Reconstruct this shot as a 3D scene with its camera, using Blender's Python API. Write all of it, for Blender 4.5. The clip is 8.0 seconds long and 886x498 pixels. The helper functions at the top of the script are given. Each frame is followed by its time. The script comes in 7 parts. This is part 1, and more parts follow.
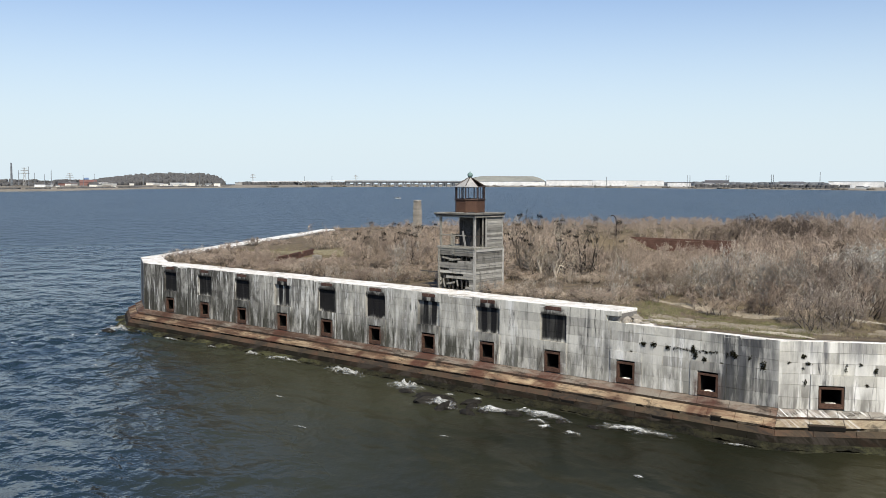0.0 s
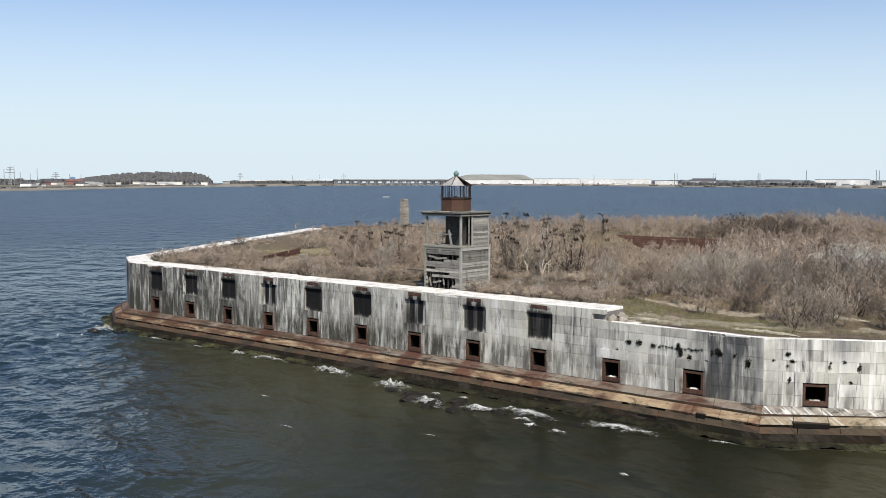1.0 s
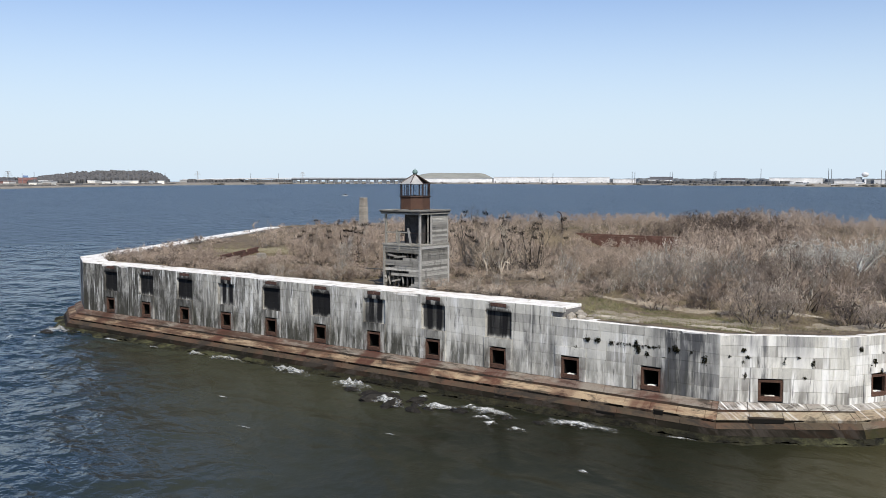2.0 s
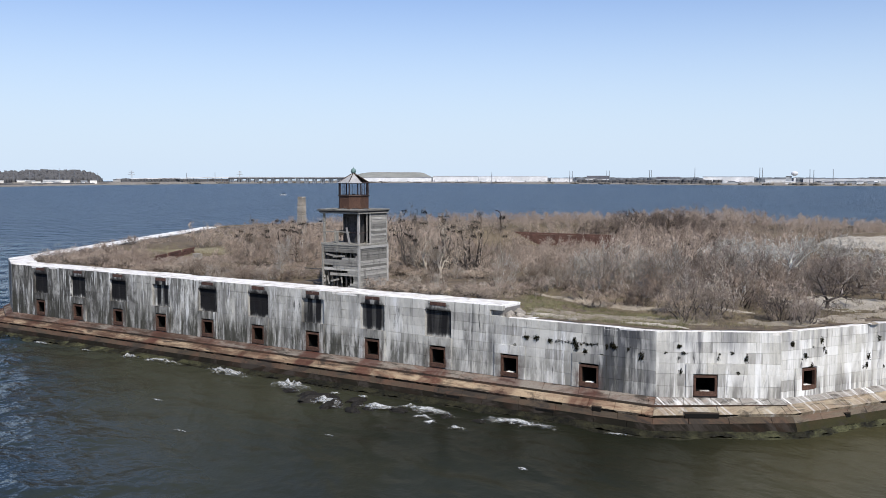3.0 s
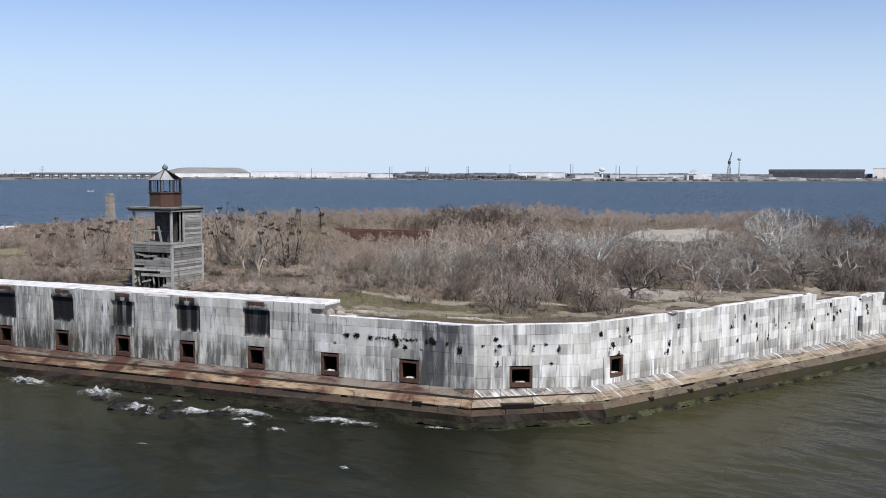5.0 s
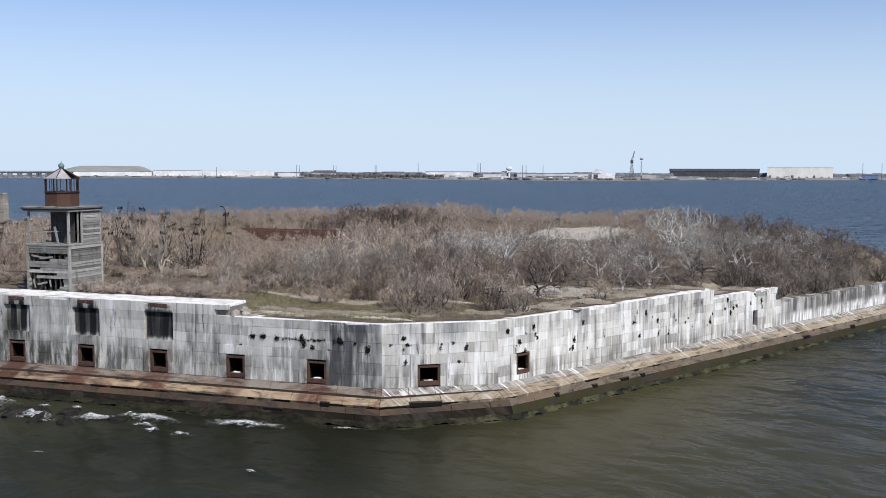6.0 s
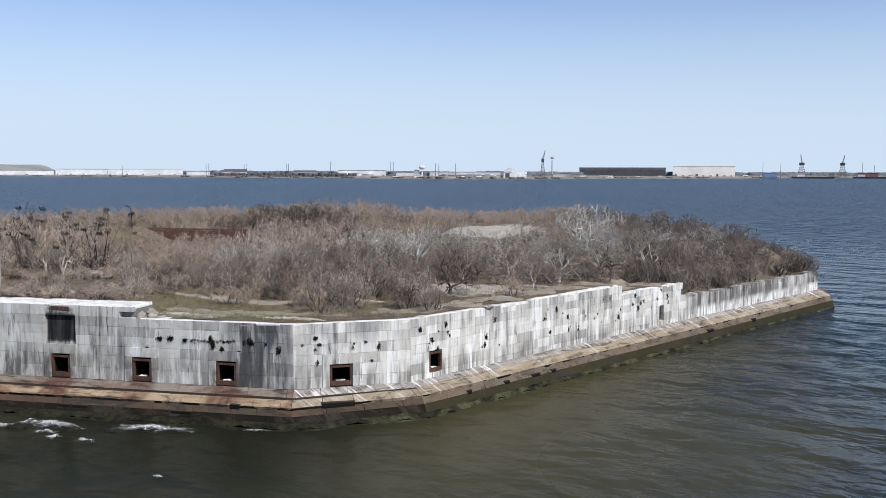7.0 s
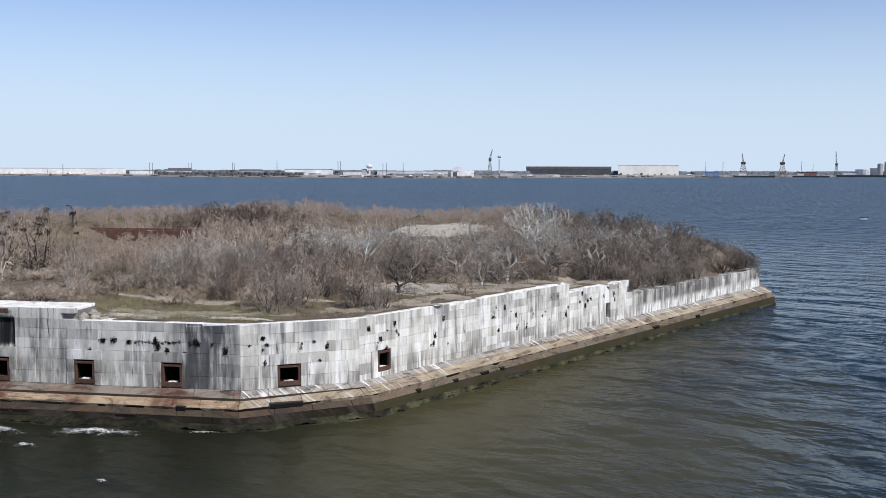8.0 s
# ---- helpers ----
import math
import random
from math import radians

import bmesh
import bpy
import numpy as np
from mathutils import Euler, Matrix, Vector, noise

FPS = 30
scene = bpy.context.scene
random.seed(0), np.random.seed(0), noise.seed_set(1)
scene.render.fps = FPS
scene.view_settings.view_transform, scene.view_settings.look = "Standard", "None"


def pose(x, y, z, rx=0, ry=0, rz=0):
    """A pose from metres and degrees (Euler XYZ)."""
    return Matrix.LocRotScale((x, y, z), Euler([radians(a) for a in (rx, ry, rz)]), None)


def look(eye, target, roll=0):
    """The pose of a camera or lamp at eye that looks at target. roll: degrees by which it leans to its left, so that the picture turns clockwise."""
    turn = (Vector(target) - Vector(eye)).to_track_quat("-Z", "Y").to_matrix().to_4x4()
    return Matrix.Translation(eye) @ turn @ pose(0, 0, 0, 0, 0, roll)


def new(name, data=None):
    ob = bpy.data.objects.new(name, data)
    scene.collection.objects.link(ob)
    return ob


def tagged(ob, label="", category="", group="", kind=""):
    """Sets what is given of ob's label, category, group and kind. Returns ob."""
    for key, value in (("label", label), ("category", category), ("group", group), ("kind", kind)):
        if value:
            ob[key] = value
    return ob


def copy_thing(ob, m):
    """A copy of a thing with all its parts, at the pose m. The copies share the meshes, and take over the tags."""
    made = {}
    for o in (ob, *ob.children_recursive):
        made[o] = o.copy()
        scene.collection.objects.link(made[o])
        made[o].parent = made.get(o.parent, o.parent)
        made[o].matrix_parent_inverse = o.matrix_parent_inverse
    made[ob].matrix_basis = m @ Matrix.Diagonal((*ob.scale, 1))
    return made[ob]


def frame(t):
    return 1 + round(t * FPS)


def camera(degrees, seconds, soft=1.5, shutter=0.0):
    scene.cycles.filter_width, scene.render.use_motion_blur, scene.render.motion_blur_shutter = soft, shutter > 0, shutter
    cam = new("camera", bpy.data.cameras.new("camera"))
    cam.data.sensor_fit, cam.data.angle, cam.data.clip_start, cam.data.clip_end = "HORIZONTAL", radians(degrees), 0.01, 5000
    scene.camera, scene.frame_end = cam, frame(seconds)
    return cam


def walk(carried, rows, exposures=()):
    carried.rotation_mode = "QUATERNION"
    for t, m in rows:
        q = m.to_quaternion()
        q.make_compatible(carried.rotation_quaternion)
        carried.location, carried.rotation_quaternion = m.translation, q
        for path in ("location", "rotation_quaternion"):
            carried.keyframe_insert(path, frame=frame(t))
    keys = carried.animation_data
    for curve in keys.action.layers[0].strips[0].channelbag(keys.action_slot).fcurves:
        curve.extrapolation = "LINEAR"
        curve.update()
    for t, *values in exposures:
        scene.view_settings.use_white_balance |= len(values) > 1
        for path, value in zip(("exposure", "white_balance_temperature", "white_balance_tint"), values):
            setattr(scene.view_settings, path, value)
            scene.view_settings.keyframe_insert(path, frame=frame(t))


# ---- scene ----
# All plans: x runs along the long front wall, y into the fort, z = 0 is the water.
cam = camera(49.5, 8.0, 0.9)
ROWS = [
    (0.0, 25.561, -55.346, 15.082, 40.420, -3.990, -0.220),
    (0.5, 25.640, -55.300, 15.094, 40.328, -4.053, -0.167),
    (1.0, 25.660, -55.220, 15.100, 39.708, -4.075, -0.123),
    (1.5, 25.640, -55.140, 15.095, 38.629, -4.124, -0.110),
    (3.0, 25.544, -54.918, 15.065, 33.693, -4.205, -0.048),
    (3.5, 25.500, -54.830, 15.080, 31.295, -4.251, -0.010),
    (4.0, 25.490, -54.760, 15.106, 28.761, -4.309, -0.020),
    (4.5, 25.520, -54.720, 15.140, 25.898, -4.393, -0.060),
    (6.0, 25.656, -54.690, 15.170, 17.578, -4.502, -0.170),
    (6.5, 25.701, -54.640, 15.165, 15.002, -4.536, -0.160),
    (7.0, 25.735, -54.574, 15.149, 12.406, -4.564, -0.150),
    (7.4, 25.737, -54.540, 15.138, 10.150, -4.597, -0.180),
    (7.5, 25.732, -54.532, 15.134, 9.554, -4.605, -0.190),
    (7.56, 25.720, -54.528, 15.130, 9.300, -4.612, -0.170),
    (8.0, 25.690, -54.522, 15.120, 9.291, -4.614, -0.150),
]
walk(cam, [(t, pose(x, y, z, 90 + pitch, roll, yaw)) for t, x, y, z, yaw, pitch, roll in ROWS], [(0.0, 0.02, 6600, 10.0), (1.5, 0.0, 6480, 11.0), (3.0, -0.06, 6080, 14.5), (8.0, -0.12, 6030, 14.5)])

# ---- light ----
SUN_AZ, SUN_EL = -37.0, 47.0          # degrees from the x axis (counter-clockwise), and above the horizon
sun_way = Vector((math.cos(radians(SUN_AZ)) * math.cos(radians(SUN_EL)), math.sin(radians(SUN_AZ)) * math.cos(radians(SUN_EL)), math.sin(radians(SUN_EL))))
sun = new("sun", bpy.data.lights.new("sun", "SUN"))
sun.data.energy, sun.data.angle, sun.data.color = 4.95, radians(0.53), (1.0, 0.93, 0.785)
sun.matrix_world = look(sun_way * 200, (0, 0, 0))
world = bpy.data.worlds.new("world")
scene.world = world
world.use_nodes = True
wn = world.node_tree
sky = wn.nodes.new("ShaderNodeTexSky")
sky.sky_type, sky.sun_disc = "NISHITA", False
sky.sun_elevation, sky.sun_rotation = radians(SUN_EL), radians(90 - SUN_AZ)
sky.air_density, sky.dust_density, sky.ozone_density, sky.altitude = 1.0, 0.3, 3.0, 10
wn.nodes["Background"].inputs["Strength"].default_value = 0.11
# a bright haze lies low over the river all round
way = wn.nodes.new("ShaderNodeTexCoord")
split = wn.nodes.new("ShaderNodeSeparateXYZ")
wn.links.new(way.outputs["Generated"], split.inputs[0])
haze = wn.nodes.new("ShaderNodeMapRange")
haze.interpolation_type = "SMOOTHSTEP"
for k, v in ((1, -0.02), (2, 0.25), (3, 0.97), (4, 0.0)):
    haze.inputs[k].default_value = v
wn.links.new(split.outputs[2], haze.inputs[0])
blend = wn.nodes.new("ShaderNodeMix")
blend.data_type = "RGBA"
blend.inputs[7].default_value = (6.3, 7.5, 8.3, 1)
wn.links.new(haze.outputs[0], blend.inputs[0])
tone = wn.nodes.new("ShaderNodeMix")
tone.data_type, tone.blend_type = "RGBA", "MULTIPLY"
tone.inputs[0].default_value = 1.0
tone.inputs[7].default_value = (1.02, 1.02, 1.13, 1)
wn.links.new(sky.outputs[0], tone.inputs[6])
wn.links.new(tone.outputs[2], blend.inputs[6])
wn.links.new(blend.outputs[2], wn.nodes["Background"].inputs["Color"])

# ---- materials ----
class Nodes:
    """Short hand for a node tree."""

    def __init__(self, name, rough=0.85, metal=0.0, spec=0.1):
        self.mat = bpy.data.materials.new(name)
        self.mat.use_nodes = True
        self.t = self.mat.node_tree
        self.bsdf = self.t.nodes["Principled BSDF"]
        self.bsdf.inputs["Roughness"].default_value = rough
        self.bsdf.inputs["Metallic"].default_value = metal
        self.bsdf.inputs["Specular IOR Level"].default_value = spec

    def put(self, socket, v):
        if isinstance(v, bpy.types.NodeSocket):
            self.t.links.new(v, socket)
        elif isinstance(v, tuple) and len(v) == 3 and socket.type == "RGBA":
            socket.default_value = (*v, 1)
        else:
            socket.default_value = v

    def pos(self, scale=(1, 1, 1), local=False):
        g = self.t.nodes.new("ShaderNodeTexCoord" if local else "ShaderNodeNewGeometry")
        m = self.t.nodes.new("ShaderNodeMapping")
        m.inputs["Scale"].default_value = scale
        self.t.links.new(g.outputs["Object" if local else "Position"], m.inputs[0])
        return m.outputs[0]

    def along(self, way, k, kz):
        """A flat vector: metres along that way times k, and height times kz."""
        g = self.t.nodes.new("ShaderNodeNewGeometry")
        d = self.t.nodes.new("ShaderNodeVectorMath")
        d.operation = "DOT_PRODUCT"
        d.inputs[1].default_value = way
        self.t.links.new(g.outputs["Position"], d.inputs[0])
        c = self.t.nodes.new("ShaderNodeCombineXYZ")
        self.put(c.inputs[0], self.math("MULTIPLY", d.outputs["Value"], k))
        self.put(c.inputs[1], self.math("MULTIPLY", self.axis(2), kz))
        return c.outputs[0]

    def flow(self, deg, k, kk):
        """A flat vector: metres along that bearing times k, and across it times kk."""
        c = self.t.nodes.new("ShaderNodeCombineXYZ")
        g = self.t.nodes.new("ShaderNodeNewGeometry")
        for i, a in enumerate((radians(deg), radians(deg + 90))):
            d = self.t.nodes.new("ShaderNodeVectorMath")
            d.operation = "DOT_PRODUCT"
            d.inputs[1].default_value = (math.cos(a) * (k, kk)[i], math.sin(a) * (k, kk)[i], 0)
            self.t.links.new(g.outputs["Position"], d.inputs[0])
            self.t.links.new(d.outputs["Value"], c.inputs[i])
        return c.outputs[0]

    def axis(self, k):
        g = self.t.nodes.new("ShaderNodeNewGeometry")
        s = self.t.nodes.new("ShaderNodeSeparateXYZ")
        self.t.links.new(g.outputs["Position"], s.inputs[0])
        return s.outputs[k]

    def noise(self, scale, vec=None, detail=4, rough=0.6, distort=0.0):
        n = self.t.nodes.new("ShaderNodeTexNoise")
        n.inputs["Scale"].default_value, n.inputs["Detail"].default_value = scale, detail
        n.inputs["Roughness"].default_value, n.inputs["Distortion"].default_value = rough, distort
        self.t.links.new(vec if vec is not None else self.pos(), n.inputs["Vector"])
        return n.outputs["Fac"]

    def ramp(self, fac, *stops):
        r = self.t.nodes.new("ShaderNodeValToRGB")
        while len(r.color_ramp.elements) < len(stops):
            r.color_ramp.elements.new(0.5)
        for e, (p, c) in zip(r.color_ramp.elements, stops):
            e.position = p
            e.color = (c, c, c, 1) if not isinstance(c, tuple) else (*c, 1)
        self.t.links.new(fac, r.inputs[0])
        return r.outputs[0]

    def mix(self, fac, a, b, how="MIX"):
        m = self.t.nodes.new("ShaderNodeMix")
        m.data_type, m.blend_type, m.clamp_factor = "RGBA", how, True
        self.put(m.inputs[0], fac)
        self.put(m.inputs[6], a)
        self.put(m.inputs[7], b)
        return m.outputs[2]

    def math(self, op, a, b=0.0, c=0.0):
        m = self.t.nodes.new("ShaderNodeMath")
        m.operation = op
        for s, v in zip(m.inputs, (a, b, c)):
            self.put(s, v)
        return m.outputs[0]

    def band(self, v, lo, hi, soft):
        """1 between lo and hi, softly falling to 0 outside."""
        a = self.t.nodes.new("ShaderNodeMapRange")
        a.interpolation_type = "SMOOTHSTEP"
        for k, w in ((0, v), (1, lo - soft), (2, lo + soft)):
            self.put(a.inputs[k], w)
        b = self.t.nodes.new("ShaderNodeMapRange")
        b.interpolation_type = "SMOOTHSTEP"
        for k, w in ((0, v), (1, hi - soft), (2, hi + soft), (3, 1.0), (4, 0.0)):
            self.put(b.inputs[k], w)
        return self.math("MULTIPLY", a.outputs[0], b.outputs[0])

    def chance(self):
        return self.t.nodes.new("ShaderNodeObjectInfo").outputs["Random"]

    def island(self):
        return self.t.nodes.new("ShaderNodeNewGeometry").outputs["Random Per Island"]

    def bump(self, h, strength=0.4, dist=0.02):
        b = self.t.nodes.new("ShaderNodeBump")
        b.inputs["Strength"].default_value, b.inputs["Distance"].default_value = strength, dist
        self.t.links.new(h, b.inputs["Height"])
        self.t.links.new(b.outputs[0], self.bsdf.inputs["Normal"])

    def color(self, c):
        self.put(self.bsdf.inputs["Base Color"], c)
        return self

    def done(self):
        return self.mat


def simple(name, a, b, scale=3.0, rough=0.85, metal=0.0, bump=0.3, dist=0.01, stretch=(1, 1, 1), local=False, spec=0.12):
    """A two-tone grainy material with a second, larger variation."""
    n = Nodes(name, rough, metal, spec)
    v = n.pos(stretch, local)
    fine = n.noise(scale * 6, v, 5)
    big = n.noise(scale, v, 3)
    c = n.mix(n.ramp(fine, (0.3, 0.0), (0.7, 1.0)), a, b)
    c = n.mix(n.ramp(big, (0.35, 0.55), (0.65, 1.0)), (a[0] * 0.6, a[1] * 0.6, a[2] * 0.6), c)
    c = n.mix(n.math("MULTIPLY", n.chance(), 0.25), c, (0.02, 0.018, 0.016))
    n.color(c)
    if bump:
        n.bump(fine, bump, dist)
    return n.done()


# how each bay of the front wall is stained, from the far end on: panel all black, two runs below the bricks, weeping below the panel
BAY_STAIN = [(0.92, 0.4, 0.7), (0.75, 0.2, 0.6), (1.0, 0.3, 0.6), (0.1, 1.0, 0.25), (0.98, 0.2, 0.7), (1.0, 0.3, 0.6), (0.2, 1.0, 0.95), (0.5, 1.0, 0.5), (0.78, 0.3, 0.2)]


def granite(name, white, black, panels=False):
    """Weathered pale granite: grain, tone by block, white droppings and black streaks that run down the face."""
    n = Nodes(name, 0.85)
    grain = n.noise(22, detail=5)
    tone = n.mix(n.chance(), (0.56, 0.545, 0.485), (0.72, 0.705, 0.64))
    tone = n.mix(n.ramp(n.chance(), (0.05, 0.5), (0.12, 0.0)), tone, (0.3, 0.29, 0.27))
    c = n.mix(n.ramp(grain, (0.35, 0.0), (0.65, 0.22)), tone, (0.2, 0.195, 0.185))
    # broad grey washes that hang from the top, and patches that lean together
    wash = n.noise(1.0, n.pos((0.4, 0.4, 0.13)), 5, 0.66, 0.8)
    c = n.mix(n.ramp(wash, (0.5, 0.0), (0.68, 0.5)), c, (0.19, 0.193, 0.2))
    blotch = n.noise(0.7, n.pos((1, 1, 0.6)), 6, 0.7, 0.6)
    c = n.mix(n.ramp(blotch, (0.5, 0.0), (0.7, 0.5)), c, (0.22, 0.21, 0.19))
    crowd = n.noise(0.28, n.pos((1, 1, 0.4)), 3, 0.6)
    streak_w = n.noise(1.0, n.pos((1.5, 1.5, 0.12)), 6, 0.66, 0.5)
    thread_w = n.noise(1.0, n.pos((4.2, 4.2, 0.14)), 3, 0.6, 0.3)
    streak_b = n.noise(1.0, n.pos((1.3, 1.3, 0.12)), 6, 0.68, 0.5)
    thread_b = n.noise(1.0, n.pos((3.4, 3.4, 0.2)), 4, 0.65, 0.4)
    step = n.math("MULTIPLY", n.math("SUBTRACT", n.chance(), 0.5), 0.055)
    streak_w, streak_b = n.math("ADD", streak_w, step), n.math("SUBTRACT", streak_b, n.math("MULTIPLY", step, 0.7))
    c = n.mix(n.math("MULTIPLY", n.ramp(streak_w, (0.60 - white, 0.0), (0.68 - white * 0.5, 0.88)), n.ramp(crowd, (0.36, 1.0), (0.6, 0.45))), c, (0.86, 0.86, 0.84))
    b = n.math("MULTIPLY", n.ramp(streak_b, (0.57 - black, 0.0), (0.70 - black * 0.6, 0.92)), n.ramp(crowd, (0.38, 0.12), (0.6, 1.0)))
    c = n.mix(b, c, (0.04, 0.041, 0.044))
    b = n.math("MULTIPLY", n.ramp(thread_b, (0.62 - black, 0.0), (0.7 - black * 0.5, 0.7)), n.ramp(n.noise(0.4, detail=2), (0.45, 0.0), (0.6, 1.0)))
    c = n.mix(b, c, (0.06, 0.06, 0.062))
    c = n.mix(n.math("MULTIPLY", n.ramp(thread_w, (0.64 - white * 0.5, 0.0), (0.7 - white * 0.5, 0.75)), n.ramp(n.noise(0.33, detail=2), (0.46, 0.0), (0.6, 1.0))), c, (0.86, 0.86, 0.84))
    if white > 0.05:
        # whole stones limed white, and grey weeping from the top of the wall
        c = n.mix(n.math("MULTIPLY", n.ramp(n.chance(), (0.82 - white * 2, 0.0), (0.86 - white * 2, 0.38)), n.ramp(n.noise(1.0, n.pos((1.6, 1.6, 0.2)), 4), (0.38, 0.0), (0.62, 1.0))), c, (0.86, 0.86, 0.83))
        c = n.mix(n.math("MULTIPLY", n.math("MULTIPLY", n.band(n.axis(1), 35.0, 90.0, 1.5), n.band(n.axis(2), 2.5, 9.0, 0.4)), n.ramp(n.noise(1.0, n.pos((1.2, 1.2, 0.12)), 5, 0.65), (0.42, 0.97), (0.62, 0.2))), c, (0.105, 0.1, 0.092))
        c = n.mix(n.math("MULTIPLY", n.math("MULTIPLY", n.band(n.axis(1), 36.0, 90.0, 1.5), n.band(n.axis(2), 0.0, 2.75, 0.35)), n.ramp(n.noise(1.0, n.pos((0.8, 0.8, 0.3)), 5, 0.65), (0.38, 0.0), (0.52, 0.9))), c, (0.84, 0.84, 0.81))
        weep = n.ramp(n.noise(1.0, n.pos((1.7, 1.7, 0.12)), 5, 0.66), (0.46, 0.0), (0.64, 0.7))
        c = n.mix(n.math("MULTIPLY", weep, n.band(n.axis(2), 4.85, 7.0, 0.7)), c, (0.19, 0.19, 0.2))
    if panels:
        x = n.axis(0)
        # the far bays are grimier
        west = n.math("MULTIPLY", n.band(x, -80.0, -24.0, 20.0), n.ramp(n.math("ADD", n.noise(1.0, n.pos((0.9, 0.9, 0.25)), 6, 0.72, 0.8), step), (0.40, 0.1), (0.56, 0.92)))
        c = n.mix(west, c, (0.09, 0.087, 0.078))
        c = n.mix(n.math("MULTIPLY", n.band(x, -90.0, -46.0, 10.0), n.ramp(n.math("ADD", n.noise(1.0, n.pos((1.4, 1.4, 0.3)), 6, 0.72, 0.6), step), (0.42, 0.15), (0.58, 0.9))), c, (0.05, 0.048, 0.042))
        c = n.mix(n.math("MULTIPLY", n.band(x, -90.0, -22.0, 12.0), n.ramp(n.noise(1.0, n.pos((2.3, 2.3, 0.2)), 6, 0.7, 0.9), (0.54, 0.0), (0.64, 0.85))), c, (0.76, 0.76, 0.73))
        # black stains of the bays
        bay = n.math("ABSOLUTE", n.math("WRAP", x, 2.875, -2.875))
        which = n.t.nodes.new("ShaderNodeValToRGB")
        which.color_ramp.interpolation = "CONSTANT"
        while len(which.color_ramp.elements) < len(BAY_STAIN):
            which.color_ramp.elements.new(0.5)
        for k, (e, v) in enumerate(zip(which.color_ramp.elements, BAY_STAIN)):
            e.position, e.color = k / len(BAY_STAIN), (*v, 1)
        n.put(which.inputs[0], n.math("DIVIDE", n.math("ADD", x, 60.375), 51.75))
        parts = n.t.nodes.new("ShaderNodeSeparateColor")
        n.put(parts.inputs[0], which.outputs[0])
        solid, twin, below = parts.outputs[0], parts.outputs[1], parts.outputs[2]
        wob = n.math("MULTIPLY", n.math("SUBTRACT", n.noise(1.0, n.pos((1.6, 1.6, 0.5)), 4, 0.6), 0.5), 0.5)
        near = n.band(x, -63.0, -9.0, 0.3)
        zz = n.math("ADD", n.axis(2), n.math("MULTIPLY", wob, 1.6))
        rag = n.ramp(n.noise(1.0, n.pos((2.6, 2.6, 0.12)), 4, 0.62), (0.46, 1.0), (0.72, 0.5))
        pane = n.math("MULTIPLY", n.math("MULTIPLY", n.band(n.math("ADD", bay, n.math("MULTIPLY", wob, 0.3)), -1.0, 1.04, 0.05), n.band(zz, 4.2, 6.0, 0.2)), n.math("MULTIPLY", near, solid))
        c = n.mix(n.ramp(n.math("MULTIPLY", pane, rag), (0.0, 0.0), (0.4, 0.8), (0.75, 0.985)), c, (0.011, 0.011, 0.012))
        head = n.math("MULTIPLY", n.math("MULTIPLY", n.band(bay, -1.0, 0.95, 0.12), n.band(n.axis(2), 5.9, 6.45, 0.08)), n.math("MULTIPLY", near, n.math("MULTIPLY", solid, 0.92)))
        c = n.mix(n.math("MULTIPLY", head, n.ramp(n.noise(3.0, detail=4), (0.4, 0.3), (0.6, 1.0))), c, (0.03, 0.028, 0.027))
        runs = n.math("MULTIPLY", n.math("MULTIPLY", n.band(n.math("ADD", bay, n.math("MULTIPLY", wob, 0.45)), 0.2, 0.66, 0.09), n.band(zz, 4.2, 6.25, 0.4)), n.math("MULTIPLY", near, twin))
        c = n.mix(n.ramp(runs, (0.0, 0.0), (0.5, 0.85), (0.8, 0.985)), c, (0.012, 0.012, 0.014))
        run = n.math("MULTIPLY", n.math("MULTIPLY", n.band(bay, -1.25, 1.15, 0.25), n.band(n.axis(2), 3.3, 5.4, 0.9)), n.math("MULTIPLY", near, below))
        c = n.mix(n.math("MULTIPLY", run, n.ramp(n.noise(1.0, n.pos((2.4, 2.4, 0.12)), 4, 0.62, 0.3), (0.42, 0.0), (0.56, 0.95))), c, (0.02, 0.02, 0.02))
        # a dark wash by the cut corner
        corner = n.math("MULTIPLY", n.band(x, 0.2, 4.2, 0.7), n.ramp(n.noise(1.0, n.pos((1.5, 1.5, 0.16)), 5, 0.66), (0.36, 0.0), (0.54, 0.9)))
        c = n.mix(corner, c, (0.05, 0.053, 0.06))
        # mould low down, and brown iron stain round the openings
        low = n.math("MULTIPLY", n.band(n.axis(2), 0.0, 3.6, 0.8), n.ramp(n.noise(1.0, n.pos((1.8, 1.8, 0.28)), 5, 0.68), (0.42, 0.0), (0.56, 0.92)))
        c = n.mix(n.math("MULTIPLY", n.ramp(n.noise(1.0, n.pos((3.0, 3.0, 0.3)), 5, 0.7, 0.5), (0.58, 0.0), (0.66, 0.85)), n.ramp(n.noise(0.45, detail=2), (0.42, 0.15), (0.58, 1.0))), c, (0.05, 0.05, 0.048))
        low = n.math("MULTIPLY", low, n.math("ADD", 0.5, n.math("MULTIPLY", n.band(x, -90.0, -12.0, 8.0), 0.5)))
        c = n.mix(low, c, (0.05, 0.049, 0.038))
        iron = n.math("MULTIPLY", n.band(bay, -1.0, 0.95, 0.25), n.band(n.axis(2), 0.0, 3.1, 0.35))
        c = n.mix(n.math("MULTIPLY", iron, n.ramp(n.noise(1.6, detail=4), (0.4, 0.1), (0.62, 0.8))), c, (0.12, 0.08, 0.065))
    else:
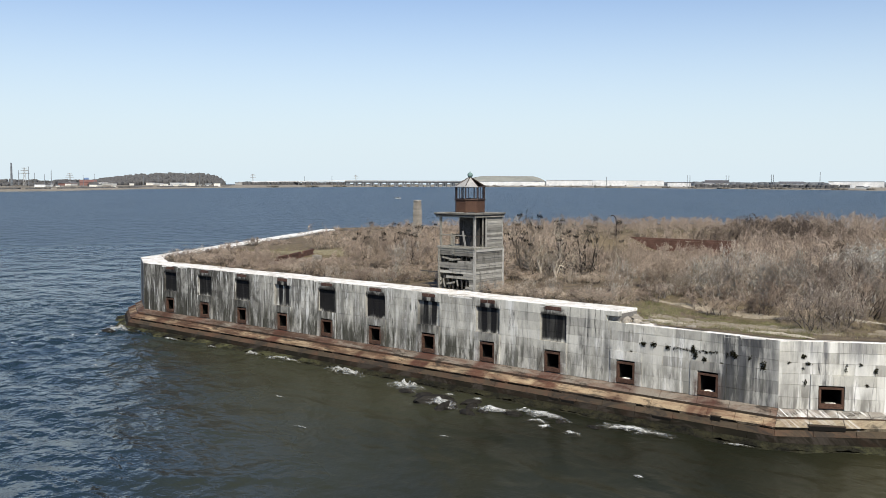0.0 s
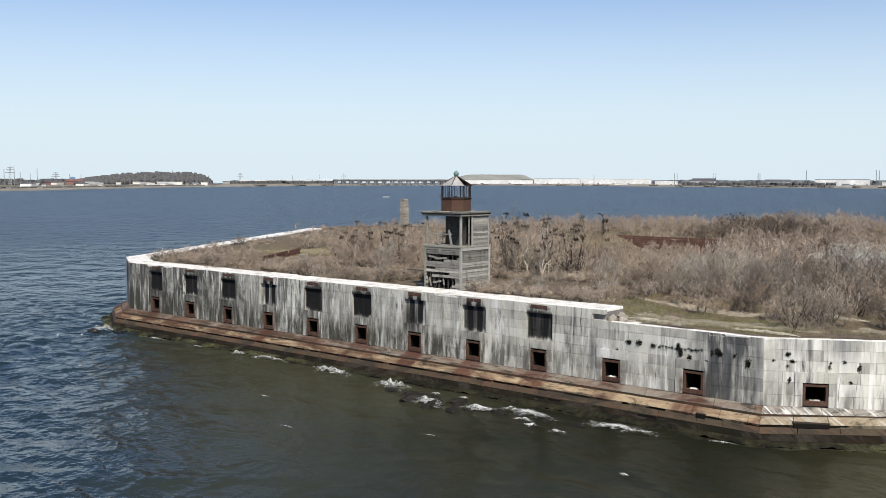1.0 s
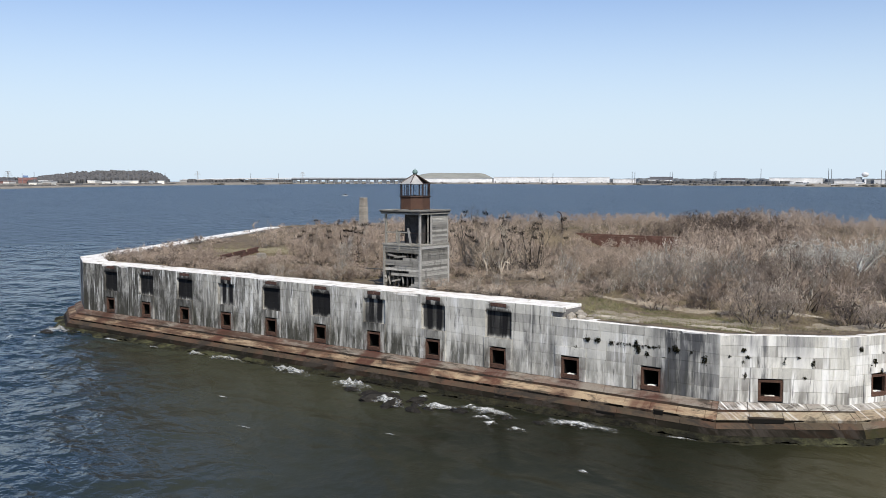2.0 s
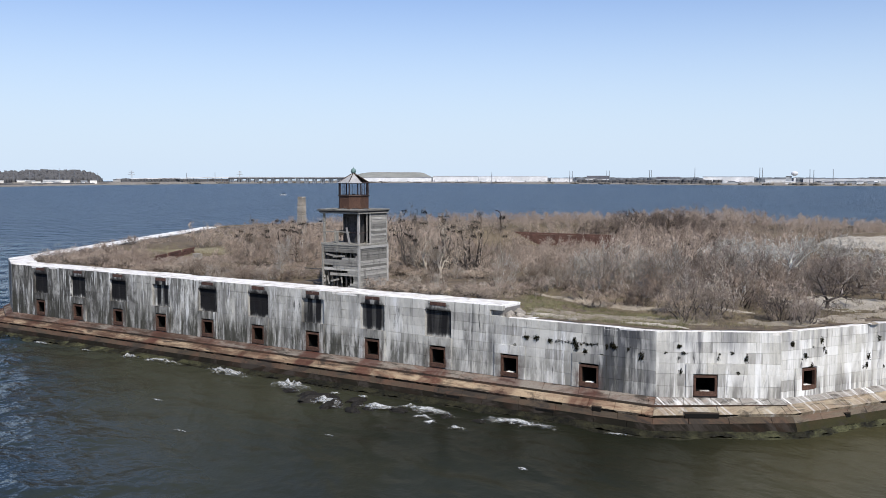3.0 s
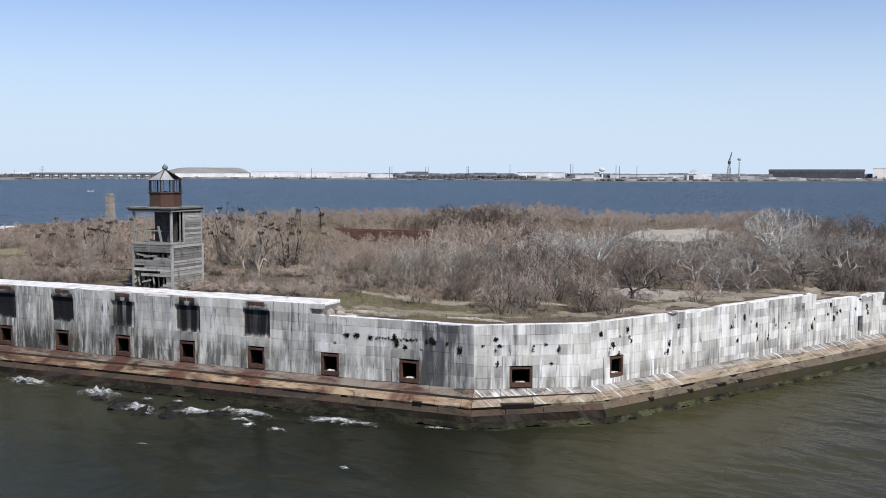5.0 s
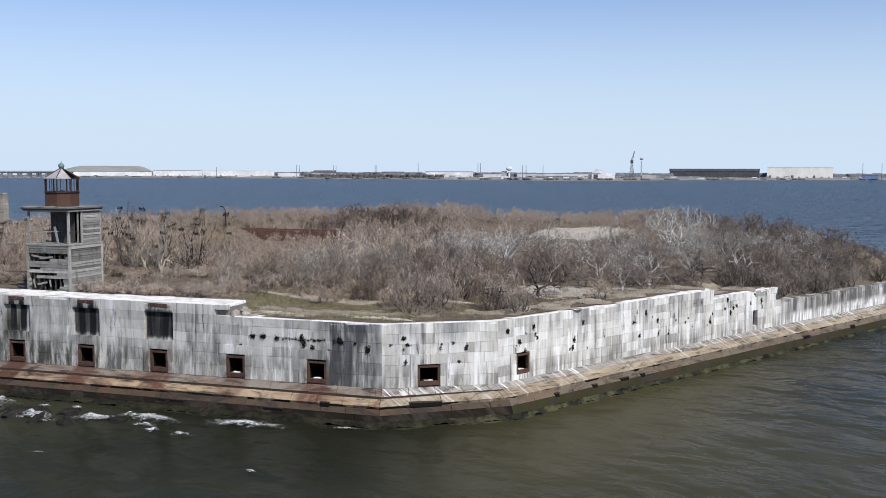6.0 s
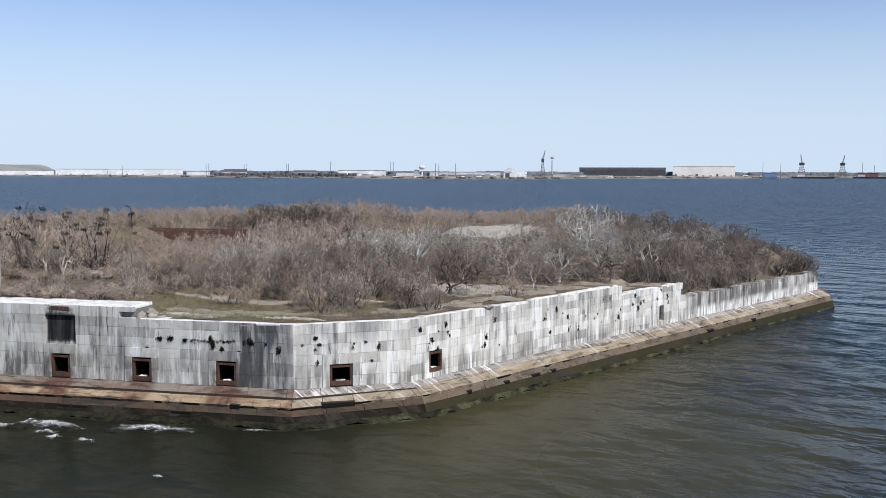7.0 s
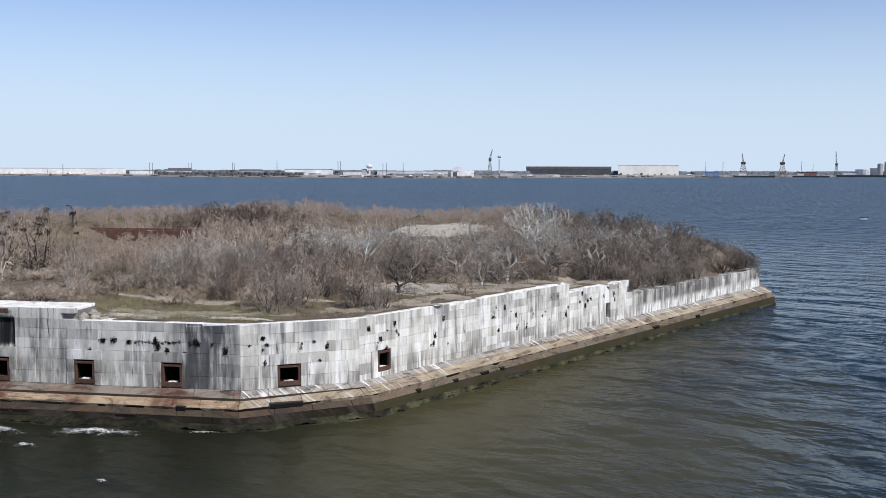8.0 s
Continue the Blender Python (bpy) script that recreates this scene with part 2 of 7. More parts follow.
        # grey-blue wash, dark runs from the joints and a grimy foot
        c = n.mix(n.math("MULTIPLY", n.ramp(n.noise(1.0, n.pos((1.3, 1.3, 0.2)), 5, 0.68, 0.3), (0.54, 0.0), (0.7, 0.65)), n.ramp(n.noise(0.3, detail=2), (0.4, 0.1), (0.6, 1.0))), c, (0.11, 0.115, 0.125))
        c = n.mix(n.math("MULTIPLY", n.ramp(n.noise(1.0, n.pos((2.6, 2.6, 0.35)), 6, 0.72, 0.6), (0.58, 0.0), (0.66, 0.85)), n.ramp(n.noise(0.5, detail=2), (0.42, 0.1), (0.58, 1.0))), c, (0.055, 0.055, 0.056))
        foot = n.math("MULTIPLY", n.band(n.axis(2), 0.0, 2.9, 0.7), n.ramp(n.noise(1.0, n.pos((2.8, 2.8, 0.2)), 4, 0.65), (0.45, 0.0), (0.6, 0.75)))
        c = n.mix(foot, c, (0.15, 0.142, 0.13))
    n.color(c)
    n.bump(grain, 0.5, 0.012)
    return n.done()


GRANITE_R = granite("granite_rear", 0.0, 0.26)
GRANITE_W = granite("granite_front", 0.045, 0.03, True)
GRANITE_C = granite("granite_corner", 0.1, 0.035)
GRANITE_E = granite("granite_side", 0.125, 0.05)
CORE = simple("rubble_core", (0.16, 0.15, 0.14), (0.3, 0.29, 0.27), 1.5)


def coping_mat():
    n = Nodes("coping_white", 0.8)
    a = n.noise(1.4, detail=5)
    b = n.noise(9, detail=4)
    c = n.mix(n.ramp(a, (0.38, 0.0), (0.62, 1.0)), (0.66, 0.63, 0.57), (0.9, 0.89, 0.865))
    c = n.mix(n.ramp(b, (0.54, 0.0), (0.74, 0.6)), c, (0.4, 0.36, 0.3))
    c = n.mix(n.ramp(n.noise(0.5, detail=5, rough=0.7), (0.56, 0.0), (0.66, 0.8)), c, (0.3, 0.265, 0.215))
    n.color(c)
    n.bump(b, 0.6, 0.02)
    return n.done()


def plinth_mat(name, base, rust, dark, vary=0.25, lime=0.0, way=(1, 0, 0), west=True):
    """Sloping plinth stones: pale or tan, with rust runs and black edges."""
    n = Nodes(name, 0.85)
    deg = 0 if way[0] == 1 else 60
    fine = n.noise(12, detail=5)
    run = n.noise(1.0, n.flow(deg, 0.33, 1.0), 6, 0.7, 0.8)
    big = n.noise(0.22, detail=3)
    c = n.mix(n.math("MULTIPLY", n.chance(), vary), base, (base[0] * 0.5, base[1] * 0.47, base[2] * 0.45))
    c = n.mix(n.ramp(fine, (0.4, 0.0), (0.7, 0.45)), c, (base[0] * 0.45, base[1] * 0.42, base[2] * 0.4))
    c = n.mix(n.ramp(n.noise(1.0, n.flow(deg, 0.3, 2.2), 5, 0.65), (0.5, 0.0), (0.7, 0.5)), c, (min(0.7, base[0] * 1.5), min(0.65, base[1] * 1.45), min(0.55, base[2] * 1.35)))
    c = n.mix(n.math("MULTIPLY", n.ramp(run, (0.44, 0.0), (0.6, 1.0)), n.ramp(big, (0.3, 0.2), (0.6, rust))), c, (0.13, 0.062, 0.04))
    c = n.mix(n.ramp(n.noise(1.0, n.flow(deg, 0.42, 1.7), 6, 0.72, 0.8), (0.5, 0.0), (0.62, dark)), c, (0.04, 0.034, 0.028))
    if west:
        bay = n.math("ABSOLUTE", n.math("WRAP", n.axis(0), 2.875, -2.875))
        drip = n.math("MULTIPLY", n.band(n.math("ADD", bay, n.math("MULTIPLY", n.noise(0.8, detail=3), 0.9)), -1.5, 1.35, 0.35), n.ramp(n.noise(1.0, n.along(way, 0.9, 0.3), 4, 0.6), (0.32, 0.1), (0.48, 0.92)))
        c = n.mix(n.math("MULTIPLY", drip, n.ramp(n.noise(0.12, detail=2), (0.38, 0.5), (0.6, 1.0))), c, (0.085, 0.034, 0.025))
        c = n.mix(n.math("MULTIPLY", n.band(n.axis(0), -90.0, -22.0, 16.0), n.ramp(n.noise(1.0, n.flow(deg, 0.3, 1.5), 6, 0.7), (0.4, 0.0), (0.58, 0.88))), c, (0.06, 0.034, 0.024))
    if lime:
        c = n.mix(n.math("MULTIPLY", n.ramp(n.noise(1.0, n.along(way, 1.7, 0.5), 5, 0.65, 0.4), (0.52, 0.0), (0.64, lime)), n.ramp(n.noise(0.16, detail=3), (0.38, 0.15), (0.58, 1.0))), c, (0.8, 0.8, 0.77))
        c = n.mix(n.math("MULTIPLY", n.ramp(n.noise(1.0, n.along(way, 3.6, 0.25), 3, 0.6, 0.2), (0.6, 0.0), (0.66, lime)), n.ramp(n.noise(0.25, detail=2), (0.4, 0.2), (0.55, 1.0))), c, (0.8, 0.8, 0.77))
    n.color(c)
    n.bump(fine, 0.5, 0.015)
    return n.done()


def soil_mat():
    n = Nodes("island_ground", 0.95)
    a = n.noise(0.12, detail=4)
    b = n.noise(1.3, detail=5)
    f = n.noise(11, detail=5)
    c = n.mix(n.ramp(a, (0.42, 0.0), (0.6, 1.0)), (0.13, 0.104, 0.08), (0.155, 0.126, 0.084))
    c = n.mix(n.ramp(b, (0.4, 0.0), (0.65, 0.65)), c, (0.27, 0.22, 0.15))
    c = n.mix(n.ramp(f, (0.4, 0.0), (0.7, 0.7)), c, (0.09, 0.07, 0.05))
    n.color(c)
    n.bump(f, 1.0, 0.08)
    return n.done()


SOIL = soil_mat()

COPING = coping_mat()
PLINTH_A = plinth_mat("plinth_pale", (0.25, 0.222, 0.185), 0.85, 0.9, 0.1)
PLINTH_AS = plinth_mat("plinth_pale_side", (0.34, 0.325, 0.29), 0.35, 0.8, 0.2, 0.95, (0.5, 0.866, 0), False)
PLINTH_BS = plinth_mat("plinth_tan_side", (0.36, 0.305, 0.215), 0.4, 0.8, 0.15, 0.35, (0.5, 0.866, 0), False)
PLINTH_B = plinth_mat("plinth_tan", (0.40, 0.31, 0.205), 0.9, 0.9, 0.08)
PLINTH_C = plinth_mat("plinth_brown", (0.048, 0.039, 0.029), 0.4, 0.95, 0.5, west=False)

# wet stone, and the shadow line painted under the tan slope
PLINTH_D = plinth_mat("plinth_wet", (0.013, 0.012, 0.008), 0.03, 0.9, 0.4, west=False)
PLINTH_E = plinth_mat("plinth_lip", (0.085, 0.067, 0.047), 0.5, 0.95, 0.4, west=False)
PLINTH_ES = plinth_mat("plinth_lip_side", (0.155, 0.132, 0.098), 0.5, 0.9, 0.2, 0.0, (0.5, 0.866, 0), False)
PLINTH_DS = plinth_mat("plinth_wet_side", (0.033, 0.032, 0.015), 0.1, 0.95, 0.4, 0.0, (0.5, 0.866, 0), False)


def moss_mat():
    n = Nodes("tide_weed", 0.7)
    a = n.noise(1.1, detail=5)
    b = n.noise(9, detail=5)
    c = n.mix(n.ramp(a, (0.4, 0.0), (0.6, 1.0)), (0.007, 0.0065, 0.005), (0.028, 0.026, 0.014))
    c = n.mix(n.math("MULTIPLY", n.ramp(n.noise(0.6, detail=6, rough=0.7), (0.45, 0.0), (0.6, 0.9)), n.math("ADD", n.math("ADD", 0.1, n.math("MULTIPLY", n.band(n.axis(0), 8.0, 90.0, 6.0), 0.7)), n.math("MULTIPLY", n.band(n.axis(0), -90.0, -34.0, 12.0), 0.85))), c, (0.115, 0.116, 0.055))
    c = n.mix(n.ramp(b, (0.4, 0.0), (0.7, 0.8)), c, (0.02, 0.02, 0.015))
    n.color(c)
    n.bump(b, 0.9, 0.05)
    return n.done()


WEED = moss_mat()
NEAR_BLACK = simple("drain_black", (0.006, 0.006, 0.005), (0.012, 0.011, 0.01), 4, 0.9)
RUST = simple("rusted_iron", (0.06, 0.034, 0.027), (0.2, 0.115, 0.08), 2.0, 0.8, 0.2, 0.5)
BRICK_RED = simple("brick_red", (0.12, 0.066, 0.052), (0.22, 0.125, 0.095), 1.0)
BRICK_DARK = simple("brick_stained", (0.06, 0.035, 0.03), (0.15, 0.085, 0.065), 1.2)
GREYWOOD = simple("grey_wood", (0.11, 0.104, 0.088), (0.56, 0.54, 0.475), 1.2, 0.9, 0, 0.6, 0.01, (1.2, 1.2, 14), True)
def board_mat():
    """Silvered boards: a tone for each board, long grain, black weather stains."""
    n = Nodes("silvered_board", 0.9)
    c = n.mix(n.chance(), (0.15, 0.145, 0.13), (0.47, 0.455, 0.41))
    grain = n.noise(1.0, n.pos((2.2, 2.2, 60.0)), 5, 0.65)
    c = n.mix(n.ramp(grain, (0.4, 0.0), (0.65, 0.65)), c, (0.09, 0.086, 0.078))
    c = n.mix(n.ramp(n.noise(1.3, n.pos((1, 1, 0.5)), 5, 0.7), (0.52, 0.0), (0.66, 0.75)), c, (0.07, 0.066, 0.06))
    n.color(c)
    n.bump(grain, 0.6, 0.01)
    return n.done()


GREYBOARD = board_mat()
DARKWOOD = simple("dark_wood", (0.05, 0.047, 0.045), (0.12, 0.115, 0.11), 1.5, 0.9)
PALEWOOD = simple("pale_wood", (0.33, 0.32, 0.295), (0.52, 0.505, 0.47), 2.0, 0.85)
IRON = simple("lantern_iron", (0.06, 0.045, 0.04), (0.12, 0.08, 0.065), 3, 0.6, 0.5)
TIN = simple("roof_tin", (0.5, 0.49, 0.46), (0.72, 0.7, 0.66), 2, 0.5, 0.3)
VERDIGRIS = simple("verdigris", (0.12, 0.22, 0.21), (0.3, 0.42, 0.4), 6, 0.7)
CHIMNEY = simple("chimney_stone", (0.3, 0.27, 0.22), (0.5, 0.46, 0.4), 2)


SAND = simple("pale_sand", (0.29, 0.25, 0.19), (0.44, 0.385, 0.3), 0.8, 0.95)


def water_mat():
    n = Nodes("river_water", 0.1, 0.0, 0.42)
    n.bsdf.inputs["IOR"].default_value = 1.33
    x, y = n.axis(0), n.axis(1)
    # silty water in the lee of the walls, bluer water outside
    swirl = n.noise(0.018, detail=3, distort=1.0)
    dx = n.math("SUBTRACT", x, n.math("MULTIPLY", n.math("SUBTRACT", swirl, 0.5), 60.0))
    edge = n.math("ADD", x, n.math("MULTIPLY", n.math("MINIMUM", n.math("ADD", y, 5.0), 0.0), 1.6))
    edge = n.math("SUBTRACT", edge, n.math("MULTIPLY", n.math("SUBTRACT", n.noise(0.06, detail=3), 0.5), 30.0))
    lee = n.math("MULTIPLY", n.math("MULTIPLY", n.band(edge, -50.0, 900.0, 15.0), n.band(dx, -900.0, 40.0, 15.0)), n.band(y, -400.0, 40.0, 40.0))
    deep = n.mix(lee, (0.014, 0.0275, 0.038), (0.032, 0.034, 0.019))
    deep = n.mix(n.math("MULTIPLY", lee, n.band(x, -90.0, -16.0, 10.0)), deep, (0.041, 0.043, 0.027))
    deep = n.mix(n.math("MULTIPLY", n.band(edge, -30.0, 60.0, 12.0), n.band(n.math("ADD", y, n.math("MULTIPLY", n.math("SUBTRACT", swirl, 0.5), 16.0)), -400.0, -17.0, 7.0)), deep, (0.019, 0.021, 0.014))
    brown = n.math("MULTIPLY", n.math("MULTIPLY", lee, n.band(dx, 8.0, 64.0, 12.0)), n.band(y, -13.0, 400.0, 9.0))
    deep = n.mix(brown, deep, (0.056, 0.051, 0.025))
    # darker by the cut corner: shade put into the water colour
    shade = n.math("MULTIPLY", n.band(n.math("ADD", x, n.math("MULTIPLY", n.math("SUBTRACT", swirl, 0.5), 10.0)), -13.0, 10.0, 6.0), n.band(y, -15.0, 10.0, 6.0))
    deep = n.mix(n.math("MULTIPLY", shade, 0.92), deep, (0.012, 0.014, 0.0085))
    far = n.math("SQRT", n.math("ADD", n.math("MULTIPLY", x, x), n.math("MULTIPLY", y, y)))
    spread = n.t.nodes.new("ShaderNodeMapRange")
    for k, v in ((1, 40.0), (2, 220.0), (3, 0.12), (4, 0.3)):
        spread.inputs[k].default_value = v
    n.put(spread.inputs[0], far)
    n.put(n.bsdf.inputs["Roughness"], n.math("ADD", spread.outputs[0], n.math("MULTIPLY", lee, 0.16)))
    n.color(deep)
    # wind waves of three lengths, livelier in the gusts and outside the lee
    # sky reflection is dimmed by mask in the lee and off the left end
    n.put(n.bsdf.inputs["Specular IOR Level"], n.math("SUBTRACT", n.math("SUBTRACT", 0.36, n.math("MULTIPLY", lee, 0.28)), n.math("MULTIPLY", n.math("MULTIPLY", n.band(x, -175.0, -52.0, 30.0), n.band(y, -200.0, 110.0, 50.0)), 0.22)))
    swell = n.noise(1.0, n.flow(62, 0.24, 0.13), 3, 0.5, 0.3)
    chop = n.noise(1.0, n.flow(72, 0.8, 0.55), 3, 0.5, 0.2)
    rip = n.noise(1.0, n.flow(50, 3.8, 2.2), 2, 0.5)
    gust = n.ramp(n.noise(0.03, n.flow(62, 1.0, 0.4), 3), (0.35, 0.45), (0.65, 1.0))
    open_water = n.math("SUBTRACT", 1.0, n.math("MULTIPLY", lee, 0.8))
    h = n.math("ADD", n.math("MULTIPLY", swell, 2.3), n.math("MULTIPLY", n.math("ADD", n.math("MULTIPLY", chop, 0.75), n.math("MULTIPLY", rip, 0.1)), gust))
    n.bump(n.math("MULTIPLY", h, open_water), 1.0, 1.0)
    return n.done()


DRY = simple("dry_yellow_grass", (0.23, 0.2, 0.125), (0.36, 0.32, 0.21), 1.1, 0.95, bump=0.8, dist=0.05)
LIMED = simple("limed_ground", (0.42, 0.38, 0.305), (0.62, 0.565, 0.47), 0.9, 0.95)
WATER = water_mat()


def foam_mat():
    """Torn white water: holes and ragged edges eaten out of a patch."""
    n = Nodes("foam", 0.7)
    d = n.t.nodes.new("ShaderNodeVectorMath")
    d.operation = "LENGTH"
    n.t.links.new(n.pos((1, 1, 0), True), d.inputs[0])
    fine = n.noise(3.4, n.pos((0.8, 1.7, 1)), 7, 0.75, 1.2)
    big = n.noise(0.9, n.pos((1, 1.5, 1)), 3, 0.5)
    v = n.math("SUBTRACT", n.math("ADD", fine, n.math("MULTIPLY", big, 0.45)), n.math("MULTIPLY", d.outputs["Value"], 0.36))
    n.put(n.bsdf.inputs["Alpha"], n.ramp(v, (0.50, 0.0), (0.72, 0.9)))
    n.color(n.mix(n.ramp(fine, (0.45, 0.0), (0.65, 1.0)), (0.45, 0.47, 0.45), (0.84, 0.85, 0.84)))
    n.bump(fine, 0.8, 0.1)
    return n.done()


FOAM = foam_mat()
ROCK = simple("wet_rock", (0.012, 0.011, 0.01), (0.035, 0.032, 0.026), 2, 0.6, 0, 0.7, 0.03)


def twig_mat(name, a, b, patchy=0.5):
    """Bare wood: a tone for each plant, paler and darker shoots, and drifts of tone over the whole thicket."""
    n = Nodes(name, 0.9)
    c = n.mix(n.chance(), tuple(v * 0.62 for v in a), tuple(min(0.75, v * 1.2) for v in b))
    c = n.mix(n.ramp(n.island(), (0.0, 0.55), (0.6, 0.0)), c, (a[0] * 0.45, a[1] * 0.43, a[2] * 0.42))
    c = n.mix(n.ramp(n.island(), (0.8, 0.0), (1.0, 0.5)), c, (min(0.75, b[0] * 1.35), min(0.72, b[1] * 1.35), min(0.7, b[2] * 1.35)))
    c = n.mix(n.ramp(n.noise(0.075, detail=3), (0.42, 0.0), (0.6, patchy)), c, (b[0] * 0.5, b[1] * 0.44, b[2] * 0.42))
    c = n.mix(n.ramp(n.noise(0.11, n.pos((1, 1, 0.3)), 3), (0.52, 0.0), (0.66, patchy)), c, (min(0.7, b[0] * 1.2), min(0.7, b[1] * 1.2), min(0.7, b[2] * 1.18)))
    n.color(c)
    return n.done()


BARK = twig_mat("bark_grey", (0.055, 0.047, 0.041), (0.115, 0.1, 0.087))
LIMB_TAN = twig_mat("limb_tan", (0.40, 0.35, 0.285), (0.58, 0.52, 0.44))
BARK_DARK = twig_mat("bark_dark", (0.05, 0.044, 0.04), (0.1, 0.088, 0.08))
NEST_STICKS = twig_mat("nest_sticks", (0.022, 0.019, 0.017), (0.05, 0.044, 0.038), 0.2)
TWIG_GREY = twig_mat("twig_grey", (0.33, 0.305, 0.272), (0.56, 0.525, 0.475))
TWIG = twig_mat("twig_brown", (0.31, 0.255, 0.2), (0.5, 0.42, 0.335))
TWIG_DARK = twig_mat("twig_dark", (0.19, 0.162, 0.136), (0.31, 0.266, 0.226))
TWIG_DEEP = twig_mat("twig_deep", (0.125, 0.1, 0.082), (0.2, 0.162, 0.134), 0.2)
TWIG_DUN = twig_mat("twig_dun", (0.245, 0.2, 0.16), (0.4, 0.33, 0.267), 0.4)
TWIG_TAN = twig_mat("twig_tan", (0.40, 0.345, 0.28), (0.58, 0.51, 0.43))
PALE_BARK = twig_mat("whitened_bark", (0.43, 0.395, 0.35), (0.66, 0.625, 0.565), 0.3)
WEED_LEAF = twig_mat("weed_leaf", (0.03, 0.03, 0.018), (0.06, 0.055, 0.03))
STRAW = twig_mat("dry_grass", (0.25, 0.225, 0.13), (0.36, 0.32, 0.2))
GREEN_GRASS = twig_mat("thin_green_grass", (0.17, 0.18, 0.085), (0.27, 0.27, 0.14))


# ---- mesh helpers ----
def mesh_of(name, verts, faces, mat=None):
    me = bpy.data.meshes.new(name)
    me.from_pydata([tuple(v) for v in verts], [], faces)
    me.update()
    if mat:
        me.materials.append(mat)
    return me


def part(name, bm, mat, parent=None, label=""):
    """Links a bmesh, or a mesh, as one object under a thing or a part."""
    if isinstance(bm, bmesh.types.BMesh):
        bmesh.ops.recalc_face_normals(bm, faces=bm.faces[:])
        me = bpy.data.meshes.new(name)
        bm.to_mesh(me)
        bm.free()
    else:
        me = bm
    if mat and not me.materials:
        me.materials.append(mat)
    ob = new(name, me)
    ob.parent = parent
    if label:
        ob["label"] = label
    return ob


def box_into(bm, lo, hi, m=None, bevel=0.0, jitter=0.0, rng=None):
    """A box from corner to corner, bevelled, worn by jitter."""
    c = [(lo[k] + hi[k]) / 2 for k in range(3)]
    s = [max(hi[k] - lo[k], 1e-4) for k in range(3)]
    r = bmesh.ops.create_cube(bm, size=1.0, matrix=Matrix.Translation(c) @ Matrix.Diagonal((*s, 1)))
    vs = r["verts"]
    if jitter:
        for v in vs:
            v.co += Vector([(rng or random).uniform(-jitter, jitter) for _ in range(3)])
    if bevel:
        es = list({e for v in vs for e in v.link_edges})
        b = bmesh.ops.bevel(bm, geom=es, offset=bevel, segments=1, affect="EDGES")
        vs = list({v for v in vs if v.is_valid} | {v for f in b["faces"] for v in f.verts})
    if m is not None:
        bmesh.ops.transform(bm, matrix=m, verts=vs)
    return vs


def box(lo, hi, bevel=0.0, jitter=0.0, rng=None):
    bm = bmesh.new()
    box_into(bm, lo, hi, None, bevel, jitter, rng)
    return bm


def rod_into(bm, a, b, r1, r2=None, n=8):
    """A round bar from a to b."""
    a, b = Vector(a), Vector(b)
    d = b - a
    m = Matrix.Translation((a + b) / 2) @ d.to_track_quat("Z", "Y").to_matrix().to_4x4()
    bmesh.ops.create_cone(bm, cap_ends=True, segments=n, radius1=r1, radius2=r1 if r2 is None else r2, depth=d.length, matrix=m)


def rod(a, b, r1, r2=None, n=8):
    bm = bmesh.new()
    rod_into(bm, a, b, r1, r2, n)
    return bm


def frame_of(origin, way):
    """A wall's own axes: x along the wall, y outwards from its face, z up."""
    d = Vector((way[0], way[1], 0)).normalized()
    out = Vector((d.y, -d.x, 0))
    return Matrix(((d.x, out.x, 0, origin[0]), (d.y, out.y, 0, origin[1]), (0, 0, 1, 0), (0, 0, 0, 1)))


# ---- plan of the fort: a regular hexagon of 75.2 m with its corners cut off ----
SIDE, CUT = 75.2, 4.28
CORNERS = [Vector((8.695, 0, 0))]
for k in range(5):
    a = radians(180 - 60 * k)
    CORNERS.append(CORNERS[-1] + SIDE * Vector((math.cos(a), math.sin(a), 0)))
CENTRE = sum(CORNERS, Vector()) / 6
BASE_Z = 1.86
OUTLINE = []                      # cut corners, running from the front wall's right end clockwise seen from above
for k in range(6):
    here, nxt = CORNERS[k], CORNERS[(k + 1) % 6]
    d = (nxt - here).normalized()
    OUTLINE += [here + d * CUT, nxt - d * CUT]
# OUTLINE[0] (right end of the front wall), [1] its left end, ... [11] near end of the side wall, [10] its far end


def inset(p_list, dist):
    """The outline moved inwards by dist (outwards if negative)."""
    out = []
    n = len(p_list)
    for k in range(n):
        a, b, c = p_list[k - 1], p_list[k], p_list[(k + 1) % n]
        d1, d2 = (b - a).normalized(), (c - b).normalized()
        n1, n2 = Vector((d1.y, -d1.x, 0)), Vector((d2.y, -d2.x, 0))
        if n1.dot(CENTRE - b) < 0:
            n1, n2 = -n1, -n2
        mit = (n1 + n2).normalized()
        out.append(b + mit * dist / mit.dot(n1))
    return out


# ---- water: one sheet to the horizon, its waves worked into it where it lies near ----
def axis_steps(lo, hi, step, far):
    xs = list(np.arange(lo, hi + step / 2, step))
    s, x = step, xs[-1]
    while x < far:
        s *= 1.16
        x += s
        xs.append(min(x, far))
    s, x = step, xs[0]
    low = []
    while x > -far:
        s *= 1.16
        x -= s
        low.append(max(x, -far))
    return np.array(low[::-1] + xs)


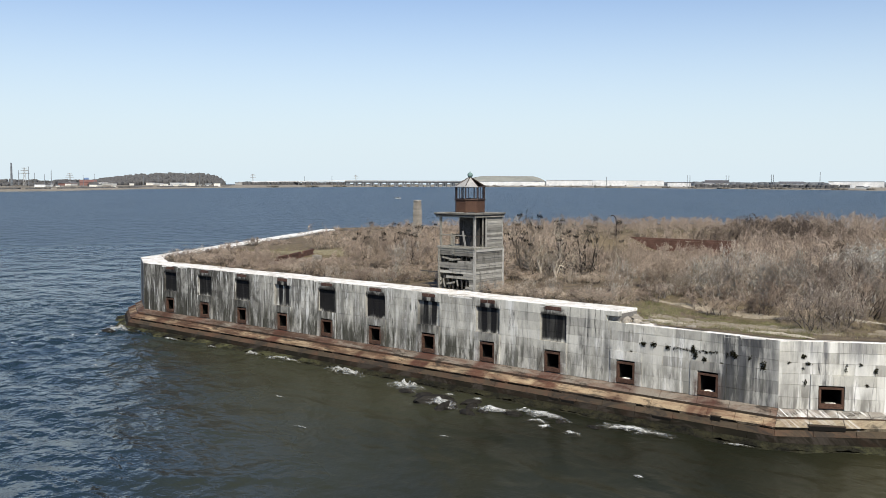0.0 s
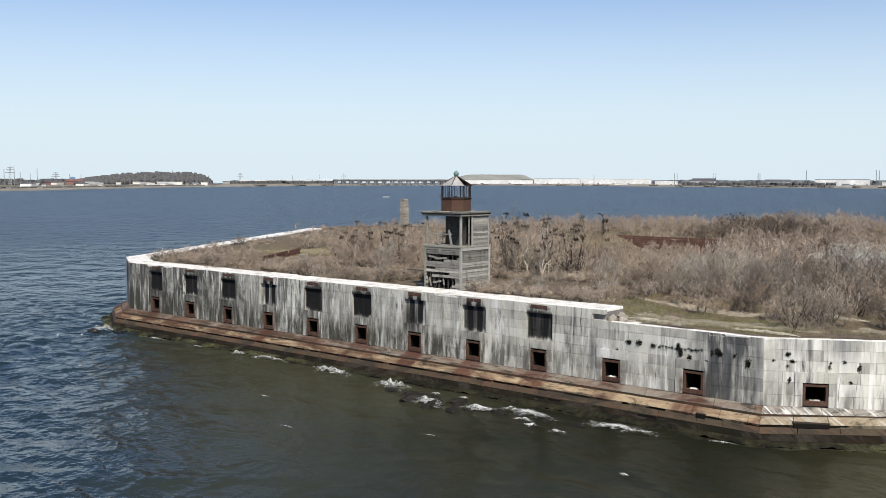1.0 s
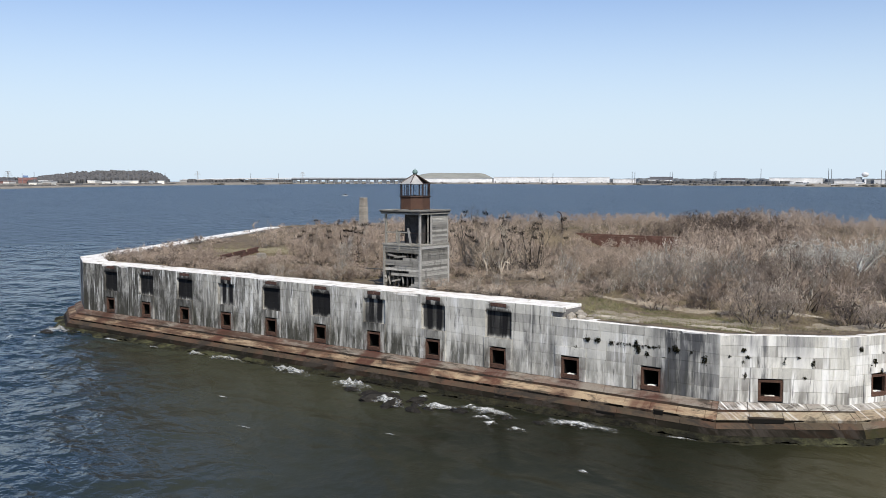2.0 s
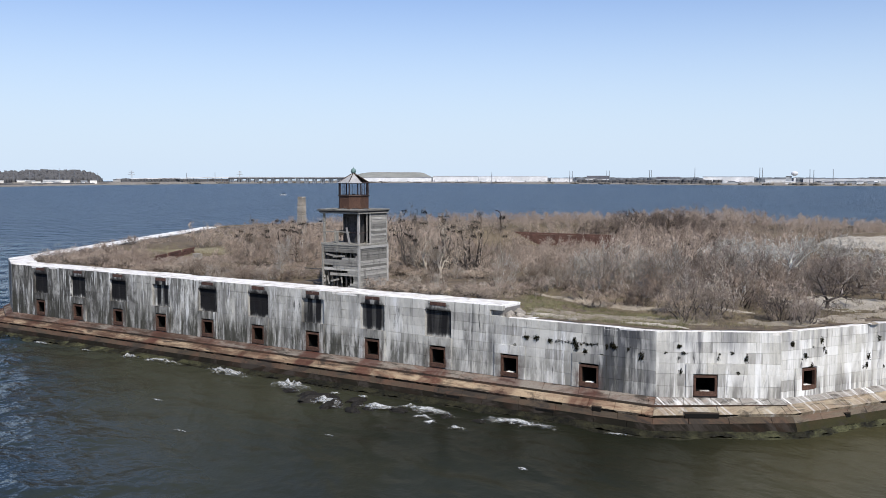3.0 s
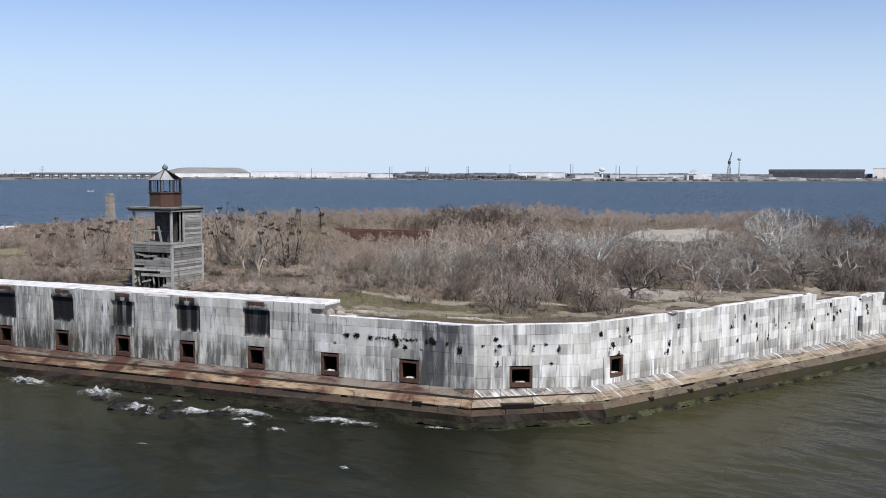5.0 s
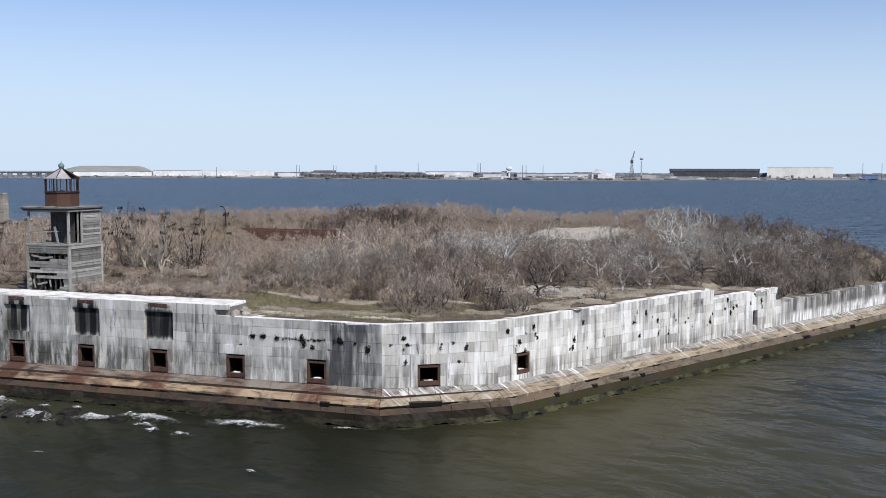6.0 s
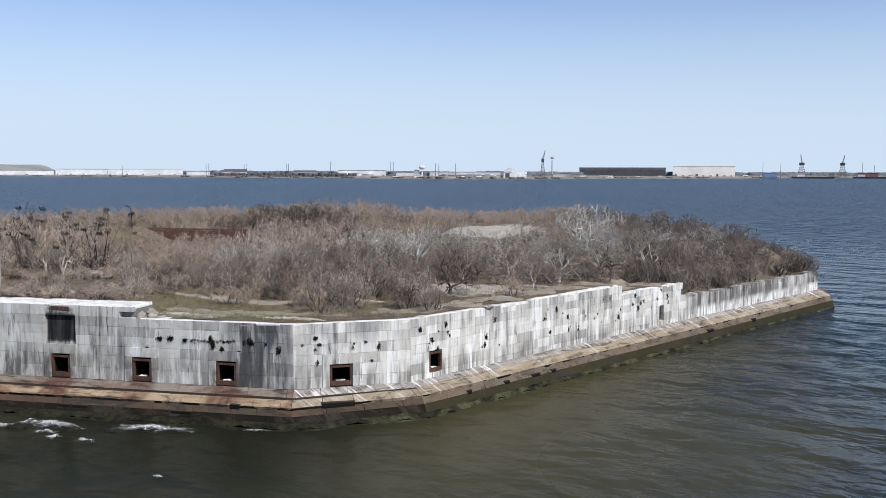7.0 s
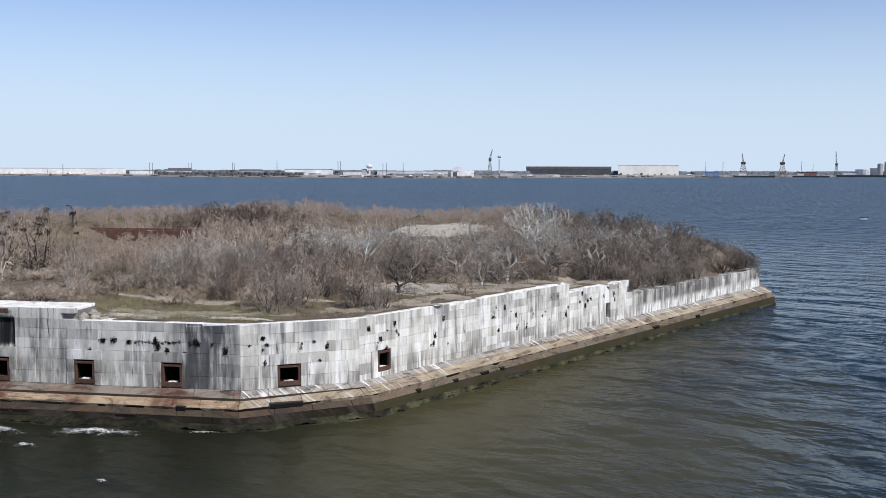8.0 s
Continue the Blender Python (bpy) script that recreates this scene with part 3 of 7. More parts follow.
def build_water():
    xs, ys = axis_steps(-110.0, 90.0, 0.48, 4700.0), axis_steps(-34.0, 70.0, 0.48, 4700.0)
    gx, gy = np.meshgrid(xs, ys)
    rng = np.random.default_rng(5)
    z = np.zeros_like(gx)
    dx = np.gradient(xs)[None, :] + 0 * gx
    dy = np.gradient(ys)[:, None] + 0 * gx
    cell = np.maximum(dx, dy)
    rough = 0.35 + 0.65 * (1 / (1 + np.exp((gx + 52) / 9.0))) + 0.5 * (1 / (1 + np.exp(-(gx - 42) / 8.0)))
    for _ in range(46):
        lam = 1.3 * (3.8 ** rng.random())
        a = radians(62) + rng.normal(0, 0.8)
        amp = 0.008 * lam ** 0.6 * (0.6 + rng.random())
        ph = rng.random() * 6.283
        w = np.sin((gx * math.cos(a) + gy * math.sin(a)) * 6.283 / lam + ph)
        z += amp * (w + 0.35 * (w * w - 0.5)) * np.clip((lam / 2.6 - cell) / cell, 0, 1)
    soft_end = lambda v: np.clip(v, 0, 1) ** 2 * (3 - 2 * np.clip(v, 0, 1))
    z *= np.minimum(rough, 1.25) * soft_end((gx + 110) / 55) * soft_end((90 - gx) / 35) * soft_end((70 - gy) / 45)
    ny, nx = gx.shape
    me = bpy.data.meshes.new("water")
    co = np.stack([gx, gy, z], -1).reshape(-1, 3).astype(np.float32)
    i = np.arange(ny * nx).reshape(ny, nx)
    q = np.stack([i[:-1, :-1], i[:-1, 1:], i[1:, 1:], i[1:, :-1]], -1).reshape(-1, 4).astype(np.int32)
    me.vertices.add(len(co))
    me.vertices.foreach_set("co", co.ravel())
    me.loops.add(q.size)
    me.loops.foreach_set("vertex_index", q.ravel())
    me.polygons.add(len(q))
    me.polygons.foreach_set("loop_start", np.arange(0, q.size, 4, dtype=np.int32))
    me.polygons.foreach_set("use_smooth", np.ones(len(q), dtype=bool))
    me.update(calc_edges=True)
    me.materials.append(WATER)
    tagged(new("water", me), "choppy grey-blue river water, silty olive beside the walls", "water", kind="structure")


build_water()


# ---- fort walls ----
BAY = 5.75
FRONT_TOP, LOW_TOP = 6.6, 5.88
FRONT_LEN = SIDE - 2 * CUT
W_FRONT = frame_of(OUTLINE[1], OUTLINE[0] - OUTLINE[1])     # x = 0 at the left end
W_CUT = frame_of(OUTLINE[0], OUTLINE[11] - OUTLINE[0])
W_SIDE = frame_of(OUTLINE[11], OUTLINE[10] - OUTLINE[11])
X0 = -OUTLINE[1].x                                        # world x = 0 in the front wall's own x
STEP_X = X0 - 6.35                                        # where the front wall's top breaks down
CUT_LEN = (OUTLINE[11] - OUTLINE[0]).length
EMB_Z, EMB_W, EMB_H = 2.70, 1.04, 0.97                     # opening inside the iron frame


def side_top(s):
    """Top of the ruined side wall, s metres from its near end."""
    if s < 24.3:
        return 5.88 + 0.012 * max(0, s - 12)
    if s < 35.3:
        return 5.28
    return 3.86 - 0.004 * (s - 35)


def top_front(s):
    return FRONT_TOP if s < STEP_X else LOW_TOP


def top_cut(s):
    return LOW_TOP


def wall_core(name, m, length, holes, top, thick, mat, label, depth0=0.30):
    """The body of a wall behind its face stones, with its openings let through."""
    bm = bmesh.new()
    cuts = sorted({0.0, length} | {h[0] - h[2] / 2 for h in holes} | {h[0] + h[2] / 2 for h in holes} | {b for b in np.arange(1, length, 1.0) if abs(top(b) - top(b - 1.0)) > 0.3})
    for a, b in zip(cuts[:-1], cuts[1:]):
        mid = (a + b) / 2
        t = top(mid) - 0.03
        hole = [h for h in holes if abs(h[0] - mid) < h[2] / 2]
        spans = [(-1.5, t)] if not hole else [(-1.5, hole[0][1] - hole[0][3] / 2), (hole[0][1] + hole[0][3] / 2, t)]
        for lo, hi in spans:
            box_into(bm, (a, -thick, lo), (b, -depth0, hi))
    bmesh.ops.transform(bm, matrix=m, verts=bm.verts[:])
    ob = part(name, bm, mat)
    return tagged(ob, label, "wall", kind="structure")


BLOCK_MESHES = {}


def block_mesh(w, h, d, kind, mat):
    """A face stone, chamfered and slightly uneven; alike ones share a mesh."""
    key = (round(w, 2), round(h, 2), round(d, 2), kind, mat.name)
    if key not in BLOCK_MESHES:
        rng = random.Random(str(key))
        bm = box((-w / 2, -d, -h / 2), (w / 2, 0, h / 2), 0.009, 0.004, rng)
        bmesh.ops.recalc_face_normals(bm, faces=bm.faces[:])
        me = bpy.data.meshes.new("stone_block")
        bm.to_mesh(me)
        bm.free()
        me.materials.append(mat)
        BLOCK_MESHES[key] = me
    return BLOCK_MESHES[key]


def lay_block(m, x0, x1, z0, z1, out, mat, parent, rng, d=0.42, name="stone_block"):
    w, h = x1 - x0 - 0.008, z1 - z0 - 0.008
    w, h = max(0.05, w), max(0.05, h)
    qw = max(0.04, math.floor(w / 0.02) * 0.02)
    ob = new(name, block_mesh(qw, round(h, 2), d, rng.randrange(2), mat))
    ob.parent = parent
    ob.matrix_world = m @ pose((x0 + x1) / 2, out + rng.uniform(-0.008, 0.008), (z0 + z1) / 2) @ Matrix.Diagonal((w / qw, 1, 1, 1))
    return ob


def embrasure(m, x, z, w, h, limed=True):
    """An iron-framed gun opening with its stone lintel."""
    base = new("embrasure")
    tagged(base, "square gun opening with a rusty iron frame in granite", "embrasure", group="embrasures")
    base.matrix_world = m @ pose(x, 0, z)
    f = 0.14
    for name, lo, hi in (("frame_top", (-w / 2 - f, -0.16, h / 2), (w / 2 + f, 0.05, h / 2 + f)), ("frame_bottom", (-w / 2 - f, -0.16, -h / 2 - f - 0.14), (w / 2 + f, 0.07, -h / 2)),
                         ("frame_side", (-w / 2 - f, -0.16, -h / 2), (-w / 2, 0.05, h / 2)), ("frame_side", (w / 2, -0.16, -h / 2), (w / 2 + f, 0.05, h / 2))):
        part(name, box(lo, hi, 0.015, 0.006), RUST, base)
    # near-black sheets stand in for the shade deep in the throat
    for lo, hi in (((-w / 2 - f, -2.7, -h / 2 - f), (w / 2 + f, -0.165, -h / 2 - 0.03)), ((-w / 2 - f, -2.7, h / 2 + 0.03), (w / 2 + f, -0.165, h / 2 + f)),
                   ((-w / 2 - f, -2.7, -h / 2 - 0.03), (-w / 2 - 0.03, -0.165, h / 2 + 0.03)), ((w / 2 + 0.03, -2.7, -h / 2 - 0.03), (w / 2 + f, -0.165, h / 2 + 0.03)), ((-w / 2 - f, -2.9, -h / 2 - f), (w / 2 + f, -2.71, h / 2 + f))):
        part("throat_lining", box(lo, hi, 0.01), NEAR_BLACK, base, "near-black sheets that put shade inside the opening")
    if not limed:
        return base
    bm = bmesh.new()
    bmesh.ops.create_grid(bm, x_segments=10, y_segments=4, size=0.5, matrix=Matrix.Translation((0, -0.2, -h / 2 + 0.02)) @ Matrix.Diagonal((w * 0.5, 0.3, 1, 1)))
    for v in bm.verts:
        v.co.z += 0.07 * abs(noise.noise(v.co * 5 + Vector((x, 0, 0)))) - 0.01
    r = bmesh.ops.extrude_face_region(bm, geom=bm.faces[:])
    bmesh.ops.translate(bm, vec=(0, 0, -0.03), verts=[v for v in r["geom"] if isinstance(v, bmesh.types.BMVert)])
    part("dropping_crust", bm, COPING, base, "white bird droppings on the sill")
    return base


def courses(m, length, z_list, top, holes, panels, mat, parent, rng, mean=1.42):
    """Face stones in courses, cut round openings; stones of the bay panels lie back."""
    for k, (z0, z1) in enumerate(zip(z_list[:-1], z_list[1:])):
        x = 0.0
        marks = []
        for hx, hz, hw, hh in holes:
            if z0 < hz + hh / 2 - 0.05 and z1 > hz - hh / 2 + 0.05:
                marks.append((hx - hw / 2, hx + hw / 2))
        edges = []
        if panels:
            edges = sorted(e for px in panels for e in (px - 1.1, px + 1.1))
        if z1 < 4.1:
            edges = sorted(edges + [e for h in holes if h[2] > 1 for e in (h[0] - 1.18, h[0] + 1.18)])
        while x < length - 0.01:
            stop = x + mean * rng.uniform(0.72, 1.35)
            inhole = [b for a, b in marks if a - 0.01 <= x < b - 0.01]
            if inhole:
                x = inhole[0]
                continue
            limits = [a for a, b in marks if a > x + 0.01] + [e for e in edges if e > x + 0.01] + [length] + ([STEP_X] if m is W_FRONT and x < STEP_X - 0.01 else [])
            lim = min(limits)
            if stop > lim - 0.45:
                stop = lim
            mid = (x + stop) / 2
            t = top(mid)
            if z0 < t - 0.2:
                out = 0.0
                if panels and any(abs(mid - px) < 1.1 for px in panels) and 3.9 < (z0 + z1) / 2 < 5.8:
                    out = -0.2
                elif z1 < 4.1 and any(abs(mid - h[0]) < 1.18 for h in holes if h[2] > 1):
                    out = 0.07
                if m is W_FRONT and abs(stop - STEP_X) < 0.02 and z0 > 5.9:
                    z0 = 6.28          # the broken end of the high wall is hollow below its top stone
                lay_block(m, x, stop, z0, min(z1, t), out, mat, parent, rng)
            x = stop


rng = random.Random(3)
EMB_FRONT = [X0 + (i - 11) * BAY for i in range(1, 12)]
HOLES_F = [(x, EMB_Z, EMB_W + 0.32, EMB_H + 0.32) for x in EMB_FRONT]
HOLES_C = [(2.95, 2.66, 1.12 + 0.32, 0.84 + 0.32)]
HOLES_S = [(2.3, 2.93, 0.92 + 0.32, 0.9 + 0.32), (31.4, 2.85, 0.75, 1.0)]
wall_west = wall_core("wall_west", W_FRONT, FRONT_LEN, HOLES_F, top_front, 2.6, CORE, "long grey granite fort wall streaked black and white")
wall_south = wall_core("wall_south", W_CUT, CUT_LEN, HOLES_C, top_cut, 2.2, CORE, "cut-off corner wall of pale granite blocks")
wall_east = wall_core("wall_east", W_SIDE, FRONT_LEN, HOLES_S, side_top, 2.2, CORE, "ruined granite fort wall white with bird droppings")
for k in range(1, 10):
    mm = frame_of(OUTLINE[(k + 1) % 12], OUTLINE[k] - OUTLINE[(k + 1) % 12])
    ln = (OUTLINE[(k + 1) % 12] - OUTLINE[k]).length
    wall_core("wall_north", mm, ln, [], (lambda s: 6.55) if k < 8 else ((lambda s: 3.72) if k == 9 else (lambda s: 6.55 if s > 30 else 4.1)), 2.4, CORE if k > 2 else GRANITE_R, "rear granite fort wall with whitened top", 0.0)
for x in EMB_FRONT:
    embrasure(W_FRONT, x, EMB_Z, EMB_W, EMB_H, x > X0 - 7)
embrasure(W_CUT, 2.95, 2.66, 1.12, 0.84)
embrasure(W_SIDE, 2.3, 2.93, 0.92, 0.9)
COURSES_F = [BASE_Z, 2.65, 3.44, 4.06, 4.70, 5.32, 5.92, 6.6]
COURSES_L = [BASE_Z, 2.55, 3.30, 3.95, 4.60, 5.24, 5.88, 6.3]
PANELS = [x for x in EMB_FRONT[:9]]
courses(W_FRONT, FRONT_LEN, COURSES_F, top_front, HOLES_F, PANELS, GRANITE_W, wall_west, rng)
courses(W_CUT, CUT_LEN, COURSES_L, top_cut, HOLES_C, [], GRANITE_C, wall_south, rng, 1.1)
courses(W_SIDE, FRONT_LEN, [BASE_Z, 2.26, 2.93, 3.60, 4.17, 4.74, 5.31, 5.88, 6.3], side_top, HOLES_S, [], GRANITE_E, wall_east, rng, 1.45)


# ---- plinth: two sloping courses of long stones, a brown band and a weedy toe ----
PROF_F = [(0.0, 1.86), (0.66, 1.52), (0.68, 1.38), (1.40, 1.06), (1.33, 0.90), (1.60, 0.58), (1.80, 0.24), (2.6, 0.06), (3.4, -0.5)]
PROF_S = [(0.0, 1.88), (0.68, 1.66), (0.70, 1.60), (1.42, 1.30), (1.33, 1.13), (1.62, 0.80), (1.84, 0.32), (2.15, 0.05), (2.8, -0.7)]
PROF_T = PROF_S[:5] + [(1.62, 0.76), (1.80, 0.12), (1.92, -0.06), (2.5, -0.7)]      # the toe lies deeper towards the far end
PLINTH_RINGS = {}


def plinth_point(k, off):
    key = round(off, 3)
    if key not in PLINTH_RINGS:
        PLINTH_RINGS[key] = inset(OUTLINE, -off)
    return PLINTH_RINGS[key][k]


def plinth_run(k0, k1, p0, p1, mats, parent, rng, seg):
    """The plinth along one face, between the mitred ends k0 and k1, with profile p0 at one and p1 at the other."""
    length = (OUTLINE[k1] - OUTLINE[k0]).length
    n = max(2, round(length / seg))
    for row, (mat, name) in enumerate(mats):
        ends = []
        for k, p in ((k0, p0), (k1, p1)):
            ends.append([plinth_point(k, p[row][0]) + Vector((0, 0, p[row][1])), plinth_point(k, p[row + 1][0]) + Vector((0, 0, p[row + 1][1]))])
        if name == "stone_block":
            u = [0.0]
            while u[-1] < 1:
                u.append(u[-1] + rng.uniform(0.7, 1.3) / n)
            u[-1] = 1.0
            for a, b in zip(u[:-1], u[1:]):
                ga, gb = (a + 0.009 / seg / n * 1.2, b - 0.009 / seg / n * 1.2)
                pts = [ends[0][0].lerp(ends[1][0], ga), ends[0][0].lerp(ends[1][0], gb), ends[0][1].lerp(ends[1][1], gb), ends[0][1].lerp(ends[1][1], ga)]
                c = sum(pts, Vector()) / 4
                nrm = (pts[1] - pts[0]).cross(pts[3] - pts[0]).normalized()
                if nrm.z < -0.02 or (abs(nrm.z) <= 0.02 and nrm.dot(c - CENTRE) < 0):
                    nrm = -nrm
                j = rng.uniform(-0.008, 0.016)
                lo = [q - nrm * 0.35 for q in pts]
                rim = [q + nrm * (j - 0.016) for q in pts]
                hi = [q.lerp(c, 0.016 / max(0.2, (q - c).length)) + nrm * j for q in pts]
                vs = [v - c for v in lo + rim + hi]
                fs = [(i, (i + 1) % 4, 4 + (i + 1) % 4, 4 + i) for i in range(4)] + [(4 + i, 4 + (i + 1) % 4, 8 + (i + 1) % 4, 8 + i) for i in range(4)] + [(8, 9, 10, 11)]
                me = mesh_of("plinth_stone", vs, fs, mat)
                ob = part("plinth_stone", me, mat, parent)
                ob.location = c
        else:
            m = max(4, int(length / (0.16 if "toe" in name else 0.5)))
            vs, fs = [], []
            rows = 5
            for i in range(m + 1):
                for r in range(rows + 1):
                    q = ends[0][0].lerp(ends[1][0], i / m).lerp(ends[0][1].lerp(ends[1][1], i / m), r / rows)
                    rag = (0.16 if row > 5 else 0.06) if name == "weedy_toe" else 0.03
                    if 0 < r:
                        q = q + Vector([rag * (noise.noise(q * 0.9 + Vector((7 * s, 0, 0))) + 0.6 * noise.noise(q * 2.6 + Vector((7 * s, 3, 0))) + 0.35 * noise.noise(q * 6.1 + Vector((2 * s, 5, 0)))) for s in range(3)])
                    vs.append(q)
            for i in range(m):
                for r in range(rows):
                    a = i * (rows + 1) + r
                    fs.append((a, a + 1, a + rows + 2, a + rows + 1))
            part(name, mesh_of(name, vs, fs, mat), mat, parent)


# dark step faces and the undercut row carry shadow lines in their colour
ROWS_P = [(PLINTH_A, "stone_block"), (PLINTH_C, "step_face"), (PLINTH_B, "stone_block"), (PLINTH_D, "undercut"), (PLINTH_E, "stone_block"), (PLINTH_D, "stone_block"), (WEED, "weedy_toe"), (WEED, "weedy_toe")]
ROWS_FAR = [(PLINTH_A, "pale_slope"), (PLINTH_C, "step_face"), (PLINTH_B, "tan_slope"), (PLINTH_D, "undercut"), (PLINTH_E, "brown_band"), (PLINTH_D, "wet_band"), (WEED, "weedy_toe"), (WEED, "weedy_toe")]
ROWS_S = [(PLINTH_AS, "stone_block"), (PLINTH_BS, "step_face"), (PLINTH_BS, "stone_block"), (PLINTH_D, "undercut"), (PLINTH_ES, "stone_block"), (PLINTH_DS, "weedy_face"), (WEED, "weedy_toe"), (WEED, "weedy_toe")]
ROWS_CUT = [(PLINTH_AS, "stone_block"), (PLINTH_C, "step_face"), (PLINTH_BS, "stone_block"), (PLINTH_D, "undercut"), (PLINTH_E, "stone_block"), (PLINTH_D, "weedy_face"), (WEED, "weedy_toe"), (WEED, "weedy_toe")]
rng = random.Random(8)
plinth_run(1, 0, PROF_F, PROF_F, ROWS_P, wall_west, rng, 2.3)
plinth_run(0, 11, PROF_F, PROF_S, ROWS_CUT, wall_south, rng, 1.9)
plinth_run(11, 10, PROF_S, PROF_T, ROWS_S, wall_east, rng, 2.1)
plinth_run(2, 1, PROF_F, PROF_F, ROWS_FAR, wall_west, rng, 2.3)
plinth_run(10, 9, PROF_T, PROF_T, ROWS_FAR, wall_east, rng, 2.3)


# ---- whitened wall tops ----
def coping_run(m, a, b, z, width, parent, rng, seg=2.0, lip=-0.02, mat=None, deep=0.2):
    x = a
    while x < b - 0.05:
        e = min(b, x + seg * rng.uniform(0.75, 1.25))
        if b - e < 0.6:
            e = b
        bm = box((x + 0.008, -width * rng.uniform(0.93, 1.05), z(0.5 * (x + e)) - deep), (e - 0.008, lip + rng.uniform(-0.03, 0.02), z(0.5 * (x + e)) + rng.uniform(0.0, 0.025)), 0.03, 0.015, rng)
        bmesh.ops.transform(bm, matrix=m, verts=bm.verts[:])
        part("coping_slab", bm, mat or COPING, parent)
        x = e


rng = random.Random(21)
coping_run(W_FRONT, 0, STEP_X - 0.06, lambda s: FRONT_TOP, 2.7, wall_west, rng)
coping_run(W_FRONT, STEP_X + 0.5, FRONT_LEN, lambda s: LOW_TOP, 1.0, wall_west, rng)
coping_run(W_CUT, 0, CUT_LEN, lambda s: LOW_TOP, 1.0, wall_south, rng)
coping_run(W_SIDE, 0, 24.2, side_top, 1.0, wall_east, rng)
coping_run(W_SIDE, 24.4, 35.2, lambda s: side_top(s) + 0.12 * noise.noise(Vector((s * 0.5, 0, 0))), 0.6, wall_east, rng, seg=1.2)
coping_run(W_SIDE, 35.4, FRONT_LEN - 0.1, lambda s: side_top(s) + 0.16 + 0.42 * noise.noise(Vector((s * 0.35, 3, 0))), 1.0, wall_east, rng, seg=1.1, mat=GRANITE_E, deep=0.7)
for k in range(1, 10):
    mm = frame_of(OUTLINE[(k + 1) % 12], OUTLINE[k] - OUTLINE[(k + 1) % 12])
    ob = [o for o in scene.objects if o.name.startswith("wall_north")][k - 1]
    coping_run(mm, 0, (OUTLINE[(k + 1) % 12] - OUTLINE[k]).length, lambda s: 6.62, 2.4, ob, rng, seg=4.0, mat=COPING if k < 3 else SOIL) if k < 8 else None


# black sheet added behind the small opening, in place of its shade
bm = box((31.4 - 0.36, -0.62, 2.36), (31.4 + 0.36, -0.52, 3.34), 0.0)
bmesh.ops.transform(bm, matrix=W_SIDE, verts=bm.verts[:])
part("shutter", bm, NEAR_BLACK, wall_east, "black sheet standing for shade in the small opening")


# red brick pieces let into the lintel of each bay
for x in PANELS:
    for s in (-0.34, 0.34):
        bm = box((x + s - 0.33, -0.3, 6.24), (x + s + 0.33, 0.02, 6.50), 0.02, 0.015, rng)
        bmesh.ops.transform(bm, matrix=W_FRONT, verts=bm.verts[:])
        part("lintel_brick", bm, BRICK_DARK, wall_west)


# ---- island ground ----
def parade_depth(x, y):
    """How far inside the parade a place lies (metres, negative outside): the parade is a smaller hexagon."""
    d = 1e9
    for k in range(12):
        a, b = OUTLINE[k], OUTLINE[(k + 1) % 12]
        e = (b - a).normalized()
        n = Vector((e.y, -e.x, 0))
        if n.dot(CENTRE - a) < 0:
            n = -n
        d = min(d, n.dot(Vector((x, y, 0)) - a))
    return d


def ground_z(x, y):
    d = parade_depth(x, y)
    ramp = min(1.0, max(0.0, (d - 25.0) / 7.0))
    ramp = ramp * ramp * (3 - 2 * ramp)
    near = 6.35
    # the rampart sinks behind the broken front and side walls
    low = min(1.0, max(0.0, (x + 9.5) / 6.0)) * min(1.0, max(0.0, (60 - y) / 30))
    near -= 0.62 * low
    back = min(1.0, max(0.0, (x - (20 + 0.0)) / 6.0)) * min(1.0, max(0.0, (y - 24) / 8.0))
    edge = min(1.0, max(0.0, (6.0 - d) / 5.0))
    near -= 2.35 * back * edge
    z = near - 2.9 * ramp
    p = Vector((x, y, 0))
    z += 0.35 * noise.noise(p * 0.11) + 0.10 * noise.noise(p * 0.6) * min(1.0, d / 3)
    bank = 1.6 * (1 - ((x - 1.5) / 10.5) ** 2 - ((y - 90) / 8.5) ** 2)
    if bank > 0:
        # the bare bank that looks over the parade
        z += (5.15 + 0.2 * (y - 85) - z) * min(1.0, bank) ** 0.7
    if x > -6.3 and d < 3.6 and y < 90:
        # soil lies level over the broken wall tops
        top = LOW_TOP if x < OUTLINE[11].x else side_top((y - OUTLINE[11].y) / 0.866)
        w = min(1.0, (3.6 - d) / 1.0)
        z += (top + 0.05 + 0.06 * noise.noise(p * 0.9) - z) * w
    return z


def build_ground():
    ring = inset(OUTLINE, 0.42)
    bm = bmesh.new()
    step = 0.9
    xs = np.arange(-106, 48, step)
    ys = np.arange(-1, 132, step)
    grid = {}
    for i, x in enumerate(xs):
        for j, y in enumerate(ys):
            q = Vector((x, y, 0))
            for k in range(12):          # places just outside are drawn in to the rim
                e = (ring[(k + 1) % 12] - ring[k]).normalized()
                out = Vector((-e.y, e.x, 0))
                d = out.dot(q - ring[k])
                if 0 < d < 0.95:
                    q = q - out * d
            if all(((ring[(k + 1) % 12] - ring[k]).cross(q - ring[k])).z <= 1e-3 for k in range(12)):
                grid[i, j] = bm.verts.new((q.x, q.y, ground_z(q.x, q.y)))
    for (i, j) in list(grid):
        q = [grid.get((i + a, j + b)) for a, b in ((0, 0), (1, 0), (1, 1), (0, 1))]
        if all(q):
            bm.faces.new(q)
    for f in bm.faces:
        f.smooth = True
    ob = part("ground", bm, SOIL)
    tagged(ob, "brown soil and dry grass inside the fort", "ground", kind="structure")


build_ground()


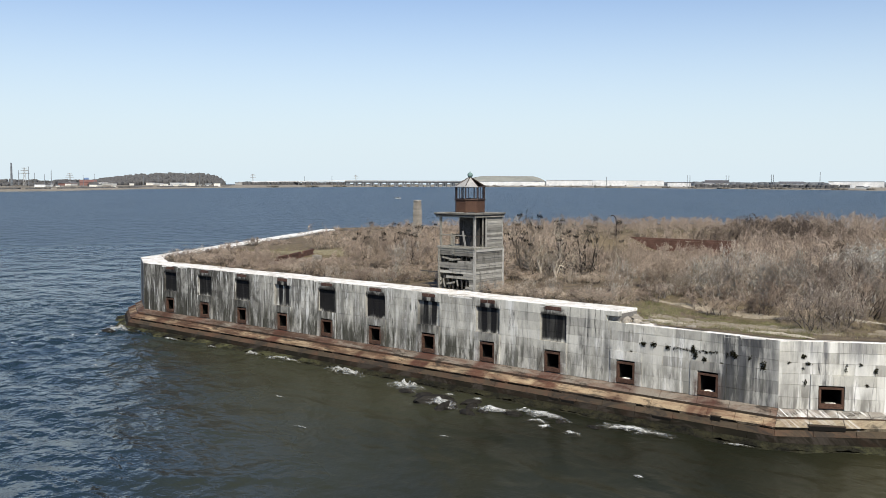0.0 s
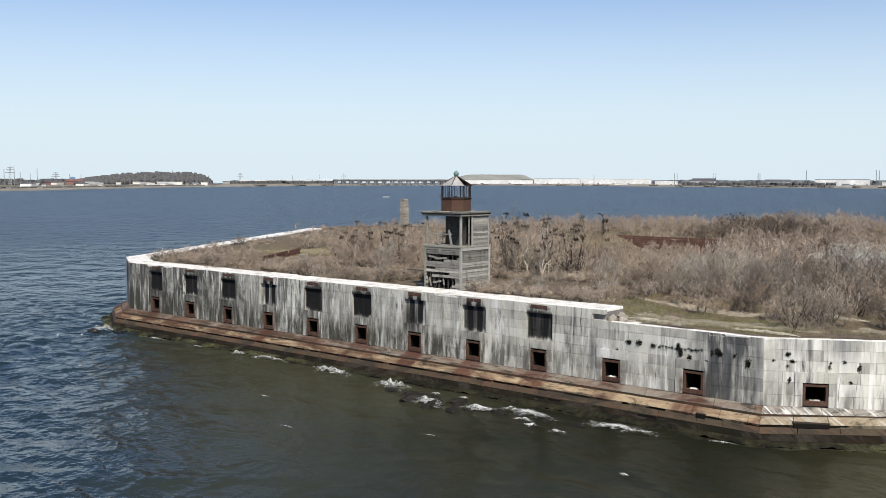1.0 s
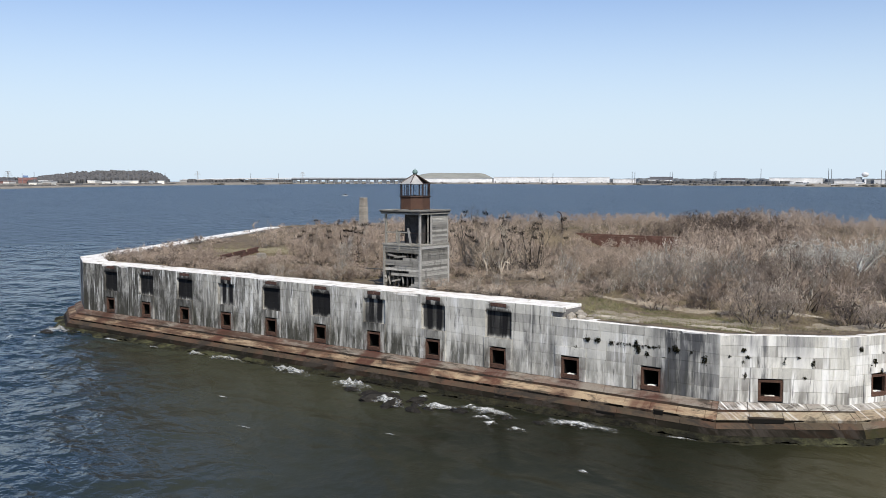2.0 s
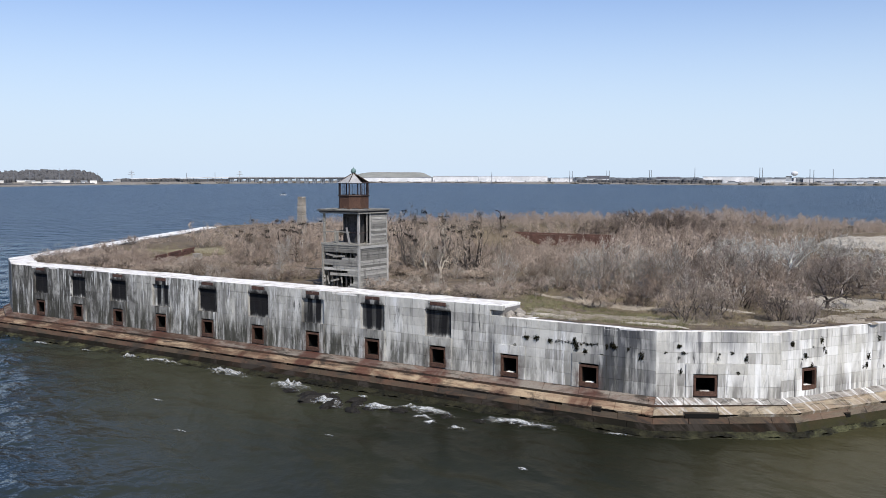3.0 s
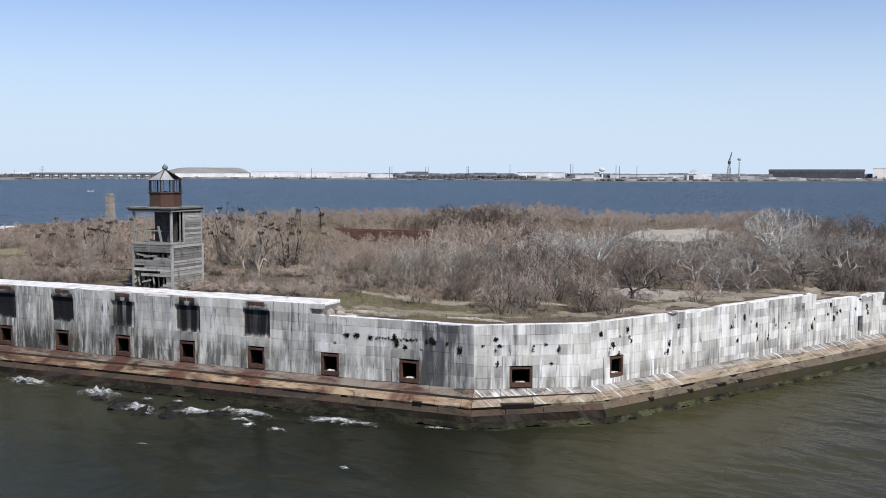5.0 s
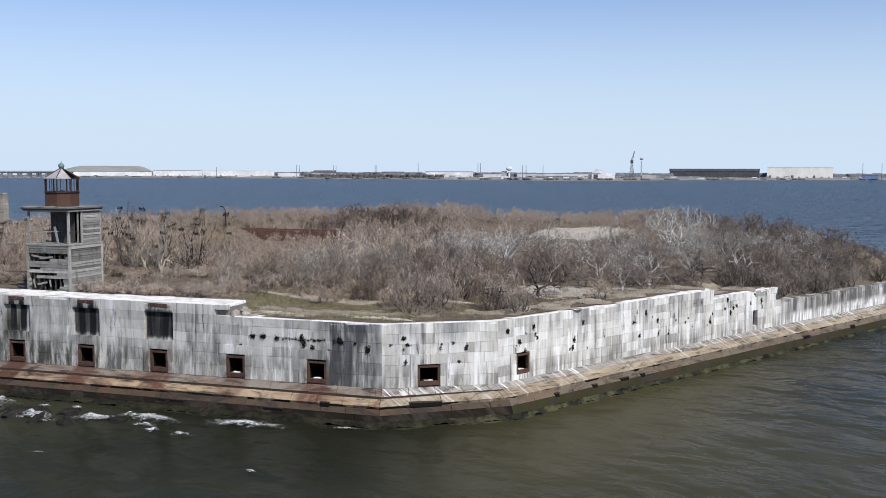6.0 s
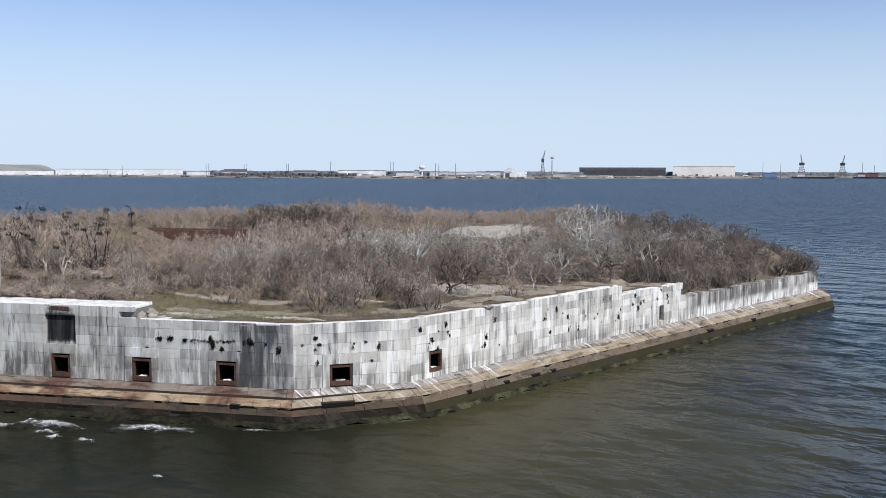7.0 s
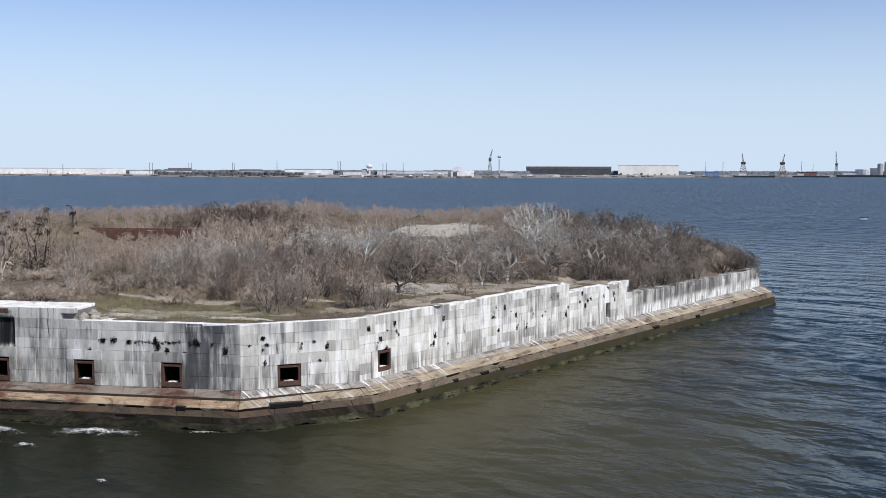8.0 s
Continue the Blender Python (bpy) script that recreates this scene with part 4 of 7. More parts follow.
# ---- lighthouse: square two-storey timber tower with an iron lantern ----
TX0, TX1, TY0, TY1 = -24.83, -21.18, 3.40, 7.02
TZ0, TZ1, TZ2 = 6.25, 9.80, 12.30


def boards(tower, axis, fixed, lo, hi, z0, z1, rng, out, gaps=(), skip=0.0, h=0.2):
    """Lapped boards on one face; gaps: (from z, to z, from, to along the face) where they are broken away."""
    z = z0
    while z < z1 - 0.05:
        top = min(z + h * rng.uniform(0.9, 1.1), z1)
        runs = [(lo, hi)]
        for g0, g1, ga, gb in gaps:
            if g0 < (z + top) / 2 < g1:
                cut = []
                for a, b in runs:
                    if ga > a:
                        cut.append((a, min(b, ga + rng.uniform(-0.2, 0.2))))
                    if gb < b:
                        cut.append((max(a, gb + rng.uniform(-0.25, 0.25)), b))
                runs = [r for r in cut if r[1] - r[0] > 0.12]
        for a, b in runs:
            o = rng.uniform(-0.012, 0.012)
            sag = rng.uniform(-0.015, 0.015)
            bm = bmesh.new()
            if axis == "x":
                vs = box_into(bm, (a, fixed - 0.02 + o * out, z + 0.008), (b, fixed + 0.02 + o * out, top + 0.012))
            else:
                vs = box_into(bm, (fixed - 0.02 + o * out, a, z + 0.008), (fixed + 0.02 + o * out, b, top + 0.012))
            for v in vs:
                low = v.co.z < (z + top) / 2
                k = 0.022 if low else -0.012
                if axis == "x":
                    v.co.y += out * k
                    v.co.z += sag * (v.co.x - a) / (b - a) + (rng.uniform(-0.05, 0.05) if b < hi - 0.05 and v.co.x > b - 0.01 else 0)
                else:
                    v.co.x += out * k
                    v.co.z += sag * (v.co.y - a) / (b - a)
            part("board", bm, GREYBOARD, tower)
        z = top


def lighthouse():
    rng = random.Random(12)
    t = tagged(new("lighthouse"), "derelict grey wooden lighthouse with broken boards and rusty lantern", "lighthouse")
    add = lambda name, lo, hi, mat, label="", bev=0.012, on=None: part(name, box(lo, hi, bev, 0.004, rng), mat, on or t, label)
    # lower storey: corner posts, studs, boards
    for x in (TX0, TX1):
        for y in (TY0, TY1):
            add("corner_post", (x - 0.09, y - 0.09, TZ0), (x + 0.09, y + 0.09, TZ1), PALEWOOD if x > -22 else GREYWOOD)
    for x in np.linspace(TX0 + 0.45, TX1 - 0.45, 7):
        add("stud", (x - 0.045, TY0 + 0.06, TZ0), (x + 0.045, TY0 + 0.17, TZ1), DARKWOOD)
        add("stud", (x - 0.045, TY1 - 0.17, TZ0), (x + 0.045, TY1 - 0.06, TZ1), DARKWOOD)
    gaps = [(8.72, 9.32, TX0 + 0.06, TX0 + 2.0), (8.9, 9.32, TX0 + 2.05, TX1 - 0.12), (8.6, 8.85, TX0 + 0.1, TX0 + 0.8), (7.5, 7.8, TX0 + 0.05, TX0 + 2.5), (8.05, 8.25, TX0 + 0.1, TX0 + 0.8),
            (6.75, 7.3, TX0 + 0.1, TX0 + 2.9), (7.3, 7.5, TX0 + 0.0, TX0 + 0.7), (6.4, 6.75, TX0 + 0.2, TX0 + 2.7)]
    boards(t, "x", TY0, TX0 + 0.08, TX1 - 0.08, TZ0, TZ1 - 0.05, rng, -1, gaps)
    boards(t, "y", TX1, TY0 + 0.08, TY1 - 0.08, TZ0, TZ1 - 0.05, rng, 1)
    boards(t, "x", TY1, TX0 + 0.08, TX1 - 0.08, TZ0, TZ1 - 0.05, rng, 1)
    boards(t, "y", TX0, TY0 + 0.08, TY1 - 0.08, TZ0, TZ1 - 0.05, rng, -1)
    # loose boards left hanging in the gaps
    for x, z, a, ln in ((-24.0, 9.0, 8, 1.0), (-23.2, 8.92, -5, 1.2), (-23.6, 7.02, -12, 0.9), (-24.3, 7.0, 75, 0.7), (-22.9, 7.05, 80, 0.5)):
        ob = add("loose_board", (-ln / 2, -0.02, -0.07), (ln / 2, 0.02, 0.07), GREYWOOD)
        ob.matrix_world = pose(x, TY0 - 0.03, z, 0, a, 0)
    add("beam", (TX0 - 2.3, TY0 + 0.3, 7.74), (TX0 + 1.2, TY0 + 0.38, 7.82), DARKWOOD)
    # gallery floor band
    gallery = add("gallery_floor", (TX0 - 0.14, TY0 - 0.14, TZ1), (TX1 + 0.1, TY1 + 0.04, TZ1 + 0.16), GREYWOOD, "weathered grey gallery floor edge", 0.02)
    add("band_board", (TX0 - 0.08, TY0 - 0.08, TZ1 - 0.2), (TX1 + 0.08, TY0 - 0.03, TZ1 - 0.004), GREYWOOD)
    add("band_board", (TX1 + 0.03, TY0 - 0.08, TZ1 - 0.22), (TX1 + 0.08, TY1 + 0.08, TZ1 - 0.004), PALEWOOD)
    # upper storey
    zf = TZ1 + 0.16
    for x, y, lean in ((TX0 + 0.12, TY0 + 0.08, 0.05), (TX1 - 0.06, TY0 + 0.06, 0.0), (TX1 - 0.06, TY1 - 0.06, 0.0), (TX0 + 0.1, TY1 - 0.08, 0.0)):
        bm = box((x - 0.08, y - 0.08, zf), (x + 0.08, y + 0.08, TZ2), 0.012)
        for v in bm.verts:
            if v.co.z > 11:
                v.co.x -= lean
        part("post", bm, PALEWOOD if x > -22 else GREYWOOD, gallery)
    add("post", (TX0 + 0.75, TY0 + 0.5, zf), (TX0 + 0.87, TY0 + 0.62, zf + 1.05), GREYWOOD, on=gallery)
    add("room_wall", (TX0 + 1.05, TY0 + 1.25, zf), (TX1 - 0.5, TY0 + 1.33, TZ2), DARKWOOD, "dark boarded inner room wall", on=gallery)
    add("room_wall", (TX0 + 1.05, TY0 + 1.34, zf), (TX0 + 1.13, TY1 - 0.1, TZ2), DARKWOOD, on=gallery)
    add("room_wall", (TX0 + 1.14, TY1 - 0.18, zf), (TX1 - 0.16, TY1 - 0.1, TZ2), DARKWOOD, on=gallery)
    for k in range(9):
        x = TX0 + 1.12 + k * 0.215
        add("plank", (x, TY0 + 1.21, zf), (x + 0.2, TY0 + 1.246, TZ2 - 0.01), DARKWOOD, on=gallery)
    add("window_board", (TX0 + 1.75, TY0 + 1.17, zf + 0.75), (TX0 + 2.3, TY0 + 1.205, TZ2 - 0.25), DARKWOOD, on=gallery)
    add("door_jamb", (TX1 - 0.1, TY0 + 1.0, zf), (TX1 - 0.02, TY0 + 1.14, TZ2), GREYWOOD, on=gallery)
    add("door_jamb", (TX1 - 0.07, TY0 + 1.36, zf), (TX1 + 0.04, TY0 + 1.5, TZ2), PALEWOOD, on=gallery)
    boards(t, "y", TX1, TY0 + 1.5, TY1 - 0.14, zf, TZ2, rng, 1, h=0.19)
    boards(t, "x", TY1, TX0 + 1.2, TX1 - 0.1, zf, TZ2, rng, 1, h=0.19)
    # broken railing
    add("rail", (TX0 + 0.15, TY0 - 0.03, zf + 0.86), (TX1 - 0.9, TY0 + 0.03, zf + 0.94), GREYWOOD, on=gallery)
    add("rail", (TX0 + 0.1, TY0 + 0.1, zf + 0.8), (TX0 + 0.16, TY1 - 0.1, zf + 0.88), GREYWOOD, on=gallery)
    part("rail_pipe", rod((TX1 - 0.9, TY0, zf + 0.9), (TX1 + 0.12, TY0 + 0.02, zf + 0.84), 0.022), IRON, gallery)
    part("rail_pipe", rod((TX1 + 0.12, TY0, zf + 0.84), (TX1 + 0.1, TY0 + 1.05, zf + 0.92), 0.022), IRON, gallery)
    ob = add("loose_board", (-0.11, -0.02, -0.75), (0.11, 0.02, 0.75), GREYWOOD, on=gallery)
    ob.matrix_world = pose(TX0 + 1.55, TY0 - 0.08, zf + 0.15, 0, 2, 0)
    ob = add("loose_board", (-0.1, -0.02, -0.62), (0.1, 0.02, 0.62), PALEWOOD, on=gallery)
    ob.matrix_world = pose(TX0 + 2.62, TY0 - 0.07, zf + 0.66, 0, -13, 0)
    # roof slab and mouldings
    add("fascia", (TX0 - 0.2, TY0 - 0.2, TZ2), (TX1 + 0.14, TY1 + 0.04, TZ2 + 0.14), GREYWOOD)
    add("cornice", (TX0 - 0.26, TY0 - 0.26, TZ2 + 0.1), (TX1 + 0.18, TY1 + 0.06, TZ2 + 0.2), DARKWOOD, "dark moulding under the roof edge", 0.045)
    roof = add("roof_slab", (TX0 - 0.32, TY0 - 0.32, TZ2 + 0.205), (TX1 + 0.24, TY1 + 0.08, TZ2 + 0.3), GREYBOARD, "weathered flat roof boards", 0.02)
    for k in range(9):
        x = TX0 - 0.32 + k * 0.468
        add("roof_board", (x + 0.01, TY0 - 0.34 + rng.uniform(0, 0.1), TZ2 + 0.302), (x + 0.455, TY1 + 0.09, TZ2 + 0.335 + rng.uniform(0, 0.03)), GREYBOARD, on=roof)
    # lantern
    cx, cy = (TX0 + TX1) / 2 - 0.14, (TY0 + TY1) / 2
    z1, z2, z3, z4 = TZ2 + 0.35, TZ2 + 1.42, TZ2 + 2.42, TZ2 + 3.14
    ring = lambda r, k, z: Vector((cx + r * math.cos(radians(45 * k + 22.5)), cy + r * math.sin(radians(45 * k + 22.5)), z))
    lantern = part("lantern", rod((cx, cy, z1 - 0.02), (cx, cy, z1 + 0.05), 1.2, n=16), DARKWOOD, t, "rusty eight-sided iron lantern with pale tin roof")
    for k in range(8):
        r = 1.24
        a, b = ring(r, k, z1), ring(r, k + 1, z1)
        ai, bi = ring(r - 0.06, k, z1), ring(r - 0.06, k + 1, z1)
        up = Vector((0, 0, z2 - z1 - 0.05))
        part("lantern_panel", mesh_of("lantern_panel", [a, b, b + up, a + up, ai, bi, bi + up, ai + up], [(0, 1, 2, 3), (5, 4, 7, 6), (3, 2, 6, 7), (0, 4, 5, 1), (0, 3, 7, 4), (1, 5, 6, 2)]), RUST, lantern)
        part("sill_bar", rod(ring(1.28, k, z2 - 0.02), ring(1.28, k + 1, z2 - 0.02), 0.055), IRON, lantern)
        part("lantern_post", rod(ring(1.20, k, z2), ring(1.20, k, z3), 0.05), IRON, lantern)
        mid = (ring(1.18, k, z2) + ring(1.18, k + 1, z2)) / 2
        if k not in (6,):
            part("glazing_bar", rod(mid, mid + Vector((0, 0, z3 - z2)), 0.022), IRON, lantern)
        part("eave_bar", rod(ring(1.26, k, z3), ring(1.26, k + 1, z3), 0.05), IRON, lantern)
        part("rib", rod(ring(1.30, k, z3 + 0.02), ring(0.12, k, z4), 0.035), IRON, lantern)
        if k not in (7, 0):
            a, b, c, d = ring(1.36, k, z3), ring(1.36, k + 1, z3), ring(0.13, k + 1, z4), ring(0.13, k, z4)
            dn = Vector((0, 0, -0.03))
            # dark sheet added below the tin, to give the lantern's inside its shade
            up = [q + Vector((0, 0, -0.07)) for q in (a, b, c, d)]
            part("roof_lining", mesh_of("roof_lining", up, [(0, 1, 2, 3)]), DARKWOOD, lantern)
            part("roof_sheet", mesh_of("roof_sheet", [a, b, c, d, a + dn, b + dn, c + dn, d + dn], [(0, 1, 2, 3), (7, 6, 5, 4), (0, 4, 5, 1), (1, 5, 6, 2), (2, 6, 7, 3), (3, 7, 4, 0)]), TIN, lantern, "pale peeling tin sheet" if k % 2 else "")
    part("lamp_pedestal", rod((cx, cy, z1), (cx, cy, z2 + 0.1), 0.12), IRON, lantern)
    bm = bmesh.new()
    bmesh.ops.create_uvsphere(bm, u_segments=18, v_segments=12, radius=0.22, matrix=Matrix.Translation((cx, cy, z4 + 0.2)))
    for f in bm.faces:
        f.smooth = True
    part("finial_ball", bm, VERDIGRIS, lantern, "green corroded copper ball")
    part("finial_neck", rod((cx, cy, z4 - 0.1), (cx, cy, z4 + 0.05), 0.17, 0.1), VERDIGRIS, lantern)
    part("finial_tip", rod((cx, cy, z4 + 0.40), (cx, cy, z4 + 0.54), 0.03, 0.01), VERDIGRIS, lantern)


lighthouse()


# ---- chimney, lamp post, brick remains ----
def chimney():
    c = tagged(new("chimney"), "tall weathered square brick chimney among bare bushes", "chimney")
    c.location = (-69.1, 50, 0)
    rng = random.Random(4)
    z, k = 5.6, 0
    while z < 12.1:
        w = 0.6 - 0.028 * (z - 5.6)
        bm = box((-w, -w, z + 0.012), (w, w, z + 0.30), 0.03, 0.025, rng)
        part("course", bm, CHIMNEY, c)
        z += 0.3
    part("cap", box((-0.36, -0.48, z), (0.48, 0.36, z + 0.16), 0.04, 0.05, rng), CHIMNEY, c)


def lamp_post(x, y):
    p = tagged(new("lamp_post"), "thin dark bent iron lamp post", "lamp post")
    p.location = (x, y, 0)
    part("pole", rod((0, 0, 5.2), (-0.1, 0, 8.4), 0.13, 0.09), IRON, p)
    bm = bmesh.new()
    prev = Vector((-0.1, 0, 8.4))
    for k in range(1, 9):
        a = radians(k * 14)
        q = Vector((-0.1 - 0.75 * (1 - math.cos(a)), 0, 8.4 + 1.05 * math.sin(a) ** 0.9))
        rod_into(bm, prev, q, 0.085, 0.08)
        prev = q
    part("hooked_arm", bm, IRON, p)


def brick_wall(name, a, b, z0, z1, label, rng, length=0.9, h=0.28, thick=0.5):
    """A low wall of brick courses, a few missing along the top."""
    a, b = Vector(a), Vector(b)
    m = frame_of(a, b - a)
    ln = (b - a).length
    w = tagged(part(name, box((0, -thick, z0), (ln, -0.15, z1 - h), 0.02), BRICK_RED), label, "brick wall")
    w.matrix_world = m
    z = z0
    k = 0
    meshes = [mesh for mesh in (block_mesh(length - 0.03, h - 0.03, 0.2, v, BRICK_RED) for v in range(2))]
    while z < z1 - 0.05:
        x = -length / 2 * (k % 2)
        while x < ln - length / 2:
            if not (z > z1 - 1.6 * h and rng.random() < 0.12):
                ob = new("brick", meshes[rng.randrange(2)])
                ob.parent = w
                ob.location = (x + length / 2, rng.uniform(-0.02, 0.02), z + h / 2)
            x += length
        z += h
        k += 1
    return w


chimney()
lamp_post(-58.9, 90)
rng = random.Random(6)
brick_wall("brick_wall", (-66, 92.2, 0), (-38, 92.2, 0), 3.2, 5.6, "long red brick retaining wall half hidden by brush", rng, 1.1, 0.32)
brick_wall("brick_wall", (-53.5, 10.6, 0), (-60.0, 21.5, 0), 5.3, 6.95, "low broken red brick vault wall in dry grass", rng, 0.8, 0.26)


def gate_pier(x, y, z, h):
    g = tagged(new("stone_pier"), "stub of a pale stone pier in brush", "pier")
    g.location = (x, y, z)
    r = random.Random(5)
    for k in range(4):
        part("stone_block", box((-0.4, -0.35, k * h / 4), (0.4, 0.35, (k + 1) * h / 4 - 0.02), 0.03, 0.03, r), CHIMNEY, g)


gate_pier(-49.6, 12.6, 5.9, 1.5)


def patch(x, y, rx, ry, label, seed, mat=None):
    """A pale bare patch lying on the ground."""
    r = random.Random(seed)
    ph = [r.uniform(0, 6.28) for _ in range(3)]
    vs, fs = [(x, y, ground_z(x, y) + 0.08)], []
    n, rings = 64, 14
    for j in range(1, rings + 1):
        for i in range(n):
            a = 6.2832 * i / n
            k = (1 + 0.18 * math.sin(2 * a + ph[0]) + 0.12 * math.sin(3 * a + ph[1]) + 0.07 * math.sin(7 * a + ph[2])) * j / rings
            px, py = x + rx * k * math.cos(a), y + ry * k * math.sin(a)
            q = Vector((px, py, seed))
            vs.append((px, py, ground_z(px, py) + 0.10 - 0.11 * (j / rings) ** 2 + 0.08 * noise.noise(q * 1.3) + 0.06 * noise.noise(q * 3.7)))
    for i in range(n):
        fs.append((0, 1 + i, 1 + (i + 1) % n))
        for j in range(rings - 1):
            a, b = 1 + j * n + i, 1 + j * n + (i + 1) % n
            fs.append((a, a + n, b + n, b))
    tagged(part("bare_patch", mesh_of("bare_patch", vs, fs), mat or SAND), label, "bare ground", kind="structure")


patch(1.5, 90.2, 6.4, 4.6, "pale sandy clearing among bushes", 1, LIMED)
patch(11.6, 21.5, 6.4, 4.2, "ground whitened by droppings under trees", 2, LIMED)
patch(-0.5, 4.0, 6.2, 2.6, "dry tan ground with thin grass", 31)
for k in range(3, 34, 4):
    q = W_SIDE @ Vector((k, -2.7, 0))
    patch(q.x, q.y, 2.3, 1.9, "dry tan ground with thin grass", 40 + k)
patch(-63.5, 24.5, 6.5, 4.0, "dry yellow grass in the corner of the fort", 77, DRY)
patch(-3.0, 10.0, 5.0, 1.3, "pale dry rubble strip in grass", 3)
for k, (x, y, rx, ry) in enumerate(((-3.6, 2.0, 2.4, 0.5), (-1.2, 4.6, 2.6, 0.7), (3.6, 2.0, 2.2, 0.45), (9.2, 6.6, 0.8, 1.4), (11.2, 10.4, 0.8, 1.8), (13.6, 14.2, 1.2, 2.0), (4.6, 11.6, 2.0, 0.7))):
    patch(x, y, rx, ry, "dry ground limed pale by birds", 10 + k, SAND if k % 2 else LIMED)


# ---- bare brush and trees ----
def grow(seed, height, spread, stems, levels, kids, twigs, twig_len, lean=0.5, trunk=0.0, gnarl=0.25, r0=0.05, twig_r=0.011, dome=0.0, least=0.0):
    """Branches (p, q, r1, r2) and twigs of one bare bush or tree that stands at the origin."""
    rng = np.random.default_rng(seed)
    limbs, tips = [], []

    def branch(p, d, ln, r, lev):
        segs = 3 if lev == 0 else 2
        for _ in range(segs):
            d = d + rng.normal(0, gnarl, 3)
            d[2] += 0.06
            d /= np.linalg.norm(d)
            q = p + d * ln / segs
            limbs.append((p, q, r, max(least * 0.7, r * 0.78)))
            if lev >= 1:
                tips.append((p, q, d))
            p, r = q, r * 0.78
        if lev < levels:
            for _ in range(kids):
                nd = d + rng.normal(0, 0.62, 3)
                nd[2] = nd[2] * 0.7 + 0.18
                nd /= np.linalg.norm(nd)
                branch(p - d * ln / segs * rng.uniform(0, 0.8), nd, ln * rng.uniform(0.55, 0.85), max(least, r * 0.72), lev + 1)

    unit = height / (1.0 + 0.62 + 0.38)
    for k in range(stems):
        a = 6.2832 * (k + rng.random()) / stems
        out = lean * (0.35 + rng.random())
        d = np.array([math.cos(a) * out, math.sin(a) * out, 1.0])
        d /= np.linalg.norm(d)
        p = np.array([math.cos(a) * 0.12 * spread * rng.random(), math.sin(a) * 0.12 * spread * rng.random(), -0.3])
        if trunk:
            p = np.array([0.0, 0.0, trunk])
        branch(p, d, unit * rng.uniform(0.8, 1.15), r0, 0)
    if trunk:
        limbs.append((np.array([0.0, 0, -0.4]), np.array([0.05, 0.03, trunk * 0.55]), r0 * 2.3, r0 * 1.7))
        limbs.append((np.array([0.05, 0.03, trunk * 0.55]), np.array([0.0, 0, trunk + 0.05]), r0 * 1.7, r0 * 1.3))
    out = []
    for _ in range(twigs):
        p, q, d = tips[rng.integers(len(tips))]
        s = p + (q - p) * rng.random()
        nd = d + rng.normal(0, 0.75, 3)
        nd[2] += 0.05
        nd /= np.linalg.norm(nd)
        ln = twig_len * rng.uniform(0.4, 1.2)
        e = s + nd * ln
        out.append((s, e, twig_r * rng.uniform(0.7, 1.4), 0.0))
    # scale to the wanted size
    tops = np.array([e for _, e, _, _ in out] + [q for _, q, _, _ in limbs])
    kz = height / np.percentile(tops[:, 2], 99.5)
    kx = spread / 2 / np.percentile(np.hypot(tops[:, 0], tops[:, 1]), 97)
    sc = np.array([kx, kx, kz])

    def put(p):
        """Draws stray shoots in towards a rounded crown."""
        p = p * sc
        if dome:
            r = math.sqrt((p[0] ** 2 + p[1] ** 2) / (spread / 2) ** 2 + (p[2] / height) ** 2)
            lim = 0.93 + 0.07 * math.sin(5 * math.atan2(p[1], p[0]) + seed) - 0.08 * math.sin(3 * p[0] + 2 * p[2])
            if r > lim:
                p = p * (1 - dome + dome * (lim / r) ** 0.9)
        return p

    return [(put(p), put(q), a, b) for p, q, a, b in limbs], [(put(p), put(q), a, b) for p, q, a, b in out]


def tubes(segs, sides=3):
    """Vertices and triangles of tapered tubes, as arrays; sides=1 gives slivers, for shoots of a few millimetres."""
    p = np.array([s[0] for s in segs])
    q = np.array([s[1] for s in segs])
    ra = np.array([s[2] for s in segs])[:, None]
    rb = np.array([s[3] for s in segs])[:, None]
    d = q - p
    d /= np.maximum(np.linalg.norm(d, axis=1, keepdims=True), 1e-6)
    u = np.cross(d, np.where(np.abs(d[:, 2:3]) > 0.8, [[1.0, 0, 0]], [[0, 0, 1.0]]))
    u /= np.linalg.norm(u, axis=1, keepdims=True)
    w = np.cross(d, u)
    point = bool(np.all(rb == 0))
    if sides == 1:
        turn = np.arange(len(segs))[:, None] * 2.4
        w = (u * np.cos(turn) + w * np.sin(turn)) * ra
        v = np.stack([p - w, p + w, q], 1).reshape(-1, 3)
        return v, np.arange(len(v)).reshape(-1, 3)
    vs = []
    for k in range(sides):
        a = 6.2832 * k / sides
        vs.append(p + ra * (u * math.cos(a) + w * math.sin(a)))
    if point:
        vs.append(q)
    else:
        for k in range(sides):
            a = 6.2832 * k / sides
            vs.append(q + rb * (u * math.cos(a) + w * math.sin(a)))
    per = len(vs)
    v = np.stack(vs, 1).reshape(-1, 3)
    base = (np.arange(len(segs)) * per)[:, None]
    tri = []
    for k in range(sides):
        k2 = (k + 1) % sides
        if point:
            tri.append(base + np.array([[k, k2, sides]]))
        else:
            tri.append(base + np.array([[k, k2, sides + k2]]))
            tri.append(base + np.array([[k, sides + k2, sides + k]]))
    return v, np.concatenate(tri)


def joined(*sets):
    """Several sets of vertices and triangles as one."""
    off = np.cumsum([0] + [len(v) for v, _ in sets])
    return np.concatenate([v for v, _ in sets]), np.concatenate([f + o for (_, f), o in zip(sets, off)])


